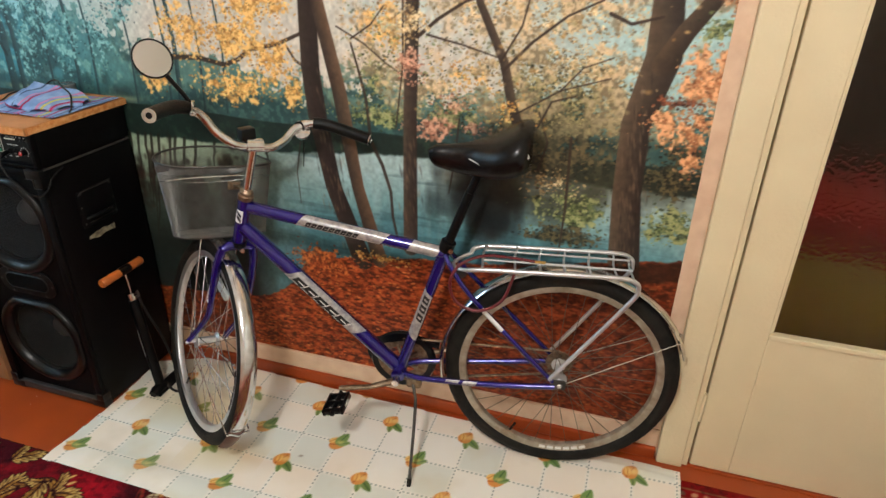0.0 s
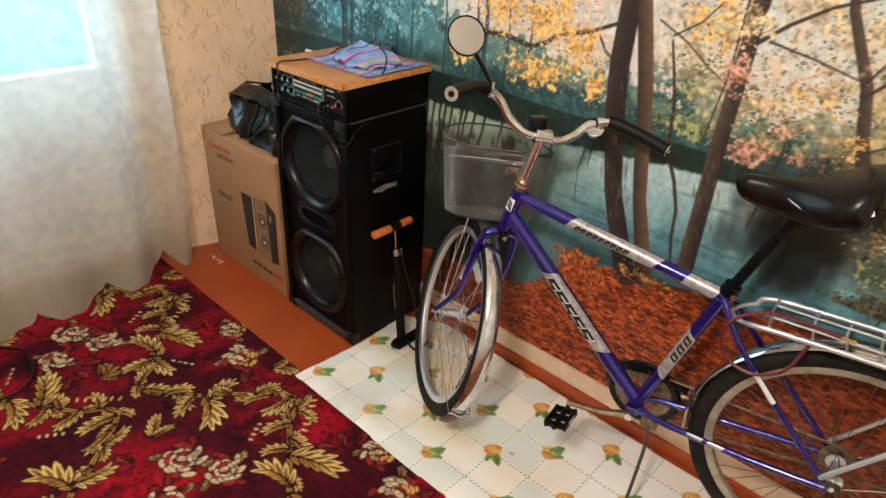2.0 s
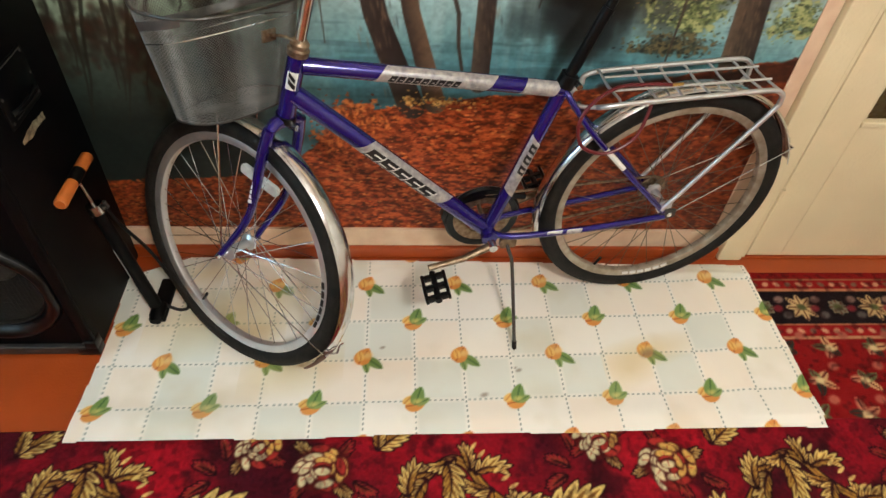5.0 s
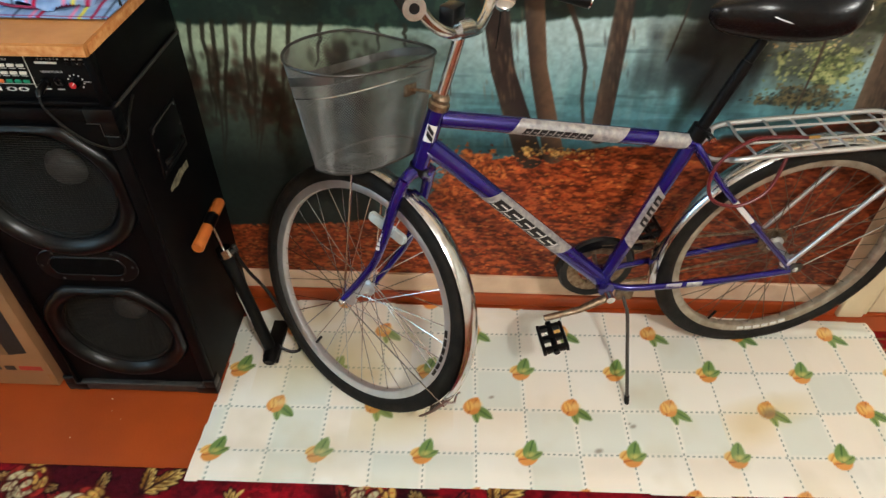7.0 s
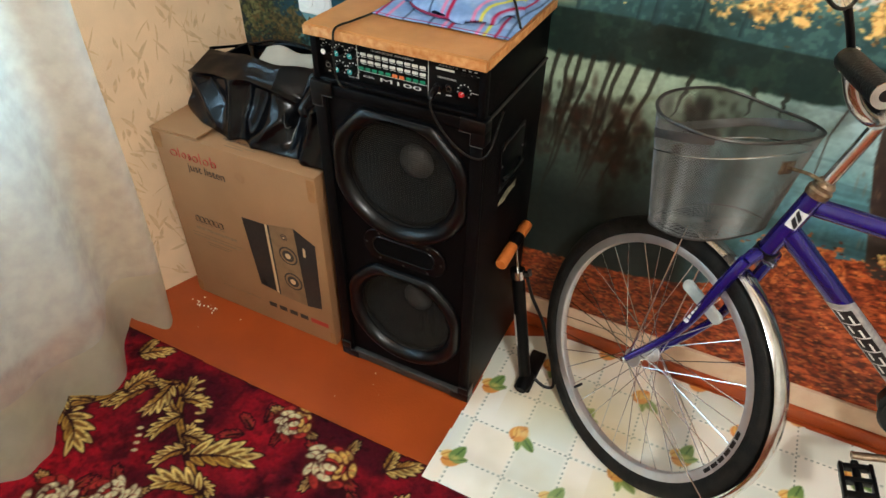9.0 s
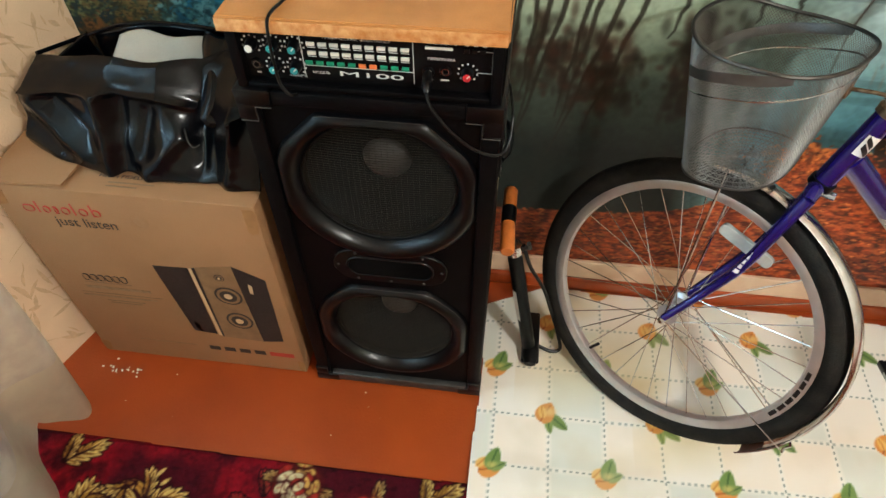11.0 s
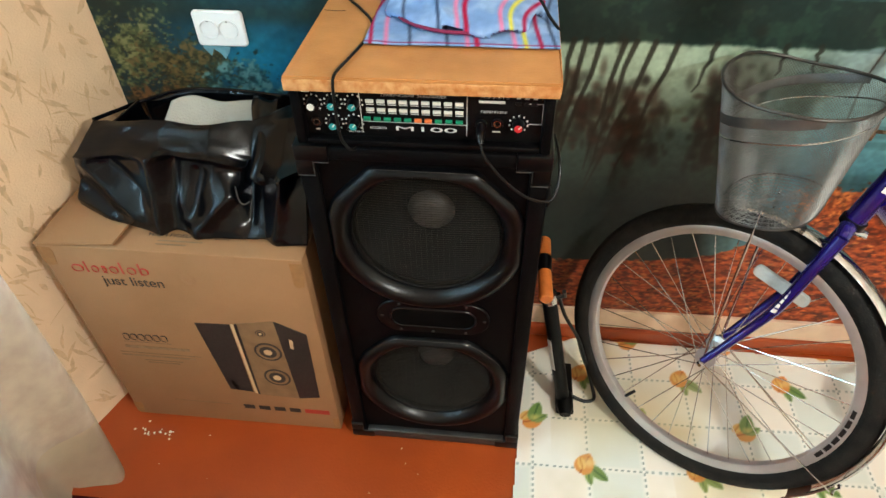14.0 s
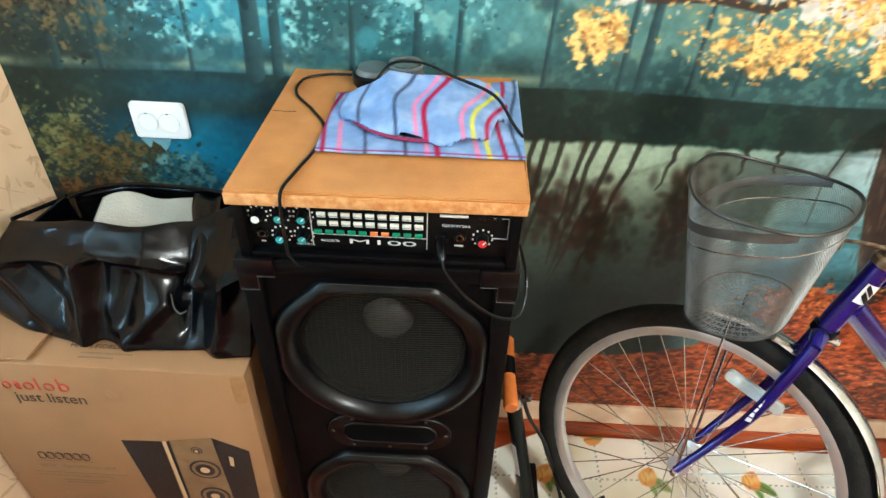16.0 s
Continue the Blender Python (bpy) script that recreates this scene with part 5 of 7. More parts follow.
# wheels
def wheel(name, m, label, alloy, wiring):
    """A wired wheel round the axle through m."""
    hub = part(name, moved(turned([(0, -0.058), (0.005, -0.058), (0.005, -0.038), (0.022, -0.036), (0.022, -0.031), (0.012, -0.026), (0.011, 0.026), (0.022, 0.031), (0.022, 0.036), (0.005, 0.038), (0.005, 0.058), (0, 0.058)], 20, Matrix.Rotation(radians(-90), 4, "X")), m), ALLOY, bike, label)
    ring = lambda R, pr, n=72: moved(turned([(R + a, c) for a, c in pr], n, Matrix.Rotation(radians(-90), 4, "X"), True), m)
    part("tyre", ring(0.3110, [(0.0240 * math.cos(t), 0.0215 * math.sin(t)) for t in (2 * math.pi * k / 14 for k in range(14))]), RUBBER, hub, "dusty black tyre with fine tread")
    part("rim", ring(0.283, [(0.012, -0.0115), (0.012, 0.0115), (0.004, 0.0135), (-0.010, 0.0095), (-0.013, 0.0), (-0.010, -0.0095), (0.004, -0.0135)]), alloy, hub, "dull aluminium rim")
    wire = mesh_of("spoke", tube([(0, 0, 0), (0, 0, 0.256)], 0.0011, 5), wiring, True)
    for k in range(36):
        a = 2 * math.pi * k / 36
        e = 1 if k % 2 else -1
        lead = radians(38) * (1 if (k // 2) % 2 else -1)
        h = Vector((0.020 * math.cos(a + lead * 1.6), 0.034 * e, 0.020 * math.sin(a + lead * 1.6)))
        o = Vector((0.274 * math.cos(a), 0, 0.274 * math.sin(a)))
        d = o - h
        s = new("spoke", wire)
        s.parent = hub
        s.matrix_local = m @ Matrix.Translation(h) @ d.to_track_quat("Z", "Y").to_matrix().to_4x4() @ Matrix.Diagonal((1, 1, d.length / 0.256, 1))
    for e in (1, -1):
        part("axle_nut", moved(turned([(0, 0.058), (0.008, 0.058), (0.008, 0.067), (0.004, 0.07), (0, 0.07)], 6, Matrix.Rotation(radians(-90 * e), 4, "X")), m), CHROME, hub, smooth=False)
    a = radians(-62)
    part("valve", moved(tube([(0.272 * math.cos(a), 0, 0.272 * math.sin(a)), (0.240 * math.cos(a), 0, 0.240 * math.sin(a))], 0.004, 8), m), BLACKPLASTIC, hub)
    return hub


ahead = Vector((-math.cos(radians(36)), math.sin(radians(36)), 0))
upright = Matrix.Rotation(radians(15), 3, ahead) @ Vector((0, 0, 1))
axle = upright.cross(ahead)
FRONT = Matrix.Translation((0.394, -0.287, 0.3165)) @ Matrix((ahead, axle, upright)).transposed().to_4x4()
FW, RW = BIKE.inverted() @ FRONT @ Matrix.Scale(0.968, 4), Matrix.Translation(HUB_R)
fwheel = wheel("front_wheel", FW, "front wheel turned towards the wall", ALLOY, CHROME)
rwheel = wheel("rear_wheel", RW, "rear wheel with dull rim", DUSTYALLOY, DULLSPOKE)
b = moved(plate(rounded(-0.058, 0.058, -0.013, 0.013, 0.010), 0.012, Matrix.Translation((0, -0.006, 0)), 0.002), FW @ pose(-0.060, 0.0, 0.214, 0, -11, 0))
part("spoke_reflector", b, REFLECTOR, fwheel, "clear plastic reflector between the spokes")
for m_, a0 in ((FW, 172), (RW, 250)):
    b = bmesh.new()
    for k in range(6):
        a = radians(a0 + 5 * k)
        join(b, moved(box(-0.004, 0.004, 0.0105, 0.0142, -0.009, 0.009), m_ @ Matrix.Rotation(-a, 4, "Y") @ Matrix.Translation((0.281, 0, 0))))
    part("rim_sticker", b, WHITEDECAL if a0 == 250 else BLACKDECAL, fwheel if m_ is FW else rwheel)


# mudguards
def guard(name, m, a0, a1, R, half, mat, label, n=48):
    b = bmesh.new()
    prof = [(half * math.sin(t), R - 0.011 + 0.011 * math.cos(t * 1.15)) for t in np.linspace(-1.25, 1.25, 9)]
    prof = [(y, r) for y, r in prof] + [(y * 0.93, r - 0.0015) for y, r in prof[::-1]]
    rows = [[b.verts.new(m @ Vector((r * math.cos(a), y, r * math.sin(a)))) for y, r in prof] for a in (radians(a0 + (a1 - a0) * i / n) for i in range(n + 1))]
    for u, v in zip(rows, rows[1:]):
        for j in range(len(prof)):
            k = (j + 1) % len(prof)
            b.faces.new((u[j], u[k], v[k], v[j]))
    b.faces.new(rows[0]), b.faces.new(rows[-1][::-1])
    return part(name, b, mat, bike, label)


rg = guard("rear_mudguard", RW, -12, 163, 0.352, 0.027, CHROME, "chromed rear mudguard, dulled with dust")
fg = guard("front_mudguard", FW, 74, 212, 0.350, 0.026, CHROME, "chromed front mudguard")
FLAP = material("rust_brown_flap", rgb(96, 58, 44), 0.5, vary=0.3, size=0.02)
guard("mud_flap", FW, 203, 221, 0.3515, 0.0275, FLAP, "rust-brown flap at the end of the mudguard", 10)
pt = lambda m, R, a, y: m @ Vector((R * math.cos(radians(a)), y, R * math.sin(radians(a))))
for e in (1, -1):
    part("stay_wire", tube([FW @ Vector((0, 0.058 * e, 0)), pt(FW, 0.345, 203, 0.034 * e)], 0.0018, 6), CHROME, fg)
    part("stay_wire", tube([RW @ Vector((0, 0.064 * e, 0)), pt(RW, 0.348, 152, 0.034 * e)], 0.0018, 6), CHROME, rg)
part("stay_clip", tube([pt(FW, 0.352, 203, y) for y in (-0.034, -0.02)] + [pt(FW, 0.362, 203, 0)] + [pt(FW, 0.352, 203, y) for y in (0.02, 0.034)], 0.0028, 6), CHROME, fg)
part("stay_clip", tube([pt(RW, 0.345, 152, y) for y in (-0.034, -0.02)] + [pt(RW, 0.357, 152, 0)] + [pt(RW, 0.345, 152, y) for y in (0.02, 0.034)], 0.0028, 6), CHROME, rg)

# fork
CROWN = HEADLOW - AXIS * 0.016
fork = part("fork_crown", tube(bent([CROWN + Vector((0, -0.046, -0.008)), CROWN + Vector((0, -0.03, 0.002)), CROWN + Vector((0, 0, 0.006)), CROWN + Vector((0, 0.03, 0.002)), CROWN + Vector((0, 0.046, -0.008))], STEER), [0.011, 0.014, 0.0155, 0.014, 0.011], 14), BIKEBLUE, bike)
for e in (1, -1):
    top = CROWN + Vector((0, 0.044 * e, -0.004))
    pts = [top, top - AXIS * 0.06 + Vector((0, 0.010 * e, 0)), top - AXIS * 0.17 + Vector((0.0, 0.013 * e, 0)), top - AXIS * 0.25 + Vector((0.012, 0.013 * e, 0)), HUB_F + Vector((0, 0.058 * e, 0.004))]
    pts = spline(bent(pts[:-1], STEER) + [FW @ Vector((0, 0.058 * e, 0.004))], 6)
    part("fork_blade", tube(pts, list(np.linspace(0.0135, 0.0075, len(pts))), 14), BIKEBLUE, fork)
b0, b1 = STEER @ (CROWN + Vector((0, 0.054, 0)) - AXIS * 0.12), STEER @ (CROWN + Vector((0.004, 0.057, 0)) - AXIS * 0.20)
for i in range(5):
    part("decal_block", sleeve(b0, b1, 0.0115, 0.1 + 0.16 * i, 0.22 + 0.16 * i, -5, 55, 0.03, 0.0006, 3, 4), WHITEDECAL, fork)
part("fork_bolt", tube(bent([CROWN + Vector((-0.01, 0, -0.006)), CROWN + Vector((-0.032, 0, -0.006))], STEER), 0.007, 8), CHROME, fork)

# stem and handlebar
CLAMP = HEADTOP + AXIS * 0.158
part("stem", tube([HEADTOP + AXIS * 0.025, CLAMP], 0.0112, 16), CHROME, bike, "chromed handlebar stem")
part("stem_clamp", tube(bent([CLAMP + Vector((0, -0.022, 0.004)), CLAMP + Vector((0, 0.022, 0.004))], BARTURN), 0.0185, 16), CHROME, bike)
HALF = [(0, 0.0, 0), (0, 0.05, 0.001), (0.010, 0.092, 0.022), (0.016, 0.125, 0.056), (0.010, 0.160, 0.074), (-0.012, 0.196, 0.078), (-0.055, 0.240, 0.071), (-0.112, 0.286, 0.060)]
BAR = spline(bent([CLAMP + Vector((u, -l, z - 0.06 * l)) for u, l, z in HALF[:0:-1]] + [CLAMP + Vector((u, l, z + 0.09 * l)) for u, l, z in HALF], BARTURN), 6)
hb = part("handlebar", tube(BAR, 0.0112, 14), CHROME, bike, "chromed swept-back handlebar")
part("grip", tube(BAR[:17], 0.0165, 14), GRIP, hb, "black rubber grip")
part("grip", tube(BAR[-17:], 0.0165, 14), GRIP, hb, "black rubber grip")
for end, nxt in ((BAR[0], BAR[1]), (BAR[-1], BAR[-2])):
    d = (end - nxt).normalized()
    part("end_ring", moved(turned([(0.007, 0), (0.016, 0), (0.0165, 0.003), (0.0075, 0.003)], 20, closed=True), Matrix.Translation(end) @ d.to_track_quat("Z", "Y").to_matrix().to_4x4()), CHROME, hb)
    part("end_plug", moved(turned([(0, 0.0005), (0.0072, 0.0005), (0.0072, 0.002), (0, 0.002)], 16), Matrix.Translation(end) @ d.to_track_quat("Z", "Y").to_matrix().to_4x4()), GRIP, hb)
# bell, lamp bracket, cable
q = BAR[22]
bell = part("bell", moved(turned([(0.0, 0.016), (0.012, 0.014), (0.020, 0.006), (0.022, -0.004), (0.019, -0.006), (0, -0.006)], 24), Matrix.Translation(q + Vector((-0.012, 0.012, -0.016))) @ Matrix.Rotation(radians(150), 4, "X")), CHROME, bike, "chromed round bell")
part("bell_strap", tube([q + Vector((0, -0.006, 0)), q + Vector((0, 0.006, 0))], 0.014, 12), BLACKMETAL, bell)
c0 = BARTURN @ (CLAMP + Vector((0.012, 0.016, 0.032)))
part("lamp_bracket", moved(box(-0.016, 0.016, -0.020, 0.020, -0.016, 0.016, 0.004), Matrix.Translation(c0) @ Matrix.Rotation(radians(-40), 4, "Z")), BLACKPLASTIC, bike, "black plastic lamp holder")
part("bracket_foot", moved(box(-0.009, 0.009, -0.012, 0.012, -0.032, -0.014, 0.003), Matrix.Translation(c0) @ Matrix.Rotation(radians(-40), 4, "Z")), BLACKPLASTIC, bike)
part("brake_cable", tube(spline([q + Vector((-0.01, 0, -0.02)), q + Vector((-0.008, 0.004, -0.07)), q + Vector((-0.004, 0.006, -0.115))], 6), 0.0016, 6), CABLE, bike)

# mirror on the left end of the bar
INV = BIKE.inverted()
mb, mc = BAR[-20] + Vector((0, 0, 0.012)), INV @ Vector((0.478, -0.395, 1.200))
aim = (INV.to_3x3() @ Vector((0.88, -0.56, 0.46))).normalized()
MM = Matrix.Translation(mc) @ aim.to_track_quat("Z", "Y").to_matrix().to_4x4()
mir = part("mirror", moved(turned([(0.0, -0.014), (0.03, -0.012), (0.052, -0.003), (0.056, 0.002), (0.055, 0.006), (0.051, 0.006), (0.050, 0.002), (0, 0.002)], 36), MM @ Matrix.Scale(0.84, 4)), BLACKPLASTIC, bike, "round black rear-view mirror on a stalk")
part("mirror_glass", moved(turned([(0, 0.0045), (0.0505, 0.0035)], 36), MM @ Matrix.Scale(0.84, 4)), MIRRORGLASS, mir)
part("mirror_stalk", tube(spline([mb, mb + (mc - mb) * 0.25 + Vector((0, 0, 0.004)), mb + (mc - mb) * 0.7, mc - aim * 0.012], 6), 0.0058, 10), BLACKPLASTIC, mir)
part("mirror_clamp", tube([BAR[-20] + Vector((0, 0, -0.012)), mb + Vector((0, 0, 0.010))], 0.009, 10), CHROME, mir)

# saddle and post
POSTDIR = (Vector((0.262, 0, 0.925)) - SEATTOP).normalized()
part("seat_post", tube([SEATTOP, SEATTOP + POSTDIR * 0.172], 0.0128, 16), BLACKMETAL, bike, "black seat post")
part("seat_pillar", tube([SEATTOP + POSTDIR * 0.17, SEATTOP + POSTDIR * 0.238], 0.0105, 14), BLACKMETAL, bike)
b = bmesh.new()
rows = []
NS = 26
for i in range(NS + 1):
    t = i / NS
    u = 0.392 - 0.262 * t
    hw = 0.019 + 0.012 * t + 0.080 * (1 / (1 + math.exp(-(t - 0.56) * 11)))
    hw *= math.sqrt(max(0.0, 1 - ((t - 0.82) / 0.185) ** 2)) * 0.6 + 0.4 if t > 0.82 else 1
    hw *= min(1, math.sqrt(t / 0.06)) if t < 0.06 else 1
    topz = 0.988 + 0.012 * math.cos(t * 5.2) * 0.5 + 0.094 * t ** 1.6 - (0.02 * ((t - 0.85) / 0.15) ** 2 if t > 0.85 else 0) - (0.012 * (1 - t / 0.08) if t < 0.08 else 0)
    low = 0.946 + 0.012 * max(0, t - 0.5) - 0.024 * math.sin(math.pi * t) + 0.018 * max(0.0, 1 - t / 0.10) ** 2
    row = []
    for k in range(20):
        a = 2 * math.pi * k / 20
        c, s = math.cos(a), math.sin(a)
        y = hw * math.copysign(abs(c) ** 0.75, c)
        mid, hh = (topz + low) / 2, (topz - low) / 2
        z = mid + hh * math.copysign(abs(s) ** 0.7, s) - (0.010 * abs(y / max(hw, 1e-3)) ** 2 * t if s > 0 else 0)
        row.append(b.verts.new((u, y, z)))
    rows.append(row)
for r0, r1 in zip(rows, rows[1:]):
    for k in range(20):
        b.faces.new((r0[k], r0[(k + 1) % 20], r1[(k + 1) % 20], r1[k]))
b.faces.new(rows[0]), b.faces.new(rows[-1][::-1])
sad = part("saddle", b, SADDLE, bike, "padded black vinyl saddle with pale piping")
part("saddle_piping", tube(spline([(0.30, 0.024, 0.981), (0.265, 0.048, 0.972), (0.225, 0.078, 0.968), (0.185, 0.095, 0.985), (0.155, 0.08, 1.008)], 6), 0.0013, 6), WHITEDECAL, sad)
for i in range(4):
    part("saddle_mark", moved(box(-0.006, 0.006, -0.0008, 0.0008, -0.005, 0.005), Matrix.Translation((0.185 - 0.014 * i, 0.0935 - 0.003 * i, 0.985 + 0.007 * i)) @ pose(0, 0, 0, 12, 22, -8)), WHITEDECAL, sad)
part("saddle_clamp", tube([(0.262, -0.018, 0.934), (0.262, 0.018, 0.934)], 0.013, 12), BLACKMETAL, sad)

# carrier
rack = part("luggage_carrier", tube(spline([(0.275, 0.050, 0.672), (0.262, 0.066, 0.683), (0.20, 0.070, 0.690), (0.0, 0.070, 0.696), (-0.12, 0.070, 0.699), (-0.155, 0.069, 0.690), (-0.165, 0.068, 0.668), (-0.145, 0.067, 0.620), (0.03, 0.066, 0.355)], 7), 0.0062, 12), ALLOY, bike, "silver tubular luggage carrier over the rear wheel")
part("carrier_tube", tube(spline([(0.275, -0.050, 0.672), (0.262, -0.066, 0.683), (0.20, -0.070, 0.690), (0.0, -0.070, 0.696), (-0.12, -0.070, 0.699), (-0.155, -0.069, 0.690), (-0.165, -0.068, 0.668), (-0.145, -0.067, 0.620), (0.03, -0.066, 0.355)], 7), 0.0062, 12), ALLOY, rack)
for u in (0.235, 0.15, 0.085, 0.02, -0.045, -0.11, -0.15):
    z = 0.693 + 0.0 * u
    part("carrier_rung", tube(spline([(u, -0.066, z), (u, -0.052, z + 0.002), (u + 0.004, 0, z + 0.001), (u, 0.052, z + 0.002), (u, 0.066, z)], 4), 0.003, 8), ALLOY, rack)
for e in (0.028, -0.028):
    part("carrier_wire", tube([(0.235, e, 0.697), (0.0, e, 0.700), (-0.15, e, 0.702)], 0.003, 8), ALLOY, rack)
part("carrier_bridge", tube(spline([(0.275, 0.050, 0.672), (0.305, 0.03, 0.664), (0.318, 0, 0.662), (0.305, -0.03, 0.664), (0.275, -0.050, 0.672)], 6), 0.005, 10), ALLOY, rack)
part("carrier_clip", plate(rounded(-0.012, 0.012, -0.02, 0.02, 0.004), 0.003, pose(0.30, 0.012, 0.645, 0, 40, 0)), GREYSTEEL, rack)

# crank set
cr = part("chain_guard", moved(turned([(0.080, -0.006), (0.098, -0.008), (0.103, 0.0), (0.098, 0.008), (0.080, 0.006)], 40, Matrix.Rotation(radians(-90), 4, "X"), True), Matrix.Translation(BB + Vector((0, -0.05, 0)))), BLACKPLASTIC, bike, "black plastic chain guard ring")
part("chainring", moved(turned([(0.050, -0.002), (0.080, -0.002), (0.080, 0.002), (0.050, 0.002)], 40, Matrix.Rotation(radians(-90), 4, "X"), True), Matrix.Translation(BB + Vector((0, -0.047, 0)))), RUSTYSTEEL, cr)
for k in range(5):
    a = 2 * math.pi * k / 5
    part("chainring_arm", tube([BB + Vector((0, -0.047, 0)), BB + Vector((0.056 * math.cos(a), -0.047, 0.056 * math.sin(a)))], 0.006, 6), RUSTYSTEEL, cr)
part("guard_plate", plate([(0.36, 0.352), (0.47, 0.372), (0.575, 0.342), (0.585, 0.30), (0.575, 0.27), (0.567, 0.30), (0.55, 0.335), (0.47, 0.355), (0.36, 0.338)], 0.02, Matrix.Translation((0, -0.064, 0))), BLACKPLASTIC, cr)
part("chain", tube([(0.472, -0.047, 0.363), (0.0, -0.046, 0.374)], 0.0038, 6), RUSTYSTEEL, bike)
part("chain", tube([(0.472, -0.047, 0.208), (0.0, -0.046, 0.296)], 0.0038, 6), RUSTYSTEEL, bike)
part("sprocket", moved(turned([(0.012, -0.002), (0.039, -0.002), (0.039, 0.002), (0.012, 0.002)], 28, Matrix.Rotation(radians(-90), 4, "X"), True), Matrix.Translation(HUB_R + Vector((0, -0.046, 0)))), RUSTYSTEEL, bike)
ca = part("crank_arm", tube([BB + Vector((0, 0.058, -0.002)), Vector((0.55, 0.074, 0.262)), Vector((0.640, 0.082, 0.250))], [0.012, 0.009, 0.009], 10, flat=0.8), RUSTYSTEEL, bike, "stained steel crank")
part("axle_bolt", tube([BB + Vector((0, 0.05, 0)), BB + Vector((0, 0.074, 0))], 0.011, 12), CHROME, ca)
part("crank_arm", tube([BB + Vector((0, -0.058, 0.002)), Vector((0.31, -0.082, 0.32))], [0.012, 0.009], 10, flat=0.8), RUSTYSTEEL, bike)
for sx, cx, cl, cz, tilt in ((1, 0.632, 0.138, 0.240, 14), (-1, 0.312, -0.138, 0.33, 20)):
    PM = Matrix.Translation((cx, cl, cz)) @ pose(0, 0, 0, 0, tilt, 0) @ Matrix.Diagonal((0.84, 0.92, 0.9, 1))
    pd = part("pedal", tube(bent([(0, -0.052 * sx, 0), (0, 0.05 * sx, 0)], PM), 0.008, 10), BLACKPLASTIC, bike, "black plastic platform pedal")
    for a in ((-0.038, -0.028, -0.045, 0.045), (0.028, 0.038, -0.045, 0.045)):
        part("pedal_cage", moved(box(a[0], a[1], a[2], a[3], -0.011, 0.011, 0.003), PM), BLACKPLASTIC, pd)
    for a in (-0.042, -0.006, 0.030):
        part("pedal_bar", moved(box(-0.030, 0.030, a, a + 0.012, -0.010, 0.010, 0.002), PM), BLACKPLASTIC, pd)
    for a in (-0.0385, 0.0385):
        part("pedal_reflector", moved(box(a - 0.001, a + 0.001, -0.016, 0.016, -0.005, 0.005), PM), REFLECTOR, pd)
ks = part("kickstand", tube(spline([(0.425, 0.038, 0.262), (0.418, 0.052, 0.240), (0.412, 0.066, 0.215), (0.410, 0.120, 0.115), (0.410, 0.180, 0.012)], 5), 0.0048, 10), GREYSTEEL, bike, "thin steel kickstand")
part("stand_bracket", plate(rounded(0.40, 0.444, 0.250, 0.282, 0.008), 0.012, Matrix.Translation((0, 0.030, 0))), RUSTYSTEEL, ks)
part("stand_foot", tube([(0.410, 0.176, 0.020), (0.410, 0.187, -0.005)], 0.0065, 10), RUBBER, ks)

# pump hose looped round the stay and carrier
part("spare_hose", tube(spline([(0.10, 0.03, 0.704), (0.16, 0.035, 0.712), (0.235, 0.045, 0.716), (0.295, 0.06, 0.690), (0.318, 0.066, 0.64), (0.300, 0.072, 0.585), (0.24, 0.078, 0.566), (0.18, 0.076, 0.600), (0.155, 0.06, 0.66), (0.15, 0.05, 0.684)], 7), 0.0042, 8), MAROON, bike, "maroon rubber hose looped over the carrier")
part("hose_end", tube([(0.10, 0.03, 0.704), (0.072, 0.028, 0.703)], 0.004, 8), BRASS, bike)

# basket: leaning forwards and to the wall, its rim highest in front
YAW, PITCH, ROLL = 0.590, 0.207, 0.164
b_ahead = Vector((-math.cos(YAW) * math.cos(PITCH), math.sin(YAW) * math.cos(PITCH), -math.sin(PITCH)))
b_side = Vector((0, 0, 1)).cross(b_ahead).normalized()
b_up = b_ahead.cross(b_side)
b_side, b_up = b_side * math.cos(ROLL) + b_up * math.sin(ROLL), b_up * math.cos(ROLL) - b_side * math.sin(ROLL)


def ring_at(v, a, high=None):
    """v: 0 at the floor, 1 at the rim; a: round it; high: a height over its floor instead of v."""
    c, s = math.cos(a), math.sin(a)
    e = lambda t, p: math.copysign(abs(t) ** p, t)
    rim = 0.217 + 0.0215 * c + 0.012 * c * c
    v = v if high is None else min(1.0, high / rim)
    q = Vector((0.432, -0.190, 0.6535)) + b_ahead * (-0.024 * v + (0.0825 + 0.0408 * v) * e(c, 0.78)) + b_side * ((0.132 + (0.044 if s > 0 else 0.006) * v) * e(s, 0.78)) + b_up * (rim * v)
    return INV @ q


basket = part("basket_rim", tube([ring_at(1, 2 * math.pi * k / 72) for k in range(72)], 0.0032, 8, closed=True), GREYSTEEL, bike, "wire mesh handlebar basket")
NC, NR = 128, 72
b = bmesh.new()
vs = [[b.verts.new(ring_at(j / NR, 2 * math.pi * (i + 0.5 * (j % 2)) / NC)) for i in range(NC)] for j in range(NR + 1)]
for j in range(0, NR - 1):
    for i in range(NC):
        o = (i if j % 2 == 0 else (i + 1) % NC)
        b.faces.new((vs[j][i], vs[j + 1][o], vs[j + 2][i], vs[j + 1][(o - 1) % NC]))
net = part("basket_mesh", b, MESHGREY, basket, "expanded metal mesh", False)
wf = net.modifiers.new("strands", "WIREFRAME")
wf.thickness, wf.use_replace, wf.use_even_offset = 0.00125, True, False
b = bmesh.new()
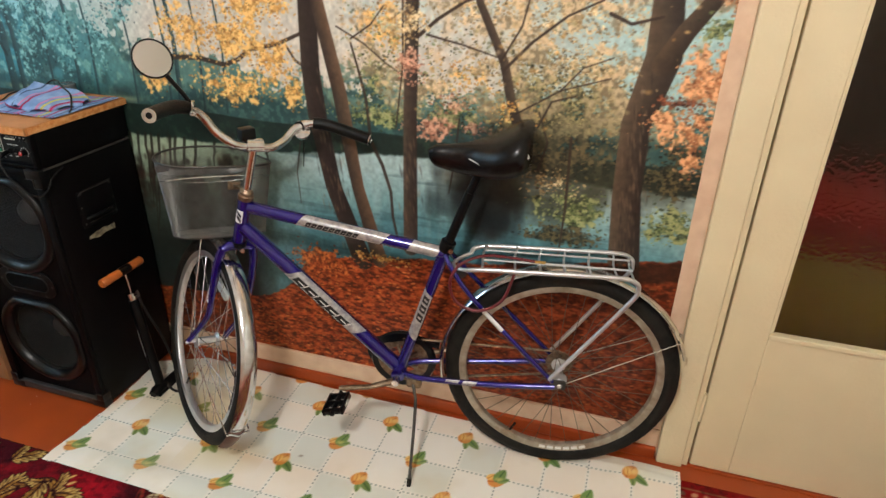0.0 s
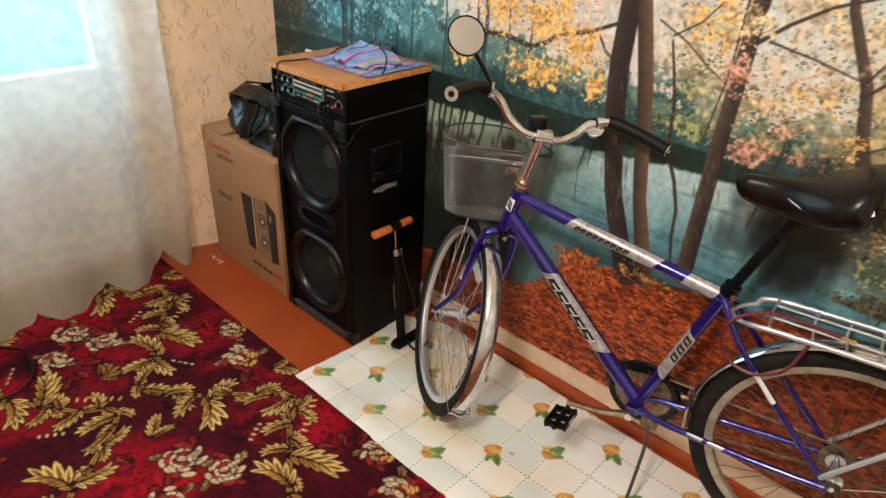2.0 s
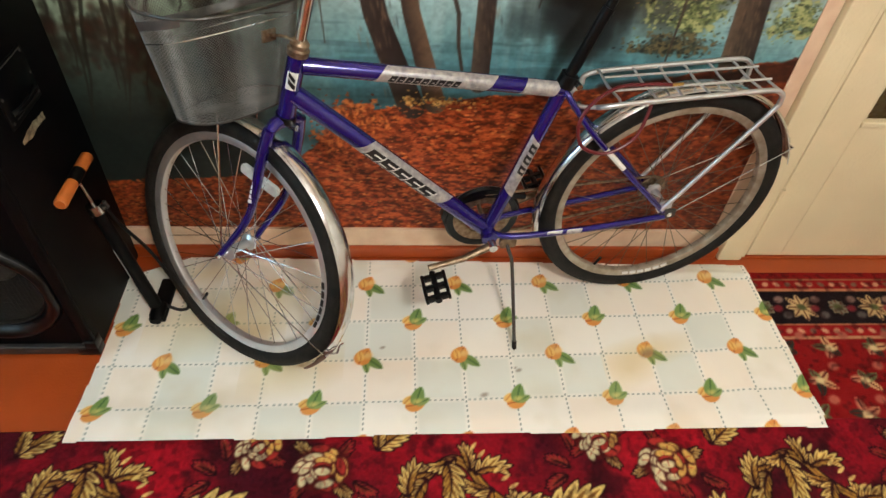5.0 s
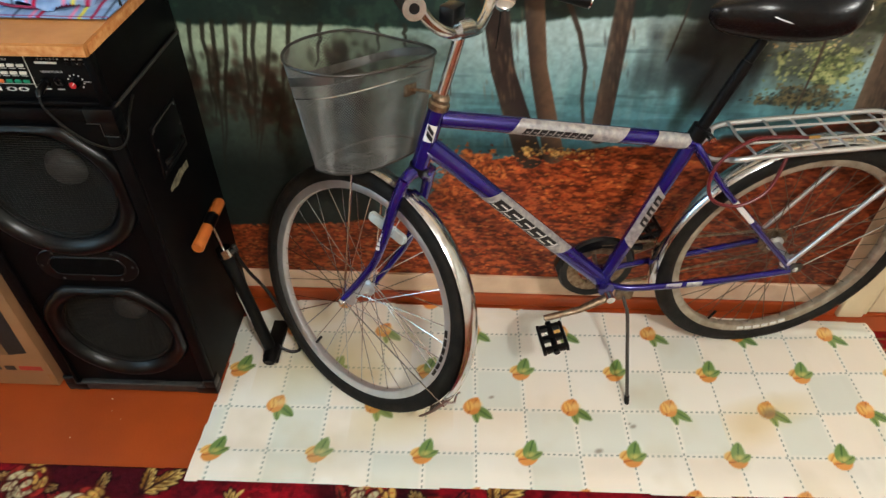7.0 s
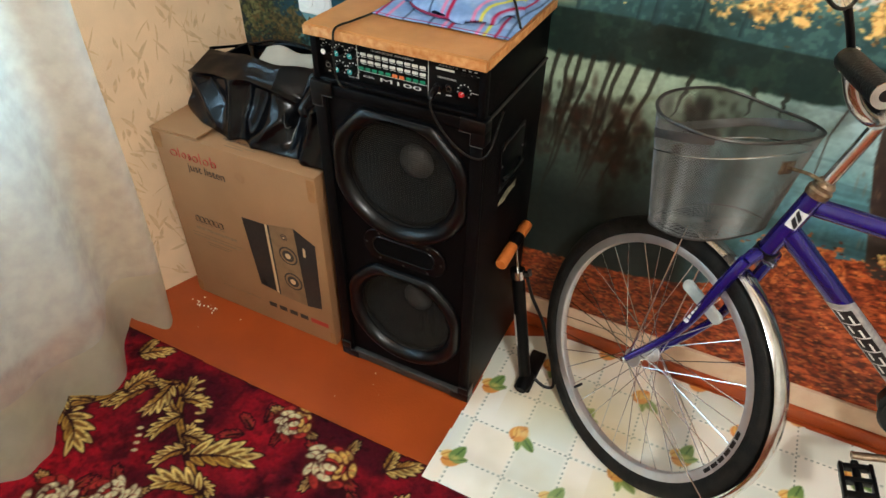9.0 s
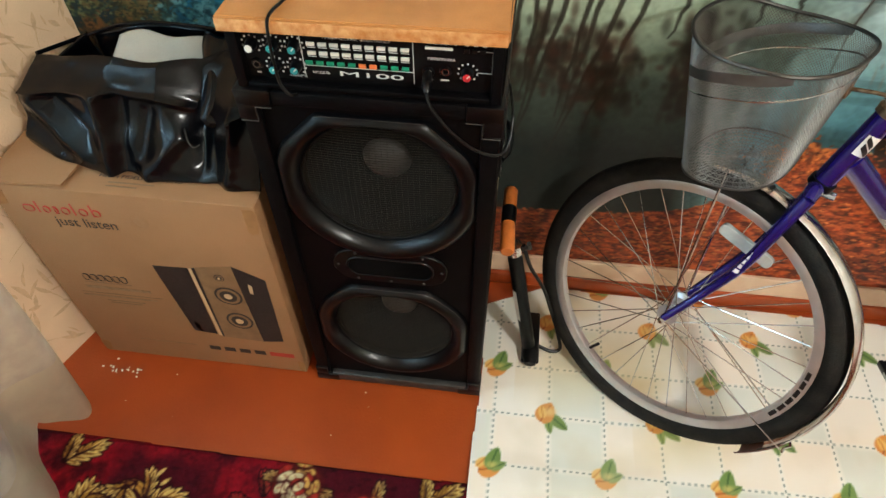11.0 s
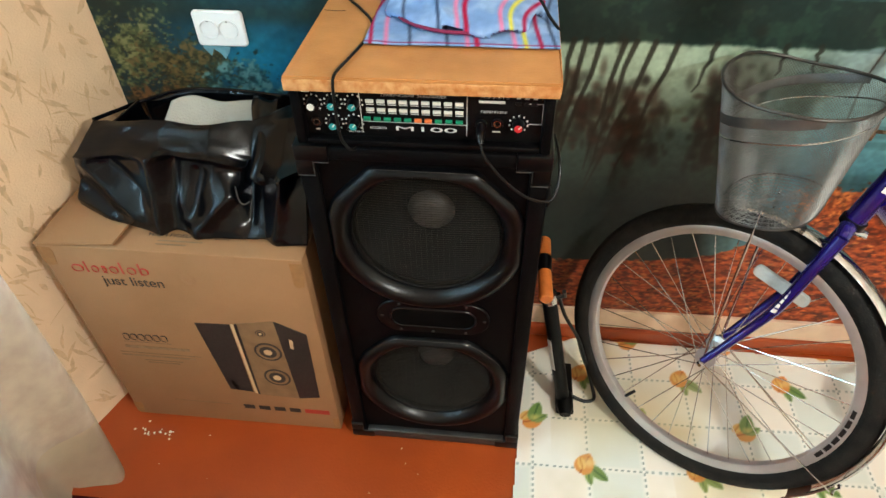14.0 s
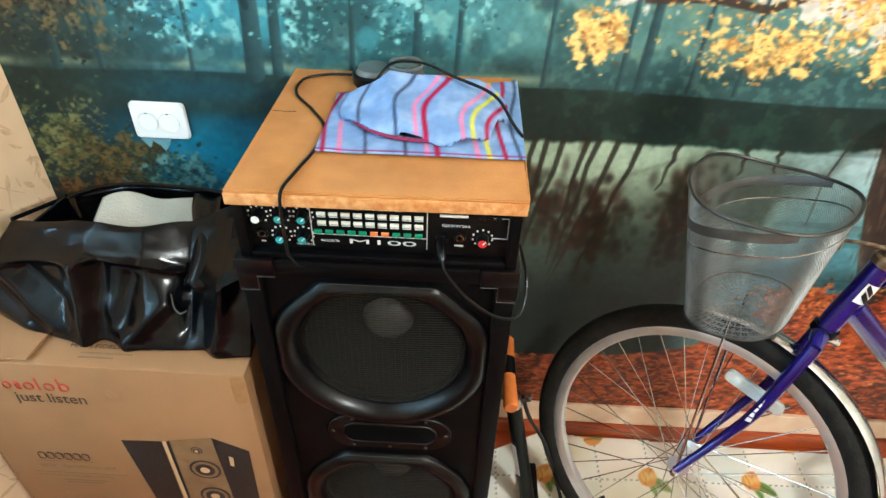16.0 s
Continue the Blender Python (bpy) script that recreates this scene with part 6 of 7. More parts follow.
floor_ring = [ring_at(0, 2 * math.pi * k / 40) for k in range(40)]
mid = sum(floor_ring, Vector()) / 40
rings = [[b.verts.new(mid + (p - mid) * f) for p in floor_ring] for f in (0.08, 0.2, 0.32, 0.44, 0.56, 0.68, 0.8, 0.92, 1.0)]
for u, v in zip(rings, rings[1:]):
    for k in range(40):
        b.faces.new((u[k], u[(k + 1) % 40], v[(k + 1) % 40], v[k]))
net = part("basket_floor", b, MESHGREY, basket, "", False)
wf = net.modifiers.new("strands", "WIREFRAME")
wf.thickness, wf.use_replace, wf.use_even_offset = 0.002, True, False
b = bmesh.new()
arc = [2.05 * (k / 30 - 1) for k in range(61)]
strap = [[b.verts.new(ring_at(0, a, 0.186 - 0.022 * math.cos(a) + dh) + (ring_at(0, a, 0.186) - mid).normalized() * off) for a in arc] for dh, off in ((0, 0.001), (0.017, 0.001), (0.017, 0.0022), (0, 0.0022))]
for u, v in zip(strap, strap[1:] + strap[:1]):
    for k in range(60):
        b.faces.new((u[k], u[k + 1], v[k + 1], v[k]))
part("basket_band", b, MESHGREY, basket, "plain steel band")
part("basket_wire", tube([ring_at(0, 2 * math.pi * k / 72, 0.162 - 0.02 * math.cos(2 * math.pi * k / 72)) for k in range(72)], 0.0016, 6, closed=True), CHROME, basket)
part("basket_wire", tube([ring_at(0.0, 2 * math.pi * k / 72) for k in range(72)], 0.0022, 6, closed=True), GREYSTEEL, basket)
for e in (1, -1):
    part("basket_leg", tube([FW @ Vector((0, 0.054 * e, 0)), mid + (ring_at(0, math.pi / 2 * e) - mid) * 0.42], 0.0026, 8), CHROME, basket)
back = ring_at(0.74, math.pi)
stay0 = HEADTOP + AXIS * 0.03
part("basket_bracket", tube(spline([stay0 + Vector((0, 0.014, 0)), stay0 + (back - stay0) * 0.5 + Vector((0, 0.012, 0.008)), back], 5), 0.0032, 8), RUSTYSTEEL, basket)
part("bracket_plate", moved(box(-0.003, 0.003, -0.018, 0.018, -0.012, 0.012, 0.002), Matrix.Translation(back) @ STEER.to_3x3().to_4x4()), RUSTYSTEEL, basket)

# ---- loudspeaker ----
SX0, SX1, SY, SZ = -0.392, 0.003, -0.375, 0.852
spk = thing("loudspeaker", "tall black two-driver loudspeaker with leatherette covering", "loudspeaker", m=pose(0, 0, 0.002))
b = box(SX0, SX1, SY + 0.012, -0.022, 0.006, SZ, 0.006)
bmesh.ops.delete(b, geom=[f for f in b.faces if f.normal.y < -0.9], context="FACES")
part("cabinet", b, BLACKVINYL, spk)
DRIVERS = ((0.662, 0.174, 0.152), (0.236, 0.169, 0.152))
DCX = -0.194
b = bmesh.new()
for (cz, r, hh), z0, z1 in zip(DRIVERS, (0.452, 0.010), (SZ - 0.004, 0.452)):
    x0, x1, R = SX0 + 0.004, SX1 - 0.004, r * 0.80
    angles = sorted([2 * math.pi * k / 64 for k in range(64)] + [math.atan2(z - cz, x - DCX) % (2 * math.pi) for x in (x0, x1) for z in (z0, z1)])
    rows = []
    for a in angles:
        c, q = math.cos(a), math.sin(a)
        far = min((x1 - DCX) / c if c > 1e-6 else 9, (x0 - DCX) / c if c < -1e-6 else 9, (z1 - cz) / q if q > 1e-6 else 9, (z0 - cz) / q if q < -1e-6 else 9)
        rows.append([b.verts.new((DCX + d * c, SY + 0.012 + dy, cz + d * q)) for d, dy in ((R, 0.016), (R, 0), (far, 0))])
    for u, v in zip(rows, rows[1:] + rows[:1]):
        for k in range(2):
            b.faces.new((u[k], u[k + 1], v[k + 1], v[k]))
part("baffle", b, BLACKVINYL, spk, "black front board with two round openings", False)
part("edge_frame", box(SX0, SX0 + 0.030, SY, SY + 0.014, 0.006, SZ, 0.005), BLACKVINYL, spk)
part("edge_frame", box(SX1 - 0.030, SX1, SY, SY + 0.014, 0.006, SZ, 0.005), BLACKVINYL, spk)
part("edge_frame", box(SX0 + 0.030, SX1 - 0.030, SY, SY + 0.014, SZ - 0.026, SZ, 0.005), BLACKVINYL, spk)
part("kick_strip", box(SX0 + 0.036, SX1 - 0.032, SY - 0.003, SY + 0.014, 0.006, 0.034, 0.003), GREYSTEEL, spk, "scuffed grey metal strip at the foot")
for x, s in ((SX0, 1), (SX1, -1)):
    for z, zz in ((SZ, -1), (0.006, 1)):
        x0, x1 = sorted((x - 0.003 * s, x + 0.052 * s))
        z0, z1 = sorted((z + 0.003 * -zz, z + 0.026 * zz))
        c = part("corner_cap", box(x0, x1, SY - 0.004, SY + 0.03, z0, z1, 0.003), BLACKPLASTIC, spk)
        x0, x1 = sorted((x - 0.003 * s, x + 0.026 * s))
        z0, z1 = sorted((z + 0.02 * zz, z + 0.052 * zz))
        part("corner_cap", box(x0, x1, SY - 0.0035, SY + 0.03, z0, z1, 0.003), BLACKPLASTIC, spk)
        pts = [(x + 0.052 * s, SY - 0.005, z + 0.026 * zz), (x + 0.027 * s, SY - 0.005, z + 0.026 * zz), (x + 0.027 * s, SY - 0.005, z + 0.052 * zz), (x, SY - 0.005, z + 0.052 * zz)]
        part("cap_edge", tube(pts, 0.0010, 6), GREYSTEEL, spk)
part("worn_edge", tube([(SX1 + 0.001, SY + 0.012, SZ - 0.001), (SX1 + 0.001, -0.03, SZ - 0.001)], 0.0032, 6), GREYSTEEL, spk, "edge worn to grey")


def driver(cz, r, half_h):
    """A driver behind a bulging plastic ring cut flat at its top corners, with a wire grille."""
    cx, y = DCX, SY + 0.0115
    n = 96

    def cut(a):
        c, q = math.cos(a), math.sin(a)
        d = min(r, r * 0.965 / max(abs(c), 1e-4))
        if q > 0:
            d = min(d, half_h / q, (r * 0.50 + half_h) / (abs(c) + q))
        return d

    b = bmesh.new()
    prof = [(1.0, 0.0, 0), (0.992, -0.006, 0), (0.975, -0.010, 0.0), (0.95, -0.0135, 0.08), (0.925, -0.0155, 0.2), (0.895, -0.0160, 0.4), (0.865, -0.0145, 0.62), (0.835, -0.010, 0.83), (0.808, -0.003, 0.97), (0.785, 0.005, 1), (0.772, 0.012, 1)]
    rings = []
    for f, dy, rnd in prof:
        rings.append([b.verts.new((cx + math.cos(a) * q, y + dy, cz + math.sin(a) * q)) for a in (2 * math.pi * k / n for k in range(n)) for q in [((1 - rnd) * cut(a) + rnd * r * 0.985) * f]])
    for u, v in zip(rings, rings[1:]):
        for k in range(n):
            b.faces.new((u[k], u[(k + 1) % n], v[(k + 1) % n], v[k]))
    ring = part("driver_ring", b, BLACKPLASTIC, spk, "glossy black moulded driver surround")
    ri = r * 0.765
    part("edge_line", tube([(cx + q * math.cos(a), y - 0.0085, cz + q * math.sin(a)) for a in np.linspace(0.5, 2.1, 24) for q in [cut(a) * 0.984]], 0.0006, 5), GREYSTEEL, ring)
    part("cone", turned([(ri * 1.02, -0.006), (ri * 0.95, -0.001), (ri * 0.88, -0.006), (ri * 0.34, -0.066), (0, -0.07)], 48, pose(cx, y + 0.016, cz, 90, 0, 0)), CONE, ring, "dark paper cone")
    part("dust_cap", turned([(ri * 0.33, -0.064), (ri * 0.28, -0.052), (ri * 0.18, -0.045), (0, -0.042)], 36, pose(cx, y + 0.016, cz, 90, 0, 0)), DUSTCAP, ring, "grey domed dust cap")
    wires = bmesh.new()
    k = 26
    dome = lambda p, q: y + 0.006 - 0.006 * (1 - (p / ri) ** 2 - (q / ri) ** 2)
    for i in range(-k, k + 1):
        z = ri * i / (k + 0.6)
        w = math.sqrt(max(ri * ri - z * z, 1e-6))
        tube([(cx + w * t, dome(z, w * t), cz + z) for t in np.linspace(-1, 1, 7)], 0.00065, 4, bm=wires)
        if i % 2 == 0:
            tube([(cx + z, dome(z, w * t) + 0.0012, cz + w * t) for t in np.linspace(-1, 1, 7)], 0.0003, 4, bm=wires)
    part("wire_grille", wires, GRILLE, ring, "grey wire grille")
    part("grille_ring", tube([(cx + ri * math.cos(a), y + 0.006, cz + ri * math.sin(a)) for a in (2 * math.pi * j / 48 for j in range(48))], 0.0022, 6, closed=True), BLACKMETAL, ring)


for cz, r, hh in DRIVERS:
    driver(cz, r, hh)
b = plate(rounded(-0.298, -0.076, 0.410, 0.500, 0.044, 8), 0.006, Matrix.Translation((0, SY + 0.006, 0)), 0.0015)
prt = part("port_plate", b, BLACKPLASTIC, spk, "black plastic port plate with screws")
# flat plate, its black stands in for the dark depth of the port
part("dark_port_face", plate(rounded(-0.268, -0.105, 0.432, 0.480, 0.023, 8), 0.002, Matrix.Translation((0, SY + 0.0045, 0))), material("port_depth_black", rgb(6, 5, 5), 0.9, vary=0.1, specular=0.05), prt)
part("port_lip", tube([(x, SY + 0.005, z) for x, z in rounded(-0.270, -0.103, 0.430, 0.482, 0.025, 8)], 0.002, 6, closed=True), BLACKPLASTIC, prt)
for x, z in ((-0.288, 0.455), (-0.252, 0.492), (-0.187, 0.493), (-0.122, 0.493), (-0.086, 0.455), (-0.122, 0.417), (-0.187, 0.416), (-0.252, 0.417)):
    part("screw", turned([(0, 0.002), (0.0028, 0.0016), (0.0032, 0)], 10, pose(x, SY + 0.006, z, 90, 0, 0)), GREYSTEEL, prt)
# recessed handle and socket plate on its side
b = bmesh.new()
hp = part("side_handle", box(SX1 - 0.001, SX1 + 0.004, -0.28, -0.14, 0.632, 0.752, 0.003), BLACKPLASTIC, spk, "black recessed handle plate")
part("handle_grip", tube(spline([(SX1 + 0.004, -0.262, 0.662), (SX1 + 0.014, -0.24, 0.664), (SX1 + 0.014, -0.18, 0.664), (SX1 + 0.004, -0.158, 0.662)], 5), 0.006, 8), BLACKPLASTIC, hp)
part("handle_edge", tube([(SX1 + 0.005, -0.275, 0.74), (SX1 + 0.005, -0.268, 0.748), (SX1 + 0.005, -0.15, 0.748)], 0.0011, 5), GREYSTEEL, hp)
part("handle_edge", tube([(SX1 + 0.005, -0.255, 0.645), (SX1 + 0.005, -0.155, 0.645)], 0.0011, 5), GREYSTEEL, hp)
for yy, zz in ((-0.272, 0.70), (-0.265, 0.742), (-0.15, 0.742), (-0.147, 0.69), (-0.147, 0.645), (-0.27, 0.645)):
    part("screw", turned([(0, 0.002), (0.003, 0.0016), (0.0035, 0)], 10, pose(SX1 + 0.004, yy, zz, 0, 90, 0)), GREYSTEEL, hp)
LABELSILVER = material("torn_silver_label", rgb(180, 170, 140), 0.4, 0.3, vary=0.5, size=0.012, second=rgb(90, 84, 70))
rr = random.Random(2)
out = [(-0.268 + 0.105 * t, 0.585 + 0.006 * rr.random()) for t in np.linspace(0, 1, 8)] + [(-0.163 - 0.105 * t, 0.612 - 0.012 * rr.random()) for t in np.linspace(0, 1, 8)]
part("torn_label", plate(out, 0.0008, pose(SX1 + 0.0012, 0, 0, 0, 0, 90)), LABELSILVER, spk, "torn silvery label")
for x in (SX0 + 0.04, SX1 - 0.04):
    for y in (-0.33, -0.06):
        part("foot", turned([(0, 0.008), (0.014, 0.008), (0.016, -0.002), (0, -0.002)], 16, pose(x, y, 0)), RUBBER, spk)

# ---- amplifier head ----
AX0, AX1, AY, AZ0, AZ1 = -0.386, 0.000, -0.372, 0.8565, 0.957
amp = thing("amplifier", "black mixing amplifier with knobs and equaliser keys", "amplifier")
part("case", box(AX0, AX1, AY + 0.016, -0.02, AZ0, AZ1, 0.004), BLACKVINYL, amp)
for a in ((AX0, AX0 + 0.016, AZ0, AZ1), (AX1 - 0.016, AX1, AZ0, AZ1), (AX0 + 0.016, AX1 - 0.016, AZ0, AZ0 + 0.010), (AX0 + 0.016, AX1 - 0.016, AZ1 - 0.006, AZ1)):
    part("bezel", box(a[0], a[1], AY, AY + 0.020, a[2], a[3], 0.003), BLACKVINYL, amp)
FY = AY + 0.015
panel = part("front_panel", box(AX0 + 0.016, AX1 - 0.016, FY, FY + 0.004, AZ0 + 0.010, AZ1 - 0.006), BLACKMETAL, amp, "black printed control panel")
F = FY - 0.0012


def at_panel(x, z):
    return Matrix.Translation((x, F, z)) @ Matrix.Rotation(radians(90), 4, "X")


def knob(x, z, mat, r=0.0085):
    k = part("knob", turned([(0, 0.013), (r * 0.75, 0.013), (r * 0.85, 0.011), (r, 0.0), (0, 0)], 20, pose(x, F, z, 90, 0, 0)), BLACKPLASTIC, panel, "round control knob")
    part("knob_cap", turned([(0, 0.0146), (r * 0.62, 0.0144), (r * 0.68, 0.0125), (0, 0.0125)], 20, pose(x, F, z, 90, 0, 0)), mat, k)
    part("pointer", moved(box(-0.0008, 0.0008, -0.0005, 0.0005, 0, r * 0.7), Matrix.Translation((x, F - 0.0146, z)) @ Matrix.Rotation(radians(40), 4, "Y")), WHITEKEY, k)
    for j in range(9):
        a = radians(-45 + 270 * j / 8)
        part("scale_mark", box(x + 0.0135 * math.cos(a) - 0.0012, x + 0.0135 * math.cos(a) + 0.0012, F - 0.0002, F + 0.0008, z + 0.0135 * math.sin(a) - 0.0012, z + 0.0135 * math.sin(a) + 0.0012), PANELTEXT, k)


knob(-0.356, 0.921, WHITEKEY)
knob(-0.325, 0.923, TEALKNOB)
knob(-0.294, 0.923, TEALKNOB)
knob(-0.327, 0.889, TEALKNOB)
knob(-0.296, 0.890, TEALKNOB)
knob(-0.050, 0.899, REDKNOB, 0.009)
for x, z in ((-0.354, 0.890), (-0.105, 0.896), (-0.081, 0.899)):
    s = part("jack_socket", turned([(0.004, 0.003), (0.0075, 0.003), (0.009, 0), (0.004, 0)], 18, pose(x, F, z, 90, 0, 0), True), BLACKPLASTIC, panel)
    part("jack_ring", turned([(0.0046, 0.0035), (0.0056, 0.0035), (0.0056, 0.003), (0.0046, 0.003)], 18, pose(x, F, z, 90, 0, 0), True), CHROME, s)
for i in range(9):
    x = -0.2695 + 0.01655 * i
    for z in (0.9285, 0.9145):
        part("slider_key", box(x - 0.0060, x + 0.0060, F - 0.0035, F, z - 0.0026, z + 0.0026, 0.0006), WHITEKEY, panel)
        part("scale_mark", box(x - 0.0060, x + 0.0060, F - 0.0002, F + 0.0008, z - 0.0070, z - 0.0062), PANELTEXT, panel)
for i in range(10):
    x = -0.2755 + 0.01535 * i
    part("push_key", box(x - 0.0052, x + 0.0052, F - 0.0035, F, 0.8955, 0.9015, 0.0006), ORANGEKEY if i in (5, 6) else GREENKEY, panel)
for x in (-0.2845, -0.126):
    part("panel_line", box(x - 0.0005, x + 0.0005, F - 0.0002, F + 0.0008, 0.874, 0.946), PANELTEXT, panel)
part("panel_line", box(-0.2845, -0.126, F - 0.0002, F + 0.0008, 0.8925, 0.8932), PANELTEXT, panel)
for a in ((-0.037, -0.016, 0.9325, 0.9333), (-0.0168, -0.016, 0.899, 0.9333), (-0.037, -0.016, 0.899, 0.8998)):
    part("panel_line", box(a[0], a[1], F - 0.0002, F + 0.0008, a[2], a[3]), PANELTEXT, panel)
part("level_strip", box(-0.109, -0.071, F - 0.002, F, 0.9325, 0.9365, 0.0005), WHITEKEY, panel)
for i in range(3):
    part("small_key", box(-0.052 + 0.011 * i - 0.004, -0.052 + 0.011 * i + 0.004, F - 0.002, F, 0.930, 0.936, 0.0005), BLACKPLASTIC, panel)
lettering("panel_lettering", "ГРАФИЧЕСКИЙ  ЭКВАЛАЙЗЕР", 0.0055, PANELTEXT, at_panel(-0.252, 0.9365), panel, 0.095)
lettering("panel_lettering", "МОДЕЛЬ", 0.0052, PANELTEXT, at_panel(-0.273, 0.8805), panel, 0.025)
lettering("panel_lettering", "M100", 0.011, PANELTEXT, at_panel(-0.236, 0.8790), panel, 0.092)
lettering("panel_lettering", "ПЕРЕГРУЗКА", 0.005, PANELTEXT, at_panel(-0.106, 0.9155), panel, 0.038)
lettering("panel_lettering", "-7-5-3-2-1 0", 0.0046, PANELTEXT, at_panel(-0.106, 0.9395), panel, 0.04)
lettering("panel_lettering", "ЧАСТОТА", 0.0042, PANELTEXT, at_panel(-0.309, 0.8725), panel, 0.026)
for x, z, w in ((-0.052, 0.941, 0.006), (-0.040, 0.941, 0.006), (-0.028, 0.941, 0.006), (-0.105, 0.884, 0.010), (-0.082, 0.884, 0.012), (-0.354, 0.8755, 0.006), (-0.366, 0.9395, 0.014)):
    part("panel_bar", box(x - w / 2, x + w / 2, F - 0.0002, F + 0.0008, z - 0.001, z + 0.001), PANELTEXT, panel)

# wooden lid on the amplifier
LZ0, LZ1 = 0.9575, 0.9795
lid = thing("wooden_board", "worn orange-brown veneered board lying on the amplifier", "board")
b = bmesh.new()
f = b.faces.new([b.verts.new(p) for p in ((-0.384, -0.389, LZ0), (0.004, -0.383, LZ0), (-0.002, -0.006, LZ0), (-0.378, -0.006, LZ0))])
got = bmesh.ops.extrude_face_region(b, geom=[f])
bmesh.ops.translate(b, verts=[v for v in got["geom"] if isinstance(v, bmesh.types.BMVert)], vec=(0, 0, LZ1 - LZ0))
bmesh.ops.bevel(b, geom=b.edges[:], offset=0.0016, segments=2, affect="EDGES")
part("board", b, LIDWOOD, lid)
part("front_edge", moved(box(-0.383, 0.003, -0.0008, 0.0008, LZ0 + 0.002, LZ1 - 0.002, 0.0005), pose(0, -0.3868, 0, 0, 0, 0.88)), LIDEDGE, lid, "rubbed front edge")
part("right_edge", moved(box(-0.0008, 0.0008, -0.375, -0.008, LZ0 + 0.002, LZ1 - 0.002, 0.0005), pose(0.0048, 0, 0, 0, 0, 0)), LIDEDGE, lid)
part("crack", tube([(-0.375, -0.168, LZ1 + 0.0002), (-0.352, -0.170, LZ1 + 0.0002), (-0.34, -0.168, LZ1 + 0.0002)], 0.0006, 4), INKDARK, lid)

# folded towel: two layers, the upper one rumpled
P = Print(-0.30, 0.012, -0.312, -0.035, 0.0028)
X, Y = P.x, P.y
P.c[:] = (126, 158, 206)
P.lay((150, 178, 218), np.clip((clouds(X * 30, Y * 30, 5) - 0.45) * 4, 0, 1))
for x, w_, col in ((-0.281, 0.0035, (170, 20, 60)), (-0.258, 0.004, (224, 130, 170)), (-0.222, 0.003, (70, 84, 110)), (-0.166, 0.003, (60, 76, 104)), (-0.136, 0.004, (224, 130, 170)), (-0.122, 0.0045, (176, 16, 56)), (-0.066, 0.004, (226, 130, 170)), (-0.050, 0.0038, (226, 214, 70)), (-0.028, 0.0035, (170, 20, 60)), (-0.008, 0.003, (70, 84, 110))):
    P.lay(col, np.clip(1.3 - np.abs(X - x + 0.006 * np.sin(Y * 25)) / w_, 0, 1))
P.lay((150, 30, 80), np.clip(1.2 - np.abs(Y + 0.286) / 0.003, 0, 1) * 0.8)
cloud = lambda x, y: clouds(x * 13, y * 13, 91, 3)
towel_ob = thing("towel", "folded blue towel with red, pink and yellow stripes", "towel")
low = P.sheet("lower_fold", TOWEL, lambda x, y: (x, y + 0.01 * (x + 0.15), LZ1 + 0.003 + 0.006 * cloud(x, y)), lambda x, y: (y > -0.292) & (y < -0.105 + 0.25 * (x + 0.29)) & (x > -0.288) & (x < 0.004))
low.parent = towel_ob
ctr = lambda x, y: ((x + 0.142) / 0.122, (y + 0.165) / 0.098)


def top_keep(x, y):
    u, v = ctr(x, y)
    return (np.abs(u) ** 2.6 + np.abs(v) ** 2.6 < 1 + 0.08 * np.sin(9 * np.arctan2(v, u)))


def top_place(x, y):
    u, v = ctr(x, y)
    d = np.clip(1 - (np.abs(u) ** 2.6 + np.abs(v) ** 2.6), 0, 1)
    z = LZ1 + 0.008 + 0.020 * d ** 0.4 + 0.026 * d * (cloud(x, y) - 0.45) + 0.022 * d ** 0.5 * np.exp(-np.abs(v - 0.35 - 0.5 * u) / 0.22) + 0.012 * d ** 0.5 * np.exp(-np.abs(u + 0.45 + 0.4 * v) / 0.15)
    return -0.142 + 0.975 * (x + 0.142) + 0.20 * (y + 0.165) + 0.006 * np.sin(y * 40), -0.165 + 0.975 * (y + 0.165) - 0.20 * (x + 0.142), z


up = P.sheet("upper_fold", TOWEL, top_place, top_keep)
up.parent = towel_ob
for o in (low, up):
    so = o.modifiers.new("thickness", "SOLIDIFY")
    so.thickness, so.offset = 0.003, -1
hemz = [(0.100 * math.cos(a) * 1.16 - 0.142, 0.097 * math.sin(a) - 0.165) for a in np.linspace(3.3, 5.6, 30)]
part("hem", tube([(x, y, LZ1 + 0.012) for x, y in hemz], 0.0028, 6), material("dark_red_hem", rgb(130, 30, 70), 0.9, vary=0.1), towel_ob)

# round case with a clear lid behind the towel
case = thing("round_case", "black round case with a clear plastic lid", "case")
part("case_body", turned([(0, 0), (0.034, 0), (0.036, 0.004), (0.036, 0.018), (0.033, 0.02), (0, 0.02)], 32, pose(-0.235, -0.052, LZ1 + 0.0005)), BLACKPLASTIC, case)
part("case_lid", turned([(0, 0.008), (0.026, 0.008), (0.030, 0.004), (0.031, 0), (0, 0)], 32, pose(-0.235, -0.052, LZ1 + 0.021)), CASEGLASS, case)
part("second_body", turned([(0, 0), (0.028, 0), (0.030, 0.004), (0.030, 0.020), (0, 0.020)], 32, pose(-0.182, -0.050, LZ1 + 0.0005)), BLACKPLASTIC, case)
part("clear_ring", turned([(0.022, 0), (0.030, 0), (0.031, 0.014), (0.028, 0.017), (0.022, 0.016)], 32, pose(-0.182, -0.050, LZ1 + 0.021), True), CASEGLASS, case)
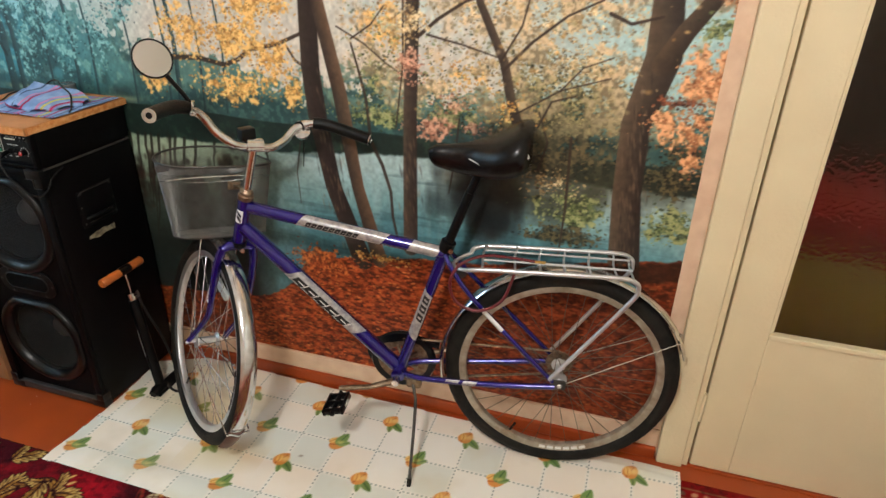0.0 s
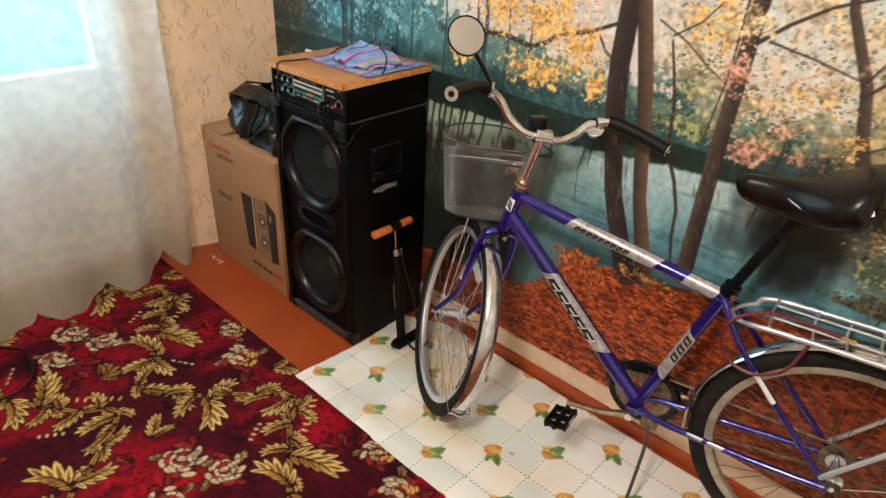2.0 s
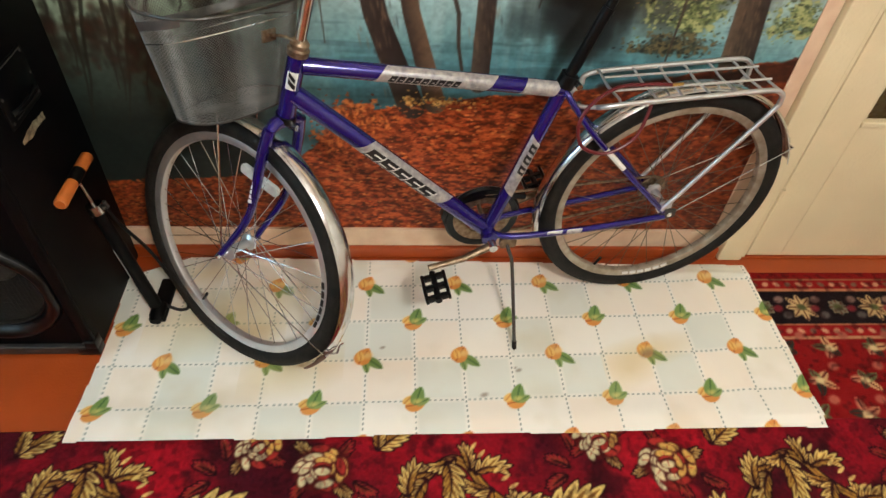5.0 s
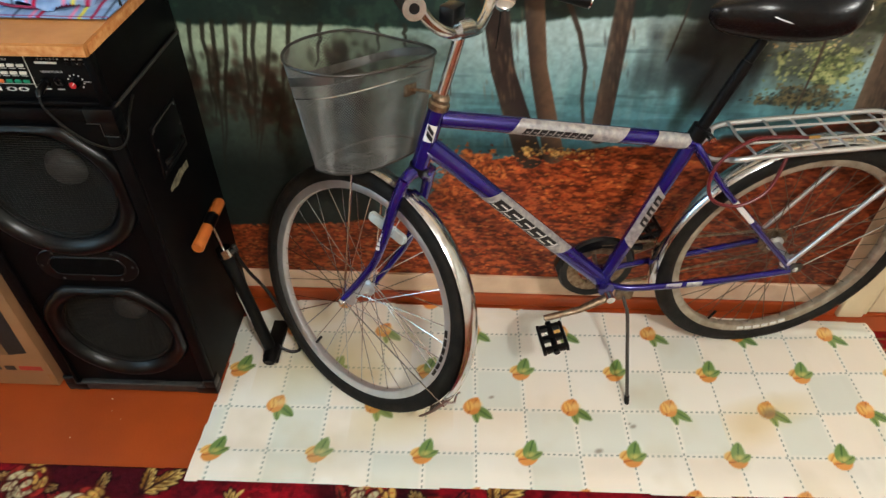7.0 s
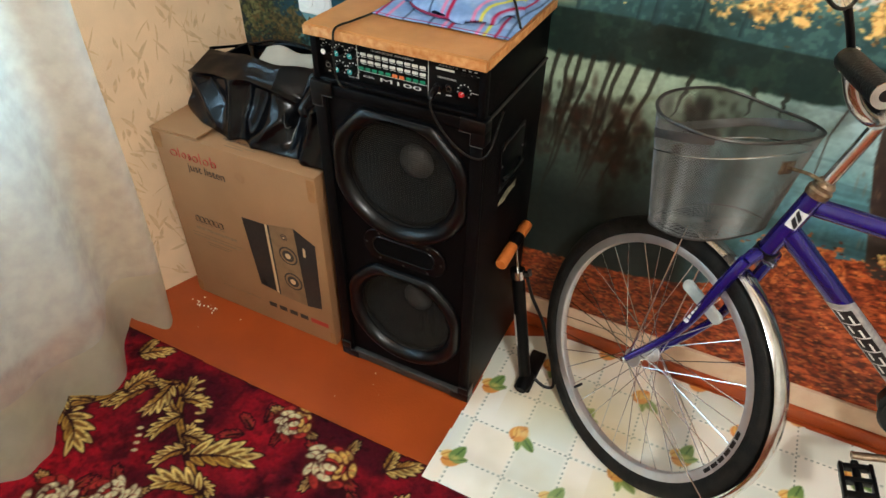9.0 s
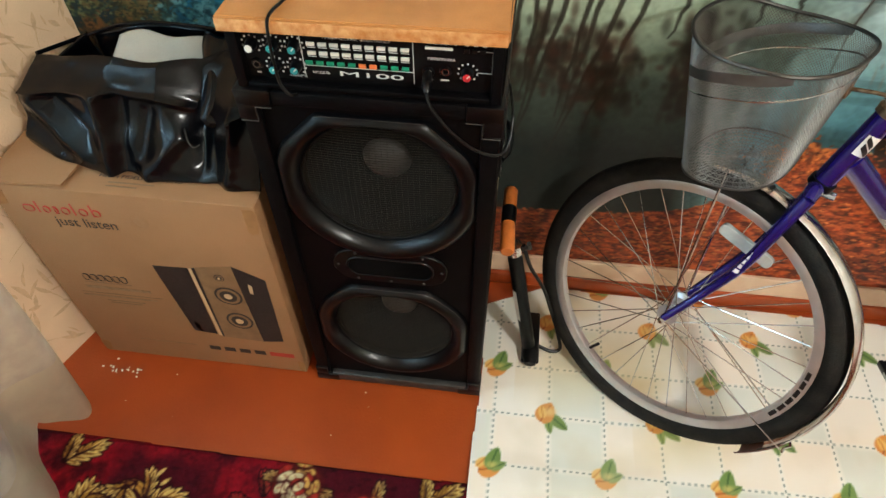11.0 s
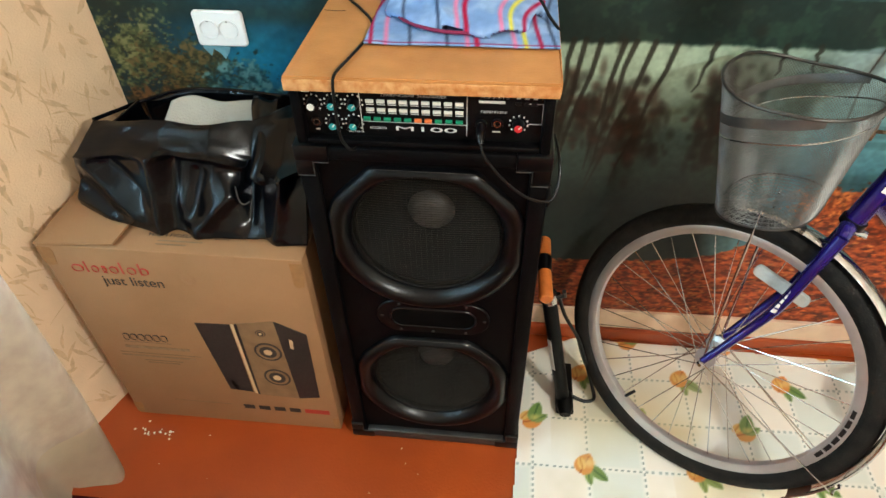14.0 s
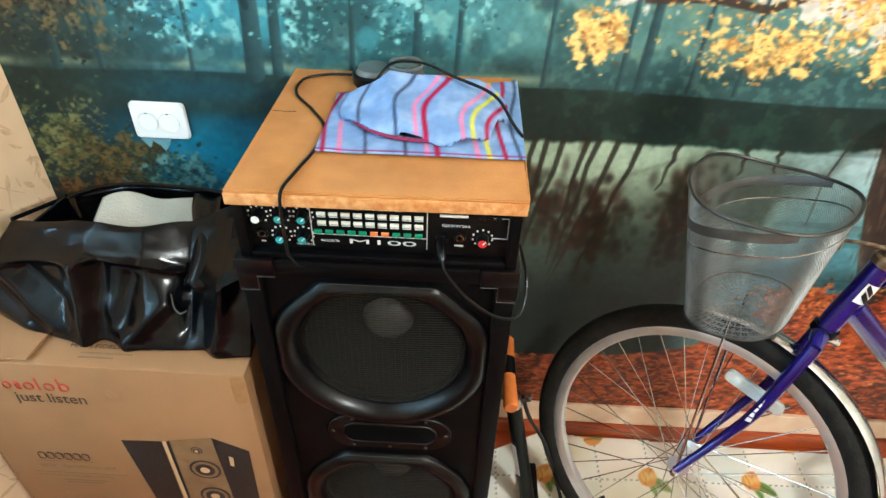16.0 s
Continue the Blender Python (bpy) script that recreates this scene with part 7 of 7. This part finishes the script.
part("clear_lid", turned([(0, 0.014), (0.022, 0.015), (0.022, 0.011), (0, 0.011)], 32, pose(-0.182, -0.050, LZ1 + 0.021)), CASEGLASS, case)

# cables
tagged(part("audio_cable", tube(spline([(-0.268, -0.05, LZ1 + 0.012), (-0.315, -0.035, LZ1 + 0.004), (-0.352, -0.055, LZ1 + 0.003), (-0.352, -0.11, LZ1 + 0.003), (-0.315, -0.165, LZ1 + 0.003), (-0.286, -0.22, LZ1 + 0.004), (-0.286, -0.28, LZ1 + 0.004), (-0.300, -0.345, LZ1 + 0.004), (-0.308, -0.388, LZ1 + 0.004), (-0.310, -0.398, 0.962), (-0.309, -0.402, 0.92), (-0.306, -0.404, 0.89), (-0.296, -0.402, 0.872), (-0.290, -0.392, 0.866)], 8), 0.0023, 8), CABLE), "thin black cable lying over the wooden board", "cable")
jc = thing("jack_lead", "black lead with a jack plug in the amplifier", "cable")
part("plug", tube([(-0.105, F + 0.002, 0.896), (-0.105, F - 0.012, 0.896), (-0.104, F - 0.03, 0.892), (-0.103, F - 0.036, 0.886)], [0.0045, 0.0068, 0.0062, 0.004], 10), BLACKPLASTIC, jc)
part("lead", tube(spline([(-0.103, F - 0.036, 0.886), (-0.096, -0.402, 0.868), (-0.066, -0.408, 0.832), (-0.030, -0.405, 0.800), (0.004, -0.396, 0.788), (0.017, -0.375, 0.80), (0.018, -0.35, 0.83), (0.010, -0.30, 0.845)], 7), 0.0023, 8), CABLE, jc)
part("cord", tube(spline([(-0.225, -0.10, LZ1 + 0.026), (-0.20, -0.085, LZ1 + 0.05), (-0.15, -0.105, LZ1 + 0.060), (-0.10, -0.14, LZ1 + 0.055), (-0.04, -0.17, LZ1 + 0.042), (-0.01, -0.205, LZ1 + 0.014), (0.004, -0.228, LZ1 + 0.006)], 7), 0.0026, 8), CABLE, towel_ob, "black cord edge of the towel")

# ---- socket on the mural ----
so = thing("wall_socket", "white double wall socket on the mural", "socket")
part("plate", plate(rounded(-0.692, -0.590, 0.832, 0.904, 0.008), 0.010, Matrix.Translation((0, -0.014, 0)), 0.0025), SOCKETWHITE, so)
for x in (-0.661, -0.622):
    r = part("socket_well", turned([(0.0175, 0.002), (0.019, 0.003), (0.0195, 0), (0.0175, 0.0), (0.016, -0.006), (0, -0.006)], 28, pose(x, -0.0145, 0.868, 90, 0, 0)), SOCKETWHITE, so)
    for dx in (-0.0075, 0.0075):
        part("pin_hole", turned([(0, 0.0006), (0.0028, 0.0006), (0.0028, 0)], 10, pose(x + dx, -0.0085, 0.868 + dx * 0.4, 90, 0, 0)), BLACKDECAL, r)
    part("earth_clip", box(x - 0.0025, x + 0.0025, -0.0165, -0.0085, 0.8835, 0.886), CHROME, r)
PATCH = [(-0.694, 0.842), (-0.688, 0.822), (-0.676, 0.806), (-0.668, 0.822), (-0.655, 0.812), (-0.648, 0.800), (-0.637, 0.815), (-0.630, 0.832)]
tagged(part("torn_patch", plate(PATCH, 0.0006, Matrix.Translation((0, -0.0046, 0))), material("bare_bluish_paper", rgb(112, 158, 170), 0.8, vary=0.3, size=0.012)), "torn patch of bare paper below the socket", "patch", "", "structure")

# ---- floor pump ----
pump = thing("floor_pump", "black bicycle floor pump with an orange wooden handle", "pump")
A, B_, C = Vector((0.118, -0.238, 0.022)), Vector((0.050, -0.205, 0.362)), Vector((0.032, -0.197, 0.452))
part("barrel", tube([A, B_], 0.0165, 18), BLACKMETAL, pump)
part("barrel_cap", tube([B_ - (B_ - A).normalized() * 0.012, B_ + (B_ - A).normalized() * 0.012], 0.0188, 18), CHROME, pump)
part("clip", tube([B_ + Vector((0.018, 0, 0.0)), B_ + Vector((0.034, -0.004, 0.012)), B_ + Vector((0.030, -0.006, 0.028))], 0.005, 8), GREYSTEEL, pump)
part("rod", tube([B_, C], 0.0045, 10), CHROME, pump)
hc = part("handle_hub", tube([C + Vector((0, -0.022, 0)), C + Vector((0, 0.022, 0))], 0.0155, 16), BLACKPLASTIC, pump)
part("handle_grip", tube([C + Vector((0.002, -0.100, 0.002)), C + Vector((0.002, -0.096, 0.002)), C + Vector((0, -0.02, 0))], [0.012, 0.0148, 0.0142], 16), HANDLEWOOD, pump, "turned orange wooden grip")
part("handle_grip", tube([C + Vector((0.0, 0.02, 0)), C + Vector((0.0, 0.076, 0)), C + Vector((0, 0.080, 0))], [0.0142, 0.0148, 0.012], 16), HANDLEWOOD, pump, "turned orange wooden grip")
part("pump_sticker", moved(box(-0.006, 0.006, -0.0172, -0.0166, -0.05, 0.05), Matrix.Translation((A + B_) / 2) @ (B_ - A).to_track_quat("Z", "Y").to_matrix().to_4x4() @ Matrix.Rotation(radians(70), 4, "Z")), WHITEDECAL, pump)
part("foot_plate", moved(box(-0.022, 0.022, -0.05, 0.10, -0.004, 0.010, 0.004), Matrix.Translation((0.122, -0.225, 0.012))), BLACKMETAL, pump)
part("foot_tread", tube([(0.122, -0.285, 0.022), (0.122, -0.265, 0.024), (0.122, -0.225, 0.028)], [0.014, 0.021, 0.020], 14, flat=0.8), BLACKMETAL, pump)
part("air_hose", tube(spline([B_ + Vector((0.02, 0.004, 0.010)), (0.092, -0.200, 0.30), (0.132, -0.200, 0.22), (0.160, -0.205, 0.14), (0.186, -0.215, 0.06), (0.196, -0.228, 0.018), (0.172, -0.235, 0.014), (0.140, -0.230, 0.026)], 7), 0.0045, 8), CABLE, pump, "thin black air hose")

# ---- carton ----
CX0, CX1, CY, CZ = -0.953, -0.428, -0.365, 0.590
box_ = thing("carton", "brown cardboard carton printed with a loudspeaker picture", "box")
part("body", box(CX0, CX1, CY, -0.145, 0.001, CZ, 0.003), CARDBOARD, box_)
b = bmesh.new()
vs = [b.verts.new(p) for p in ((CX0 + 0.002, CY - 0.004, CZ + 0.003), (-0.795, CY + 0.004, CZ + 0.006), (-0.775, -0.20, CZ + 0.012), (CX0 + 0.004, -0.165, CZ + 0.004))]
f = b.faces.new(vs)
got = bmesh.ops.extrude_face_region(b, geom=[f])
bmesh.ops.translate(b, verts=[v for v in got["geom"] if isinstance(v, bmesh.types.BMVert)], vec=(0, 0, 0.004))
part("flap", b, CARDBOARD, box_, "loose top flap", False)
CF = CY - 0.0009
fl = lambda name, outline, mat, y=CF: part(name, plate(outline, 0.0006, Matrix.Translation((0, y, 0))), mat, box_, "", False)
# red name and product name as plain shapes, the slogan in letters
for i, (w, hgt) in enumerate(((0.026, 0.020), (0.005, 0.030), (0.017, 0.020), (0.011, 0.020), (0.020, 0.020), (0.005, 0.032), (0.020, 0.020), (0.020, 0.032))):
    x = (-0.903, -0.873, -0.862, -0.840, -0.825, -0.800, -0.789, -0.763)[i]
    z = 0.522
    if w < 0.008:
        fl("name_bar", [(x, z), (x + w * 0.7, z), (x + w * 0.7, z + hgt), (x, z + hgt)], INKRED)
    else:
        part("name_ring", tube([(p, CF, q) for p, q in rounded(x + 0.002, x + w - 0.002, z + 0.002, z + 0.019, 0.0072, 4)], 0.0019, 5, closed=True, flat=0.35), INKRED, box_)
        if hgt > 0.03:
            fl("name_bar", [(x + 0.001, z), (x + 0.0045, z), (x + 0.0045, z + hgt), (x + 0.001, z + hgt)], INKRED)
lettering("slogan", "just listen", 0.036, INKDARK, Matrix.Translation((-0.850, CF, 0.490)) @ Matrix.Rotation(radians(90), 4, "X"), box_, 0.126)
for i in range(6):
    x = -0.876 + 0.0172 * i
    part("model_mark", tube([(p, CF, q) for p, q in rounded(x, x + 0.0135, 0.310, 0.330, 0.005, 3)], 0.0012, 5, closed=True, flat=0.35), INKDARK, box_)
for x0, x1, z, h, m_ in ((-0.880, -0.772, 0.302, 0.0012, INKGREY), (-0.905, -0.715, 0.262, 0.0014, INKGREY), (-0.885, -0.735, 0.280, 0.009, INKTAN), (-0.905, -0.730, 0.250, 0.0045, INKTAN), (-0.855, -0.765, 0.236, 0.0022, INKGREY), (-0.850, -0.775, 0.228, 0.0022, INKGREY), (-0.835, -0.690, 0.078, 0.0028, INKTAN)):
    fl("print_bar", [(x0, z), (x1, z), (x1, z + h), (x0, z + h)], m_)
for i in range(4):
    x = -0.660 + 0.038 * i
    fl("print_square", [(x, 0.066), (x + 0.027, 0.066), (x + 0.027, 0.082), (x, 0.082)], INKDARK)
fl("print_square", [(-0.508, 0.066), (-0.448, 0.066), (-0.448, 0.082), (-0.508, 0.082)], INKRED)
# printed picture of two loudspeakers
INKBLACK = material("black_print_ink", rgb(40, 32, 28), 0.6, vary=0.2, size=0.05)
INKMID = material("brown_grey_print_ink", rgb(138, 104, 70), 0.7, vary=0.25, size=0.03)
INKPALE = material("pale_print_ink", rgb(206, 170, 128), 0.7, vary=0.1)
fl("picture_left_speaker", [(-0.695, 0.385), (-0.618, 0.388), (-0.622, 0.140), (-0.676, 0.146)], INKBLACK)
fl("picture_gap", [(-0.6165, 0.388), (-0.610, 0.388), (-0.6115, 0.134), (-0.6185, 0.138)], INKPALE)
fl("picture_edge", [(-0.609, 0.388), (-0.602, 0.392), (-0.606, 0.132), (-0.6105, 0.134)], INKBLACK)
fl("picture_front", [(-0.602, 0.392), (-0.520, 0.408), (-0.512, 0.128), (-0.606, 0.132)], INKMID)
fl("picture_side", [(-0.520, 0.408), (-0.455, 0.372), (-0.462, 0.138), (-0.512, 0.128)], INKBLACK)
fl("picture_remote", [(-0.668, 0.180), (-0.660, 0.184), (-0.652, 0.148), (-0.661, 0.145)], INKBLACK)
for x, z, r in ((-0.556, 0.365, 0.011), (-0.552, 0.302, 0.031), (-0.550, 0.208, 0.031)):
    for k, (f_, m_) in enumerate(((1, INKDARK), (0.84, INKMID), (0.62, INKDARK), (0.3, INKPALE))):
        fl("picture_driver", [(x + r * f_ * math.cos(a), z + r * f_ * math.sin(a)) for a in (2 * math.pi * j / 20 for j in range(20))], m_, CF - 0.0005 * (k + 1))
fl("picture_mark", [(-0.497, 0.352), (-0.489, 0.347), (-0.492, 0.318), (-0.499, 0.322)], INKPALE, CF - 0.0005)
# worn corners, dent, tape
for x0, x1, z0, z1 in ((CX0 - 0.0005, CX0 + 0.03, 0.535, 0.585), (CX1 - 0.026, CX1 + 0.0005, 0.515, 0.582), (CX0 - 0.0005, CX0 + 0.022, 0.004, 0.05), (CX1 - 0.016, CX1 + 0.0005, 0.004, 0.05)):
    fl("corner_wear", [(x0, z0 + 0.008), (x0 + 0.006, z0), (x1 - 0.006, z0 + 0.004), (x1, z1 - 0.01), (x1 - 0.003, z1), (x0, z1)], CARDEDGE)
part("dent", turned([(0, -0.001), (0.006, 0.0015), (0.011, 0.0005), (0.016, 0)], 14, pose(-0.668, CY - 0.0002, 0.520, 90, 0, 0)), CARDBOARD, box_)
top_text = lettering("top_lettering", "HIGH FIDELITY SOUND", 0.013, INKDARK, Matrix.Translation((-0.745, -0.322, CZ + 0.0006)), box_, 0.165)
for y, w in ((-0.335, 0.09), (-0.345, 0.06)):
    part("top_bar", box(-0.72, -0.72 + w, y, y + 0.003, CZ, CZ + 0.0006), INKGREY, box_)

# ---- black leatherette bag on the carton ----
bag = thing("black_bag", "crumpled glossy black leatherette bag with grey lining", "bag")


def crease(s, t, a, b, w):
    """1 on the line from a to b, falling off sharply to both sides."""
    dx, dy = b[0] - a[0], b[1] - a[1]
    q = np.clip(((s - a[0]) * dx + (t - a[1]) * dy) / (dx * dx + dy * dy), 0, 1)
    d = np.hypot(s - a[0] - q * dx, (t - a[1] - q * dy) * 0.5)
    return np.exp(-np.sqrt(d * d + 0.0004) / w)


def bag_sheet(name, place, mat, nx=100, nz=50):
    """One creased wall of the bag; place(s, t) gives x, y, z over the unit square."""
    gs, gt = np.meshgrid(np.linspace(0, 1, nx), np.linspace(0, 1, nz))
    co = np.stack(place(gs, gt), -1)
    b = bmesh.new()
    grid = [[b.verts.new(tuple(float(q) for q in p)) for p in row] for row in co]
    for u, v in zip(grid, grid[1:]):
        for i in range(nx - 1):
            b.faces.new((u[i], u[i + 1], v[i + 1], v[i]))
    o = part(name, b, mat, bag)
    m = o.modifiers.new("thickness", "SOLIDIFY")
    m.thickness = 0.0022
    return o


def folded(s, t, low, mid, high, bend=0.55):
    """A wall that runs up through three lines of (s, x, y, z), folded at the middle one."""
    line = lambda rows, k: np.interp(s, [r[0] for r in rows], [r[k] for r in rows])
    f = np.clip(t / bend, 0, 1)
    g = np.clip((t - bend) / (1 - bend), 0, 1)
    return [line(low, k) * (1 - f) + line(mid, k) * f + (line(high, k) - line(mid, k)) * g for k in (1, 2, 3)]


def bag_front(s, t):
    x, y, z = folded(s, t, ((0, -0.905, -0.262, 0.610), (0.2, -0.82, -0.300, 0.608), (0.38, -0.714, -0.318, 0.602), (0.6, -0.60, -0.326, 0.598), (1, -0.425, -0.332, 0.596)),
                     ((0, -0.862, -0.266, 0.735), (0.38, -0.703, -0.268, 0.748), (0.6, -0.605, -0.262, 0.735), (0.74, -0.54, -0.240, 0.70), (0.88, -0.468, -0.282, 0.725), (1, -0.42, -0.262, 0.73)),
                     ((0, -0.842, -0.205, 0.772), (0.2, -0.77, -0.212, 0.783), (0.4, -0.69, -0.216, 0.786), (0.6, -0.61, -0.212, 0.782), (0.74, -0.54, -0.185, 0.774), (0.88, -0.475, -0.140, 0.79), (1, -0.42, -0.120, 0.785)))
    low = np.clip((0.66 - t) / 0.16, 0, 1)
    out = 0.046 * crease(s, t, (0.36, 0.52), (0.395, 0.0), 0.035) - 0.034 * crease(s, t, (0.44, 0.50), (0.425, 0.0), 0.035)
    out = out + 0.030 * crease(s, t, (0.05, 0.46), (0.29, 0.10), 0.03) - 0.026 * crease(s, t, (0.16, 0.46), (0.31, 0.26), 0.03) - 0.022 * crease(s, t, (0.02, 0.26), (0.22, 0.06), 0.03) + 0.022 * crease(s, t, (0.0, 0.10), (0.22, 0.02), 0.03)
    out = out + 0.034 * crease(s, t, (0.67, 0.34), (0.52, 0.06), 0.035) - 0.026 * crease(s, t, (0.55, 0.42), (0.49, 0.05), 0.04) + 0.020 * crease(s, t, (0.47, 0.20), (0.52, 0.02), 0.025)
    out = out - 0.040 * crease(s, t, (0.745, 0.62), (0.74, 0.12), 0.024) + 0.034 * crease(s, t, (0.885, 0.52), (0.86, 0.08), 0.035) - 0.026 * crease(s, t, (0.80, 0.40), (0.81, 0.0), 0.03)
    y = y - out * low - 0.008 * np.exp(-((t - 0.55) / 0.03) ** 2)
    y = y + 0.007 * (clouds(s * 6, t * 4 + s, 50, 3) - 0.5)
    z = z + 0.006 * (clouds(s * 7, t * 5, 57, 2) - 0.5) * np.clip(t * 5, 0, 1) - 0.006 * np.sin(9 * s) ** 2 * np.clip((t - 0.9) * 10, 0, 1)
    return np.minimum(x, -0.400), np.maximum(y, -0.362), z


def bag_back(s, t):
    return -0.80 + 0.375 * s, -0.095 - 0.014 * clouds(s * 5, t * 3, 80, 3), 0.602 + (0.150 + 0.030 * np.clip(s / 0.3, 0, 1)) * t


def bag_lining(s, t):
    return -0.745 + 0.215 * s + 0.018 * t * (1 - 2 * s), -0.205 + 0.085 * t + 0.010 * np.sin(6 * s), 0.715 + 0.062 * t - 0.010 * (1 - s) ** 3 + 0.004 * np.sin(9 * s)


def bag_right(s, t):
    return np.minimum(-0.414 + 0.006 * np.sin(8 * s + 4 * t), -0.400), -0.312 + 0.215 * s, 0.598 + (0.135 + 0.055 * s) * t


def bag_left(s, t):
    return -0.908 + 0.108 * s + 0.045 * t * (1 - s), -0.250 + 0.15 * s + 0.012 * np.sin(5 * t), 0.606 + (0.128 + 0.03 * s) * t


def bag_flap(s, t):
    """The folded edge of the mouth that hangs down beside the opening."""
    return -0.545 + 0.05 * s + 0.010 * np.sin(5 * t), -0.262 + 0.14 * t - 0.010 * np.sin(np.pi * s), 0.690 + 0.098 * t ** 0.7 + 0.004 * np.sin(6 * s)


bag_sheet("front_wall", bag_front, PVC, 150, 70)
bag_sheet("back_wall", bag_back, PVC, 60, 24)
bag_sheet("lining", bag_lining, LINING, 40, 20)
bag_sheet("right_wall", bag_right, PVC, 40, 24)
bag_sheet("left_wall", bag_left, PVC, 40, 24)
bag_sheet("folded_flap", bag_flap, PVC, 40, 24)
part("mouth_seam", tube(spline([(-0.842, -0.205, 0.772), (-0.825, -0.15, 0.760), (-0.79, -0.105, 0.758), (-0.70, -0.100, 0.782), (-0.58, -0.102, 0.784), (-0.50, -0.12, 0.786)], 6), 0.004, 8), PVC, bag)
part("zip_pull", tube(spline([(-0.556, -0.287, 0.695), (-0.550, -0.300, 0.676), (-0.540, -0.305, 0.668), (-0.528, -0.303, 0.674)], 5), 0.0010, 6), GREYSTEEL, bag)

# paint chips on the floor by the carton
b = bmesh.new()
rr = random.Random(12)
for i in range(26):
    x, y = rr.gauss(-0.90, 0.03), rr.gauss(-0.415, 0.012)
    if i > 17:
        x, y = rr.uniform(-1.0, -0.1), rr.uniform(-0.56, -0.40)
    r = rr.uniform(0.0015, 0.006) * (1 if i < 18 else 0.6)
    b.faces.new([b.verts.new((x + r * rr.uniform(0.5, 1.2) * math.cos(k * 1.05), y + r * rr.uniform(0.4, 1.0) * math.sin(k * 1.05), 0.0012)) for k in range(6)])
tagged(part("paint_chips", b, SOCKETWHITE), "white chipped spots in the floor paint", "chips", "", "stuff")
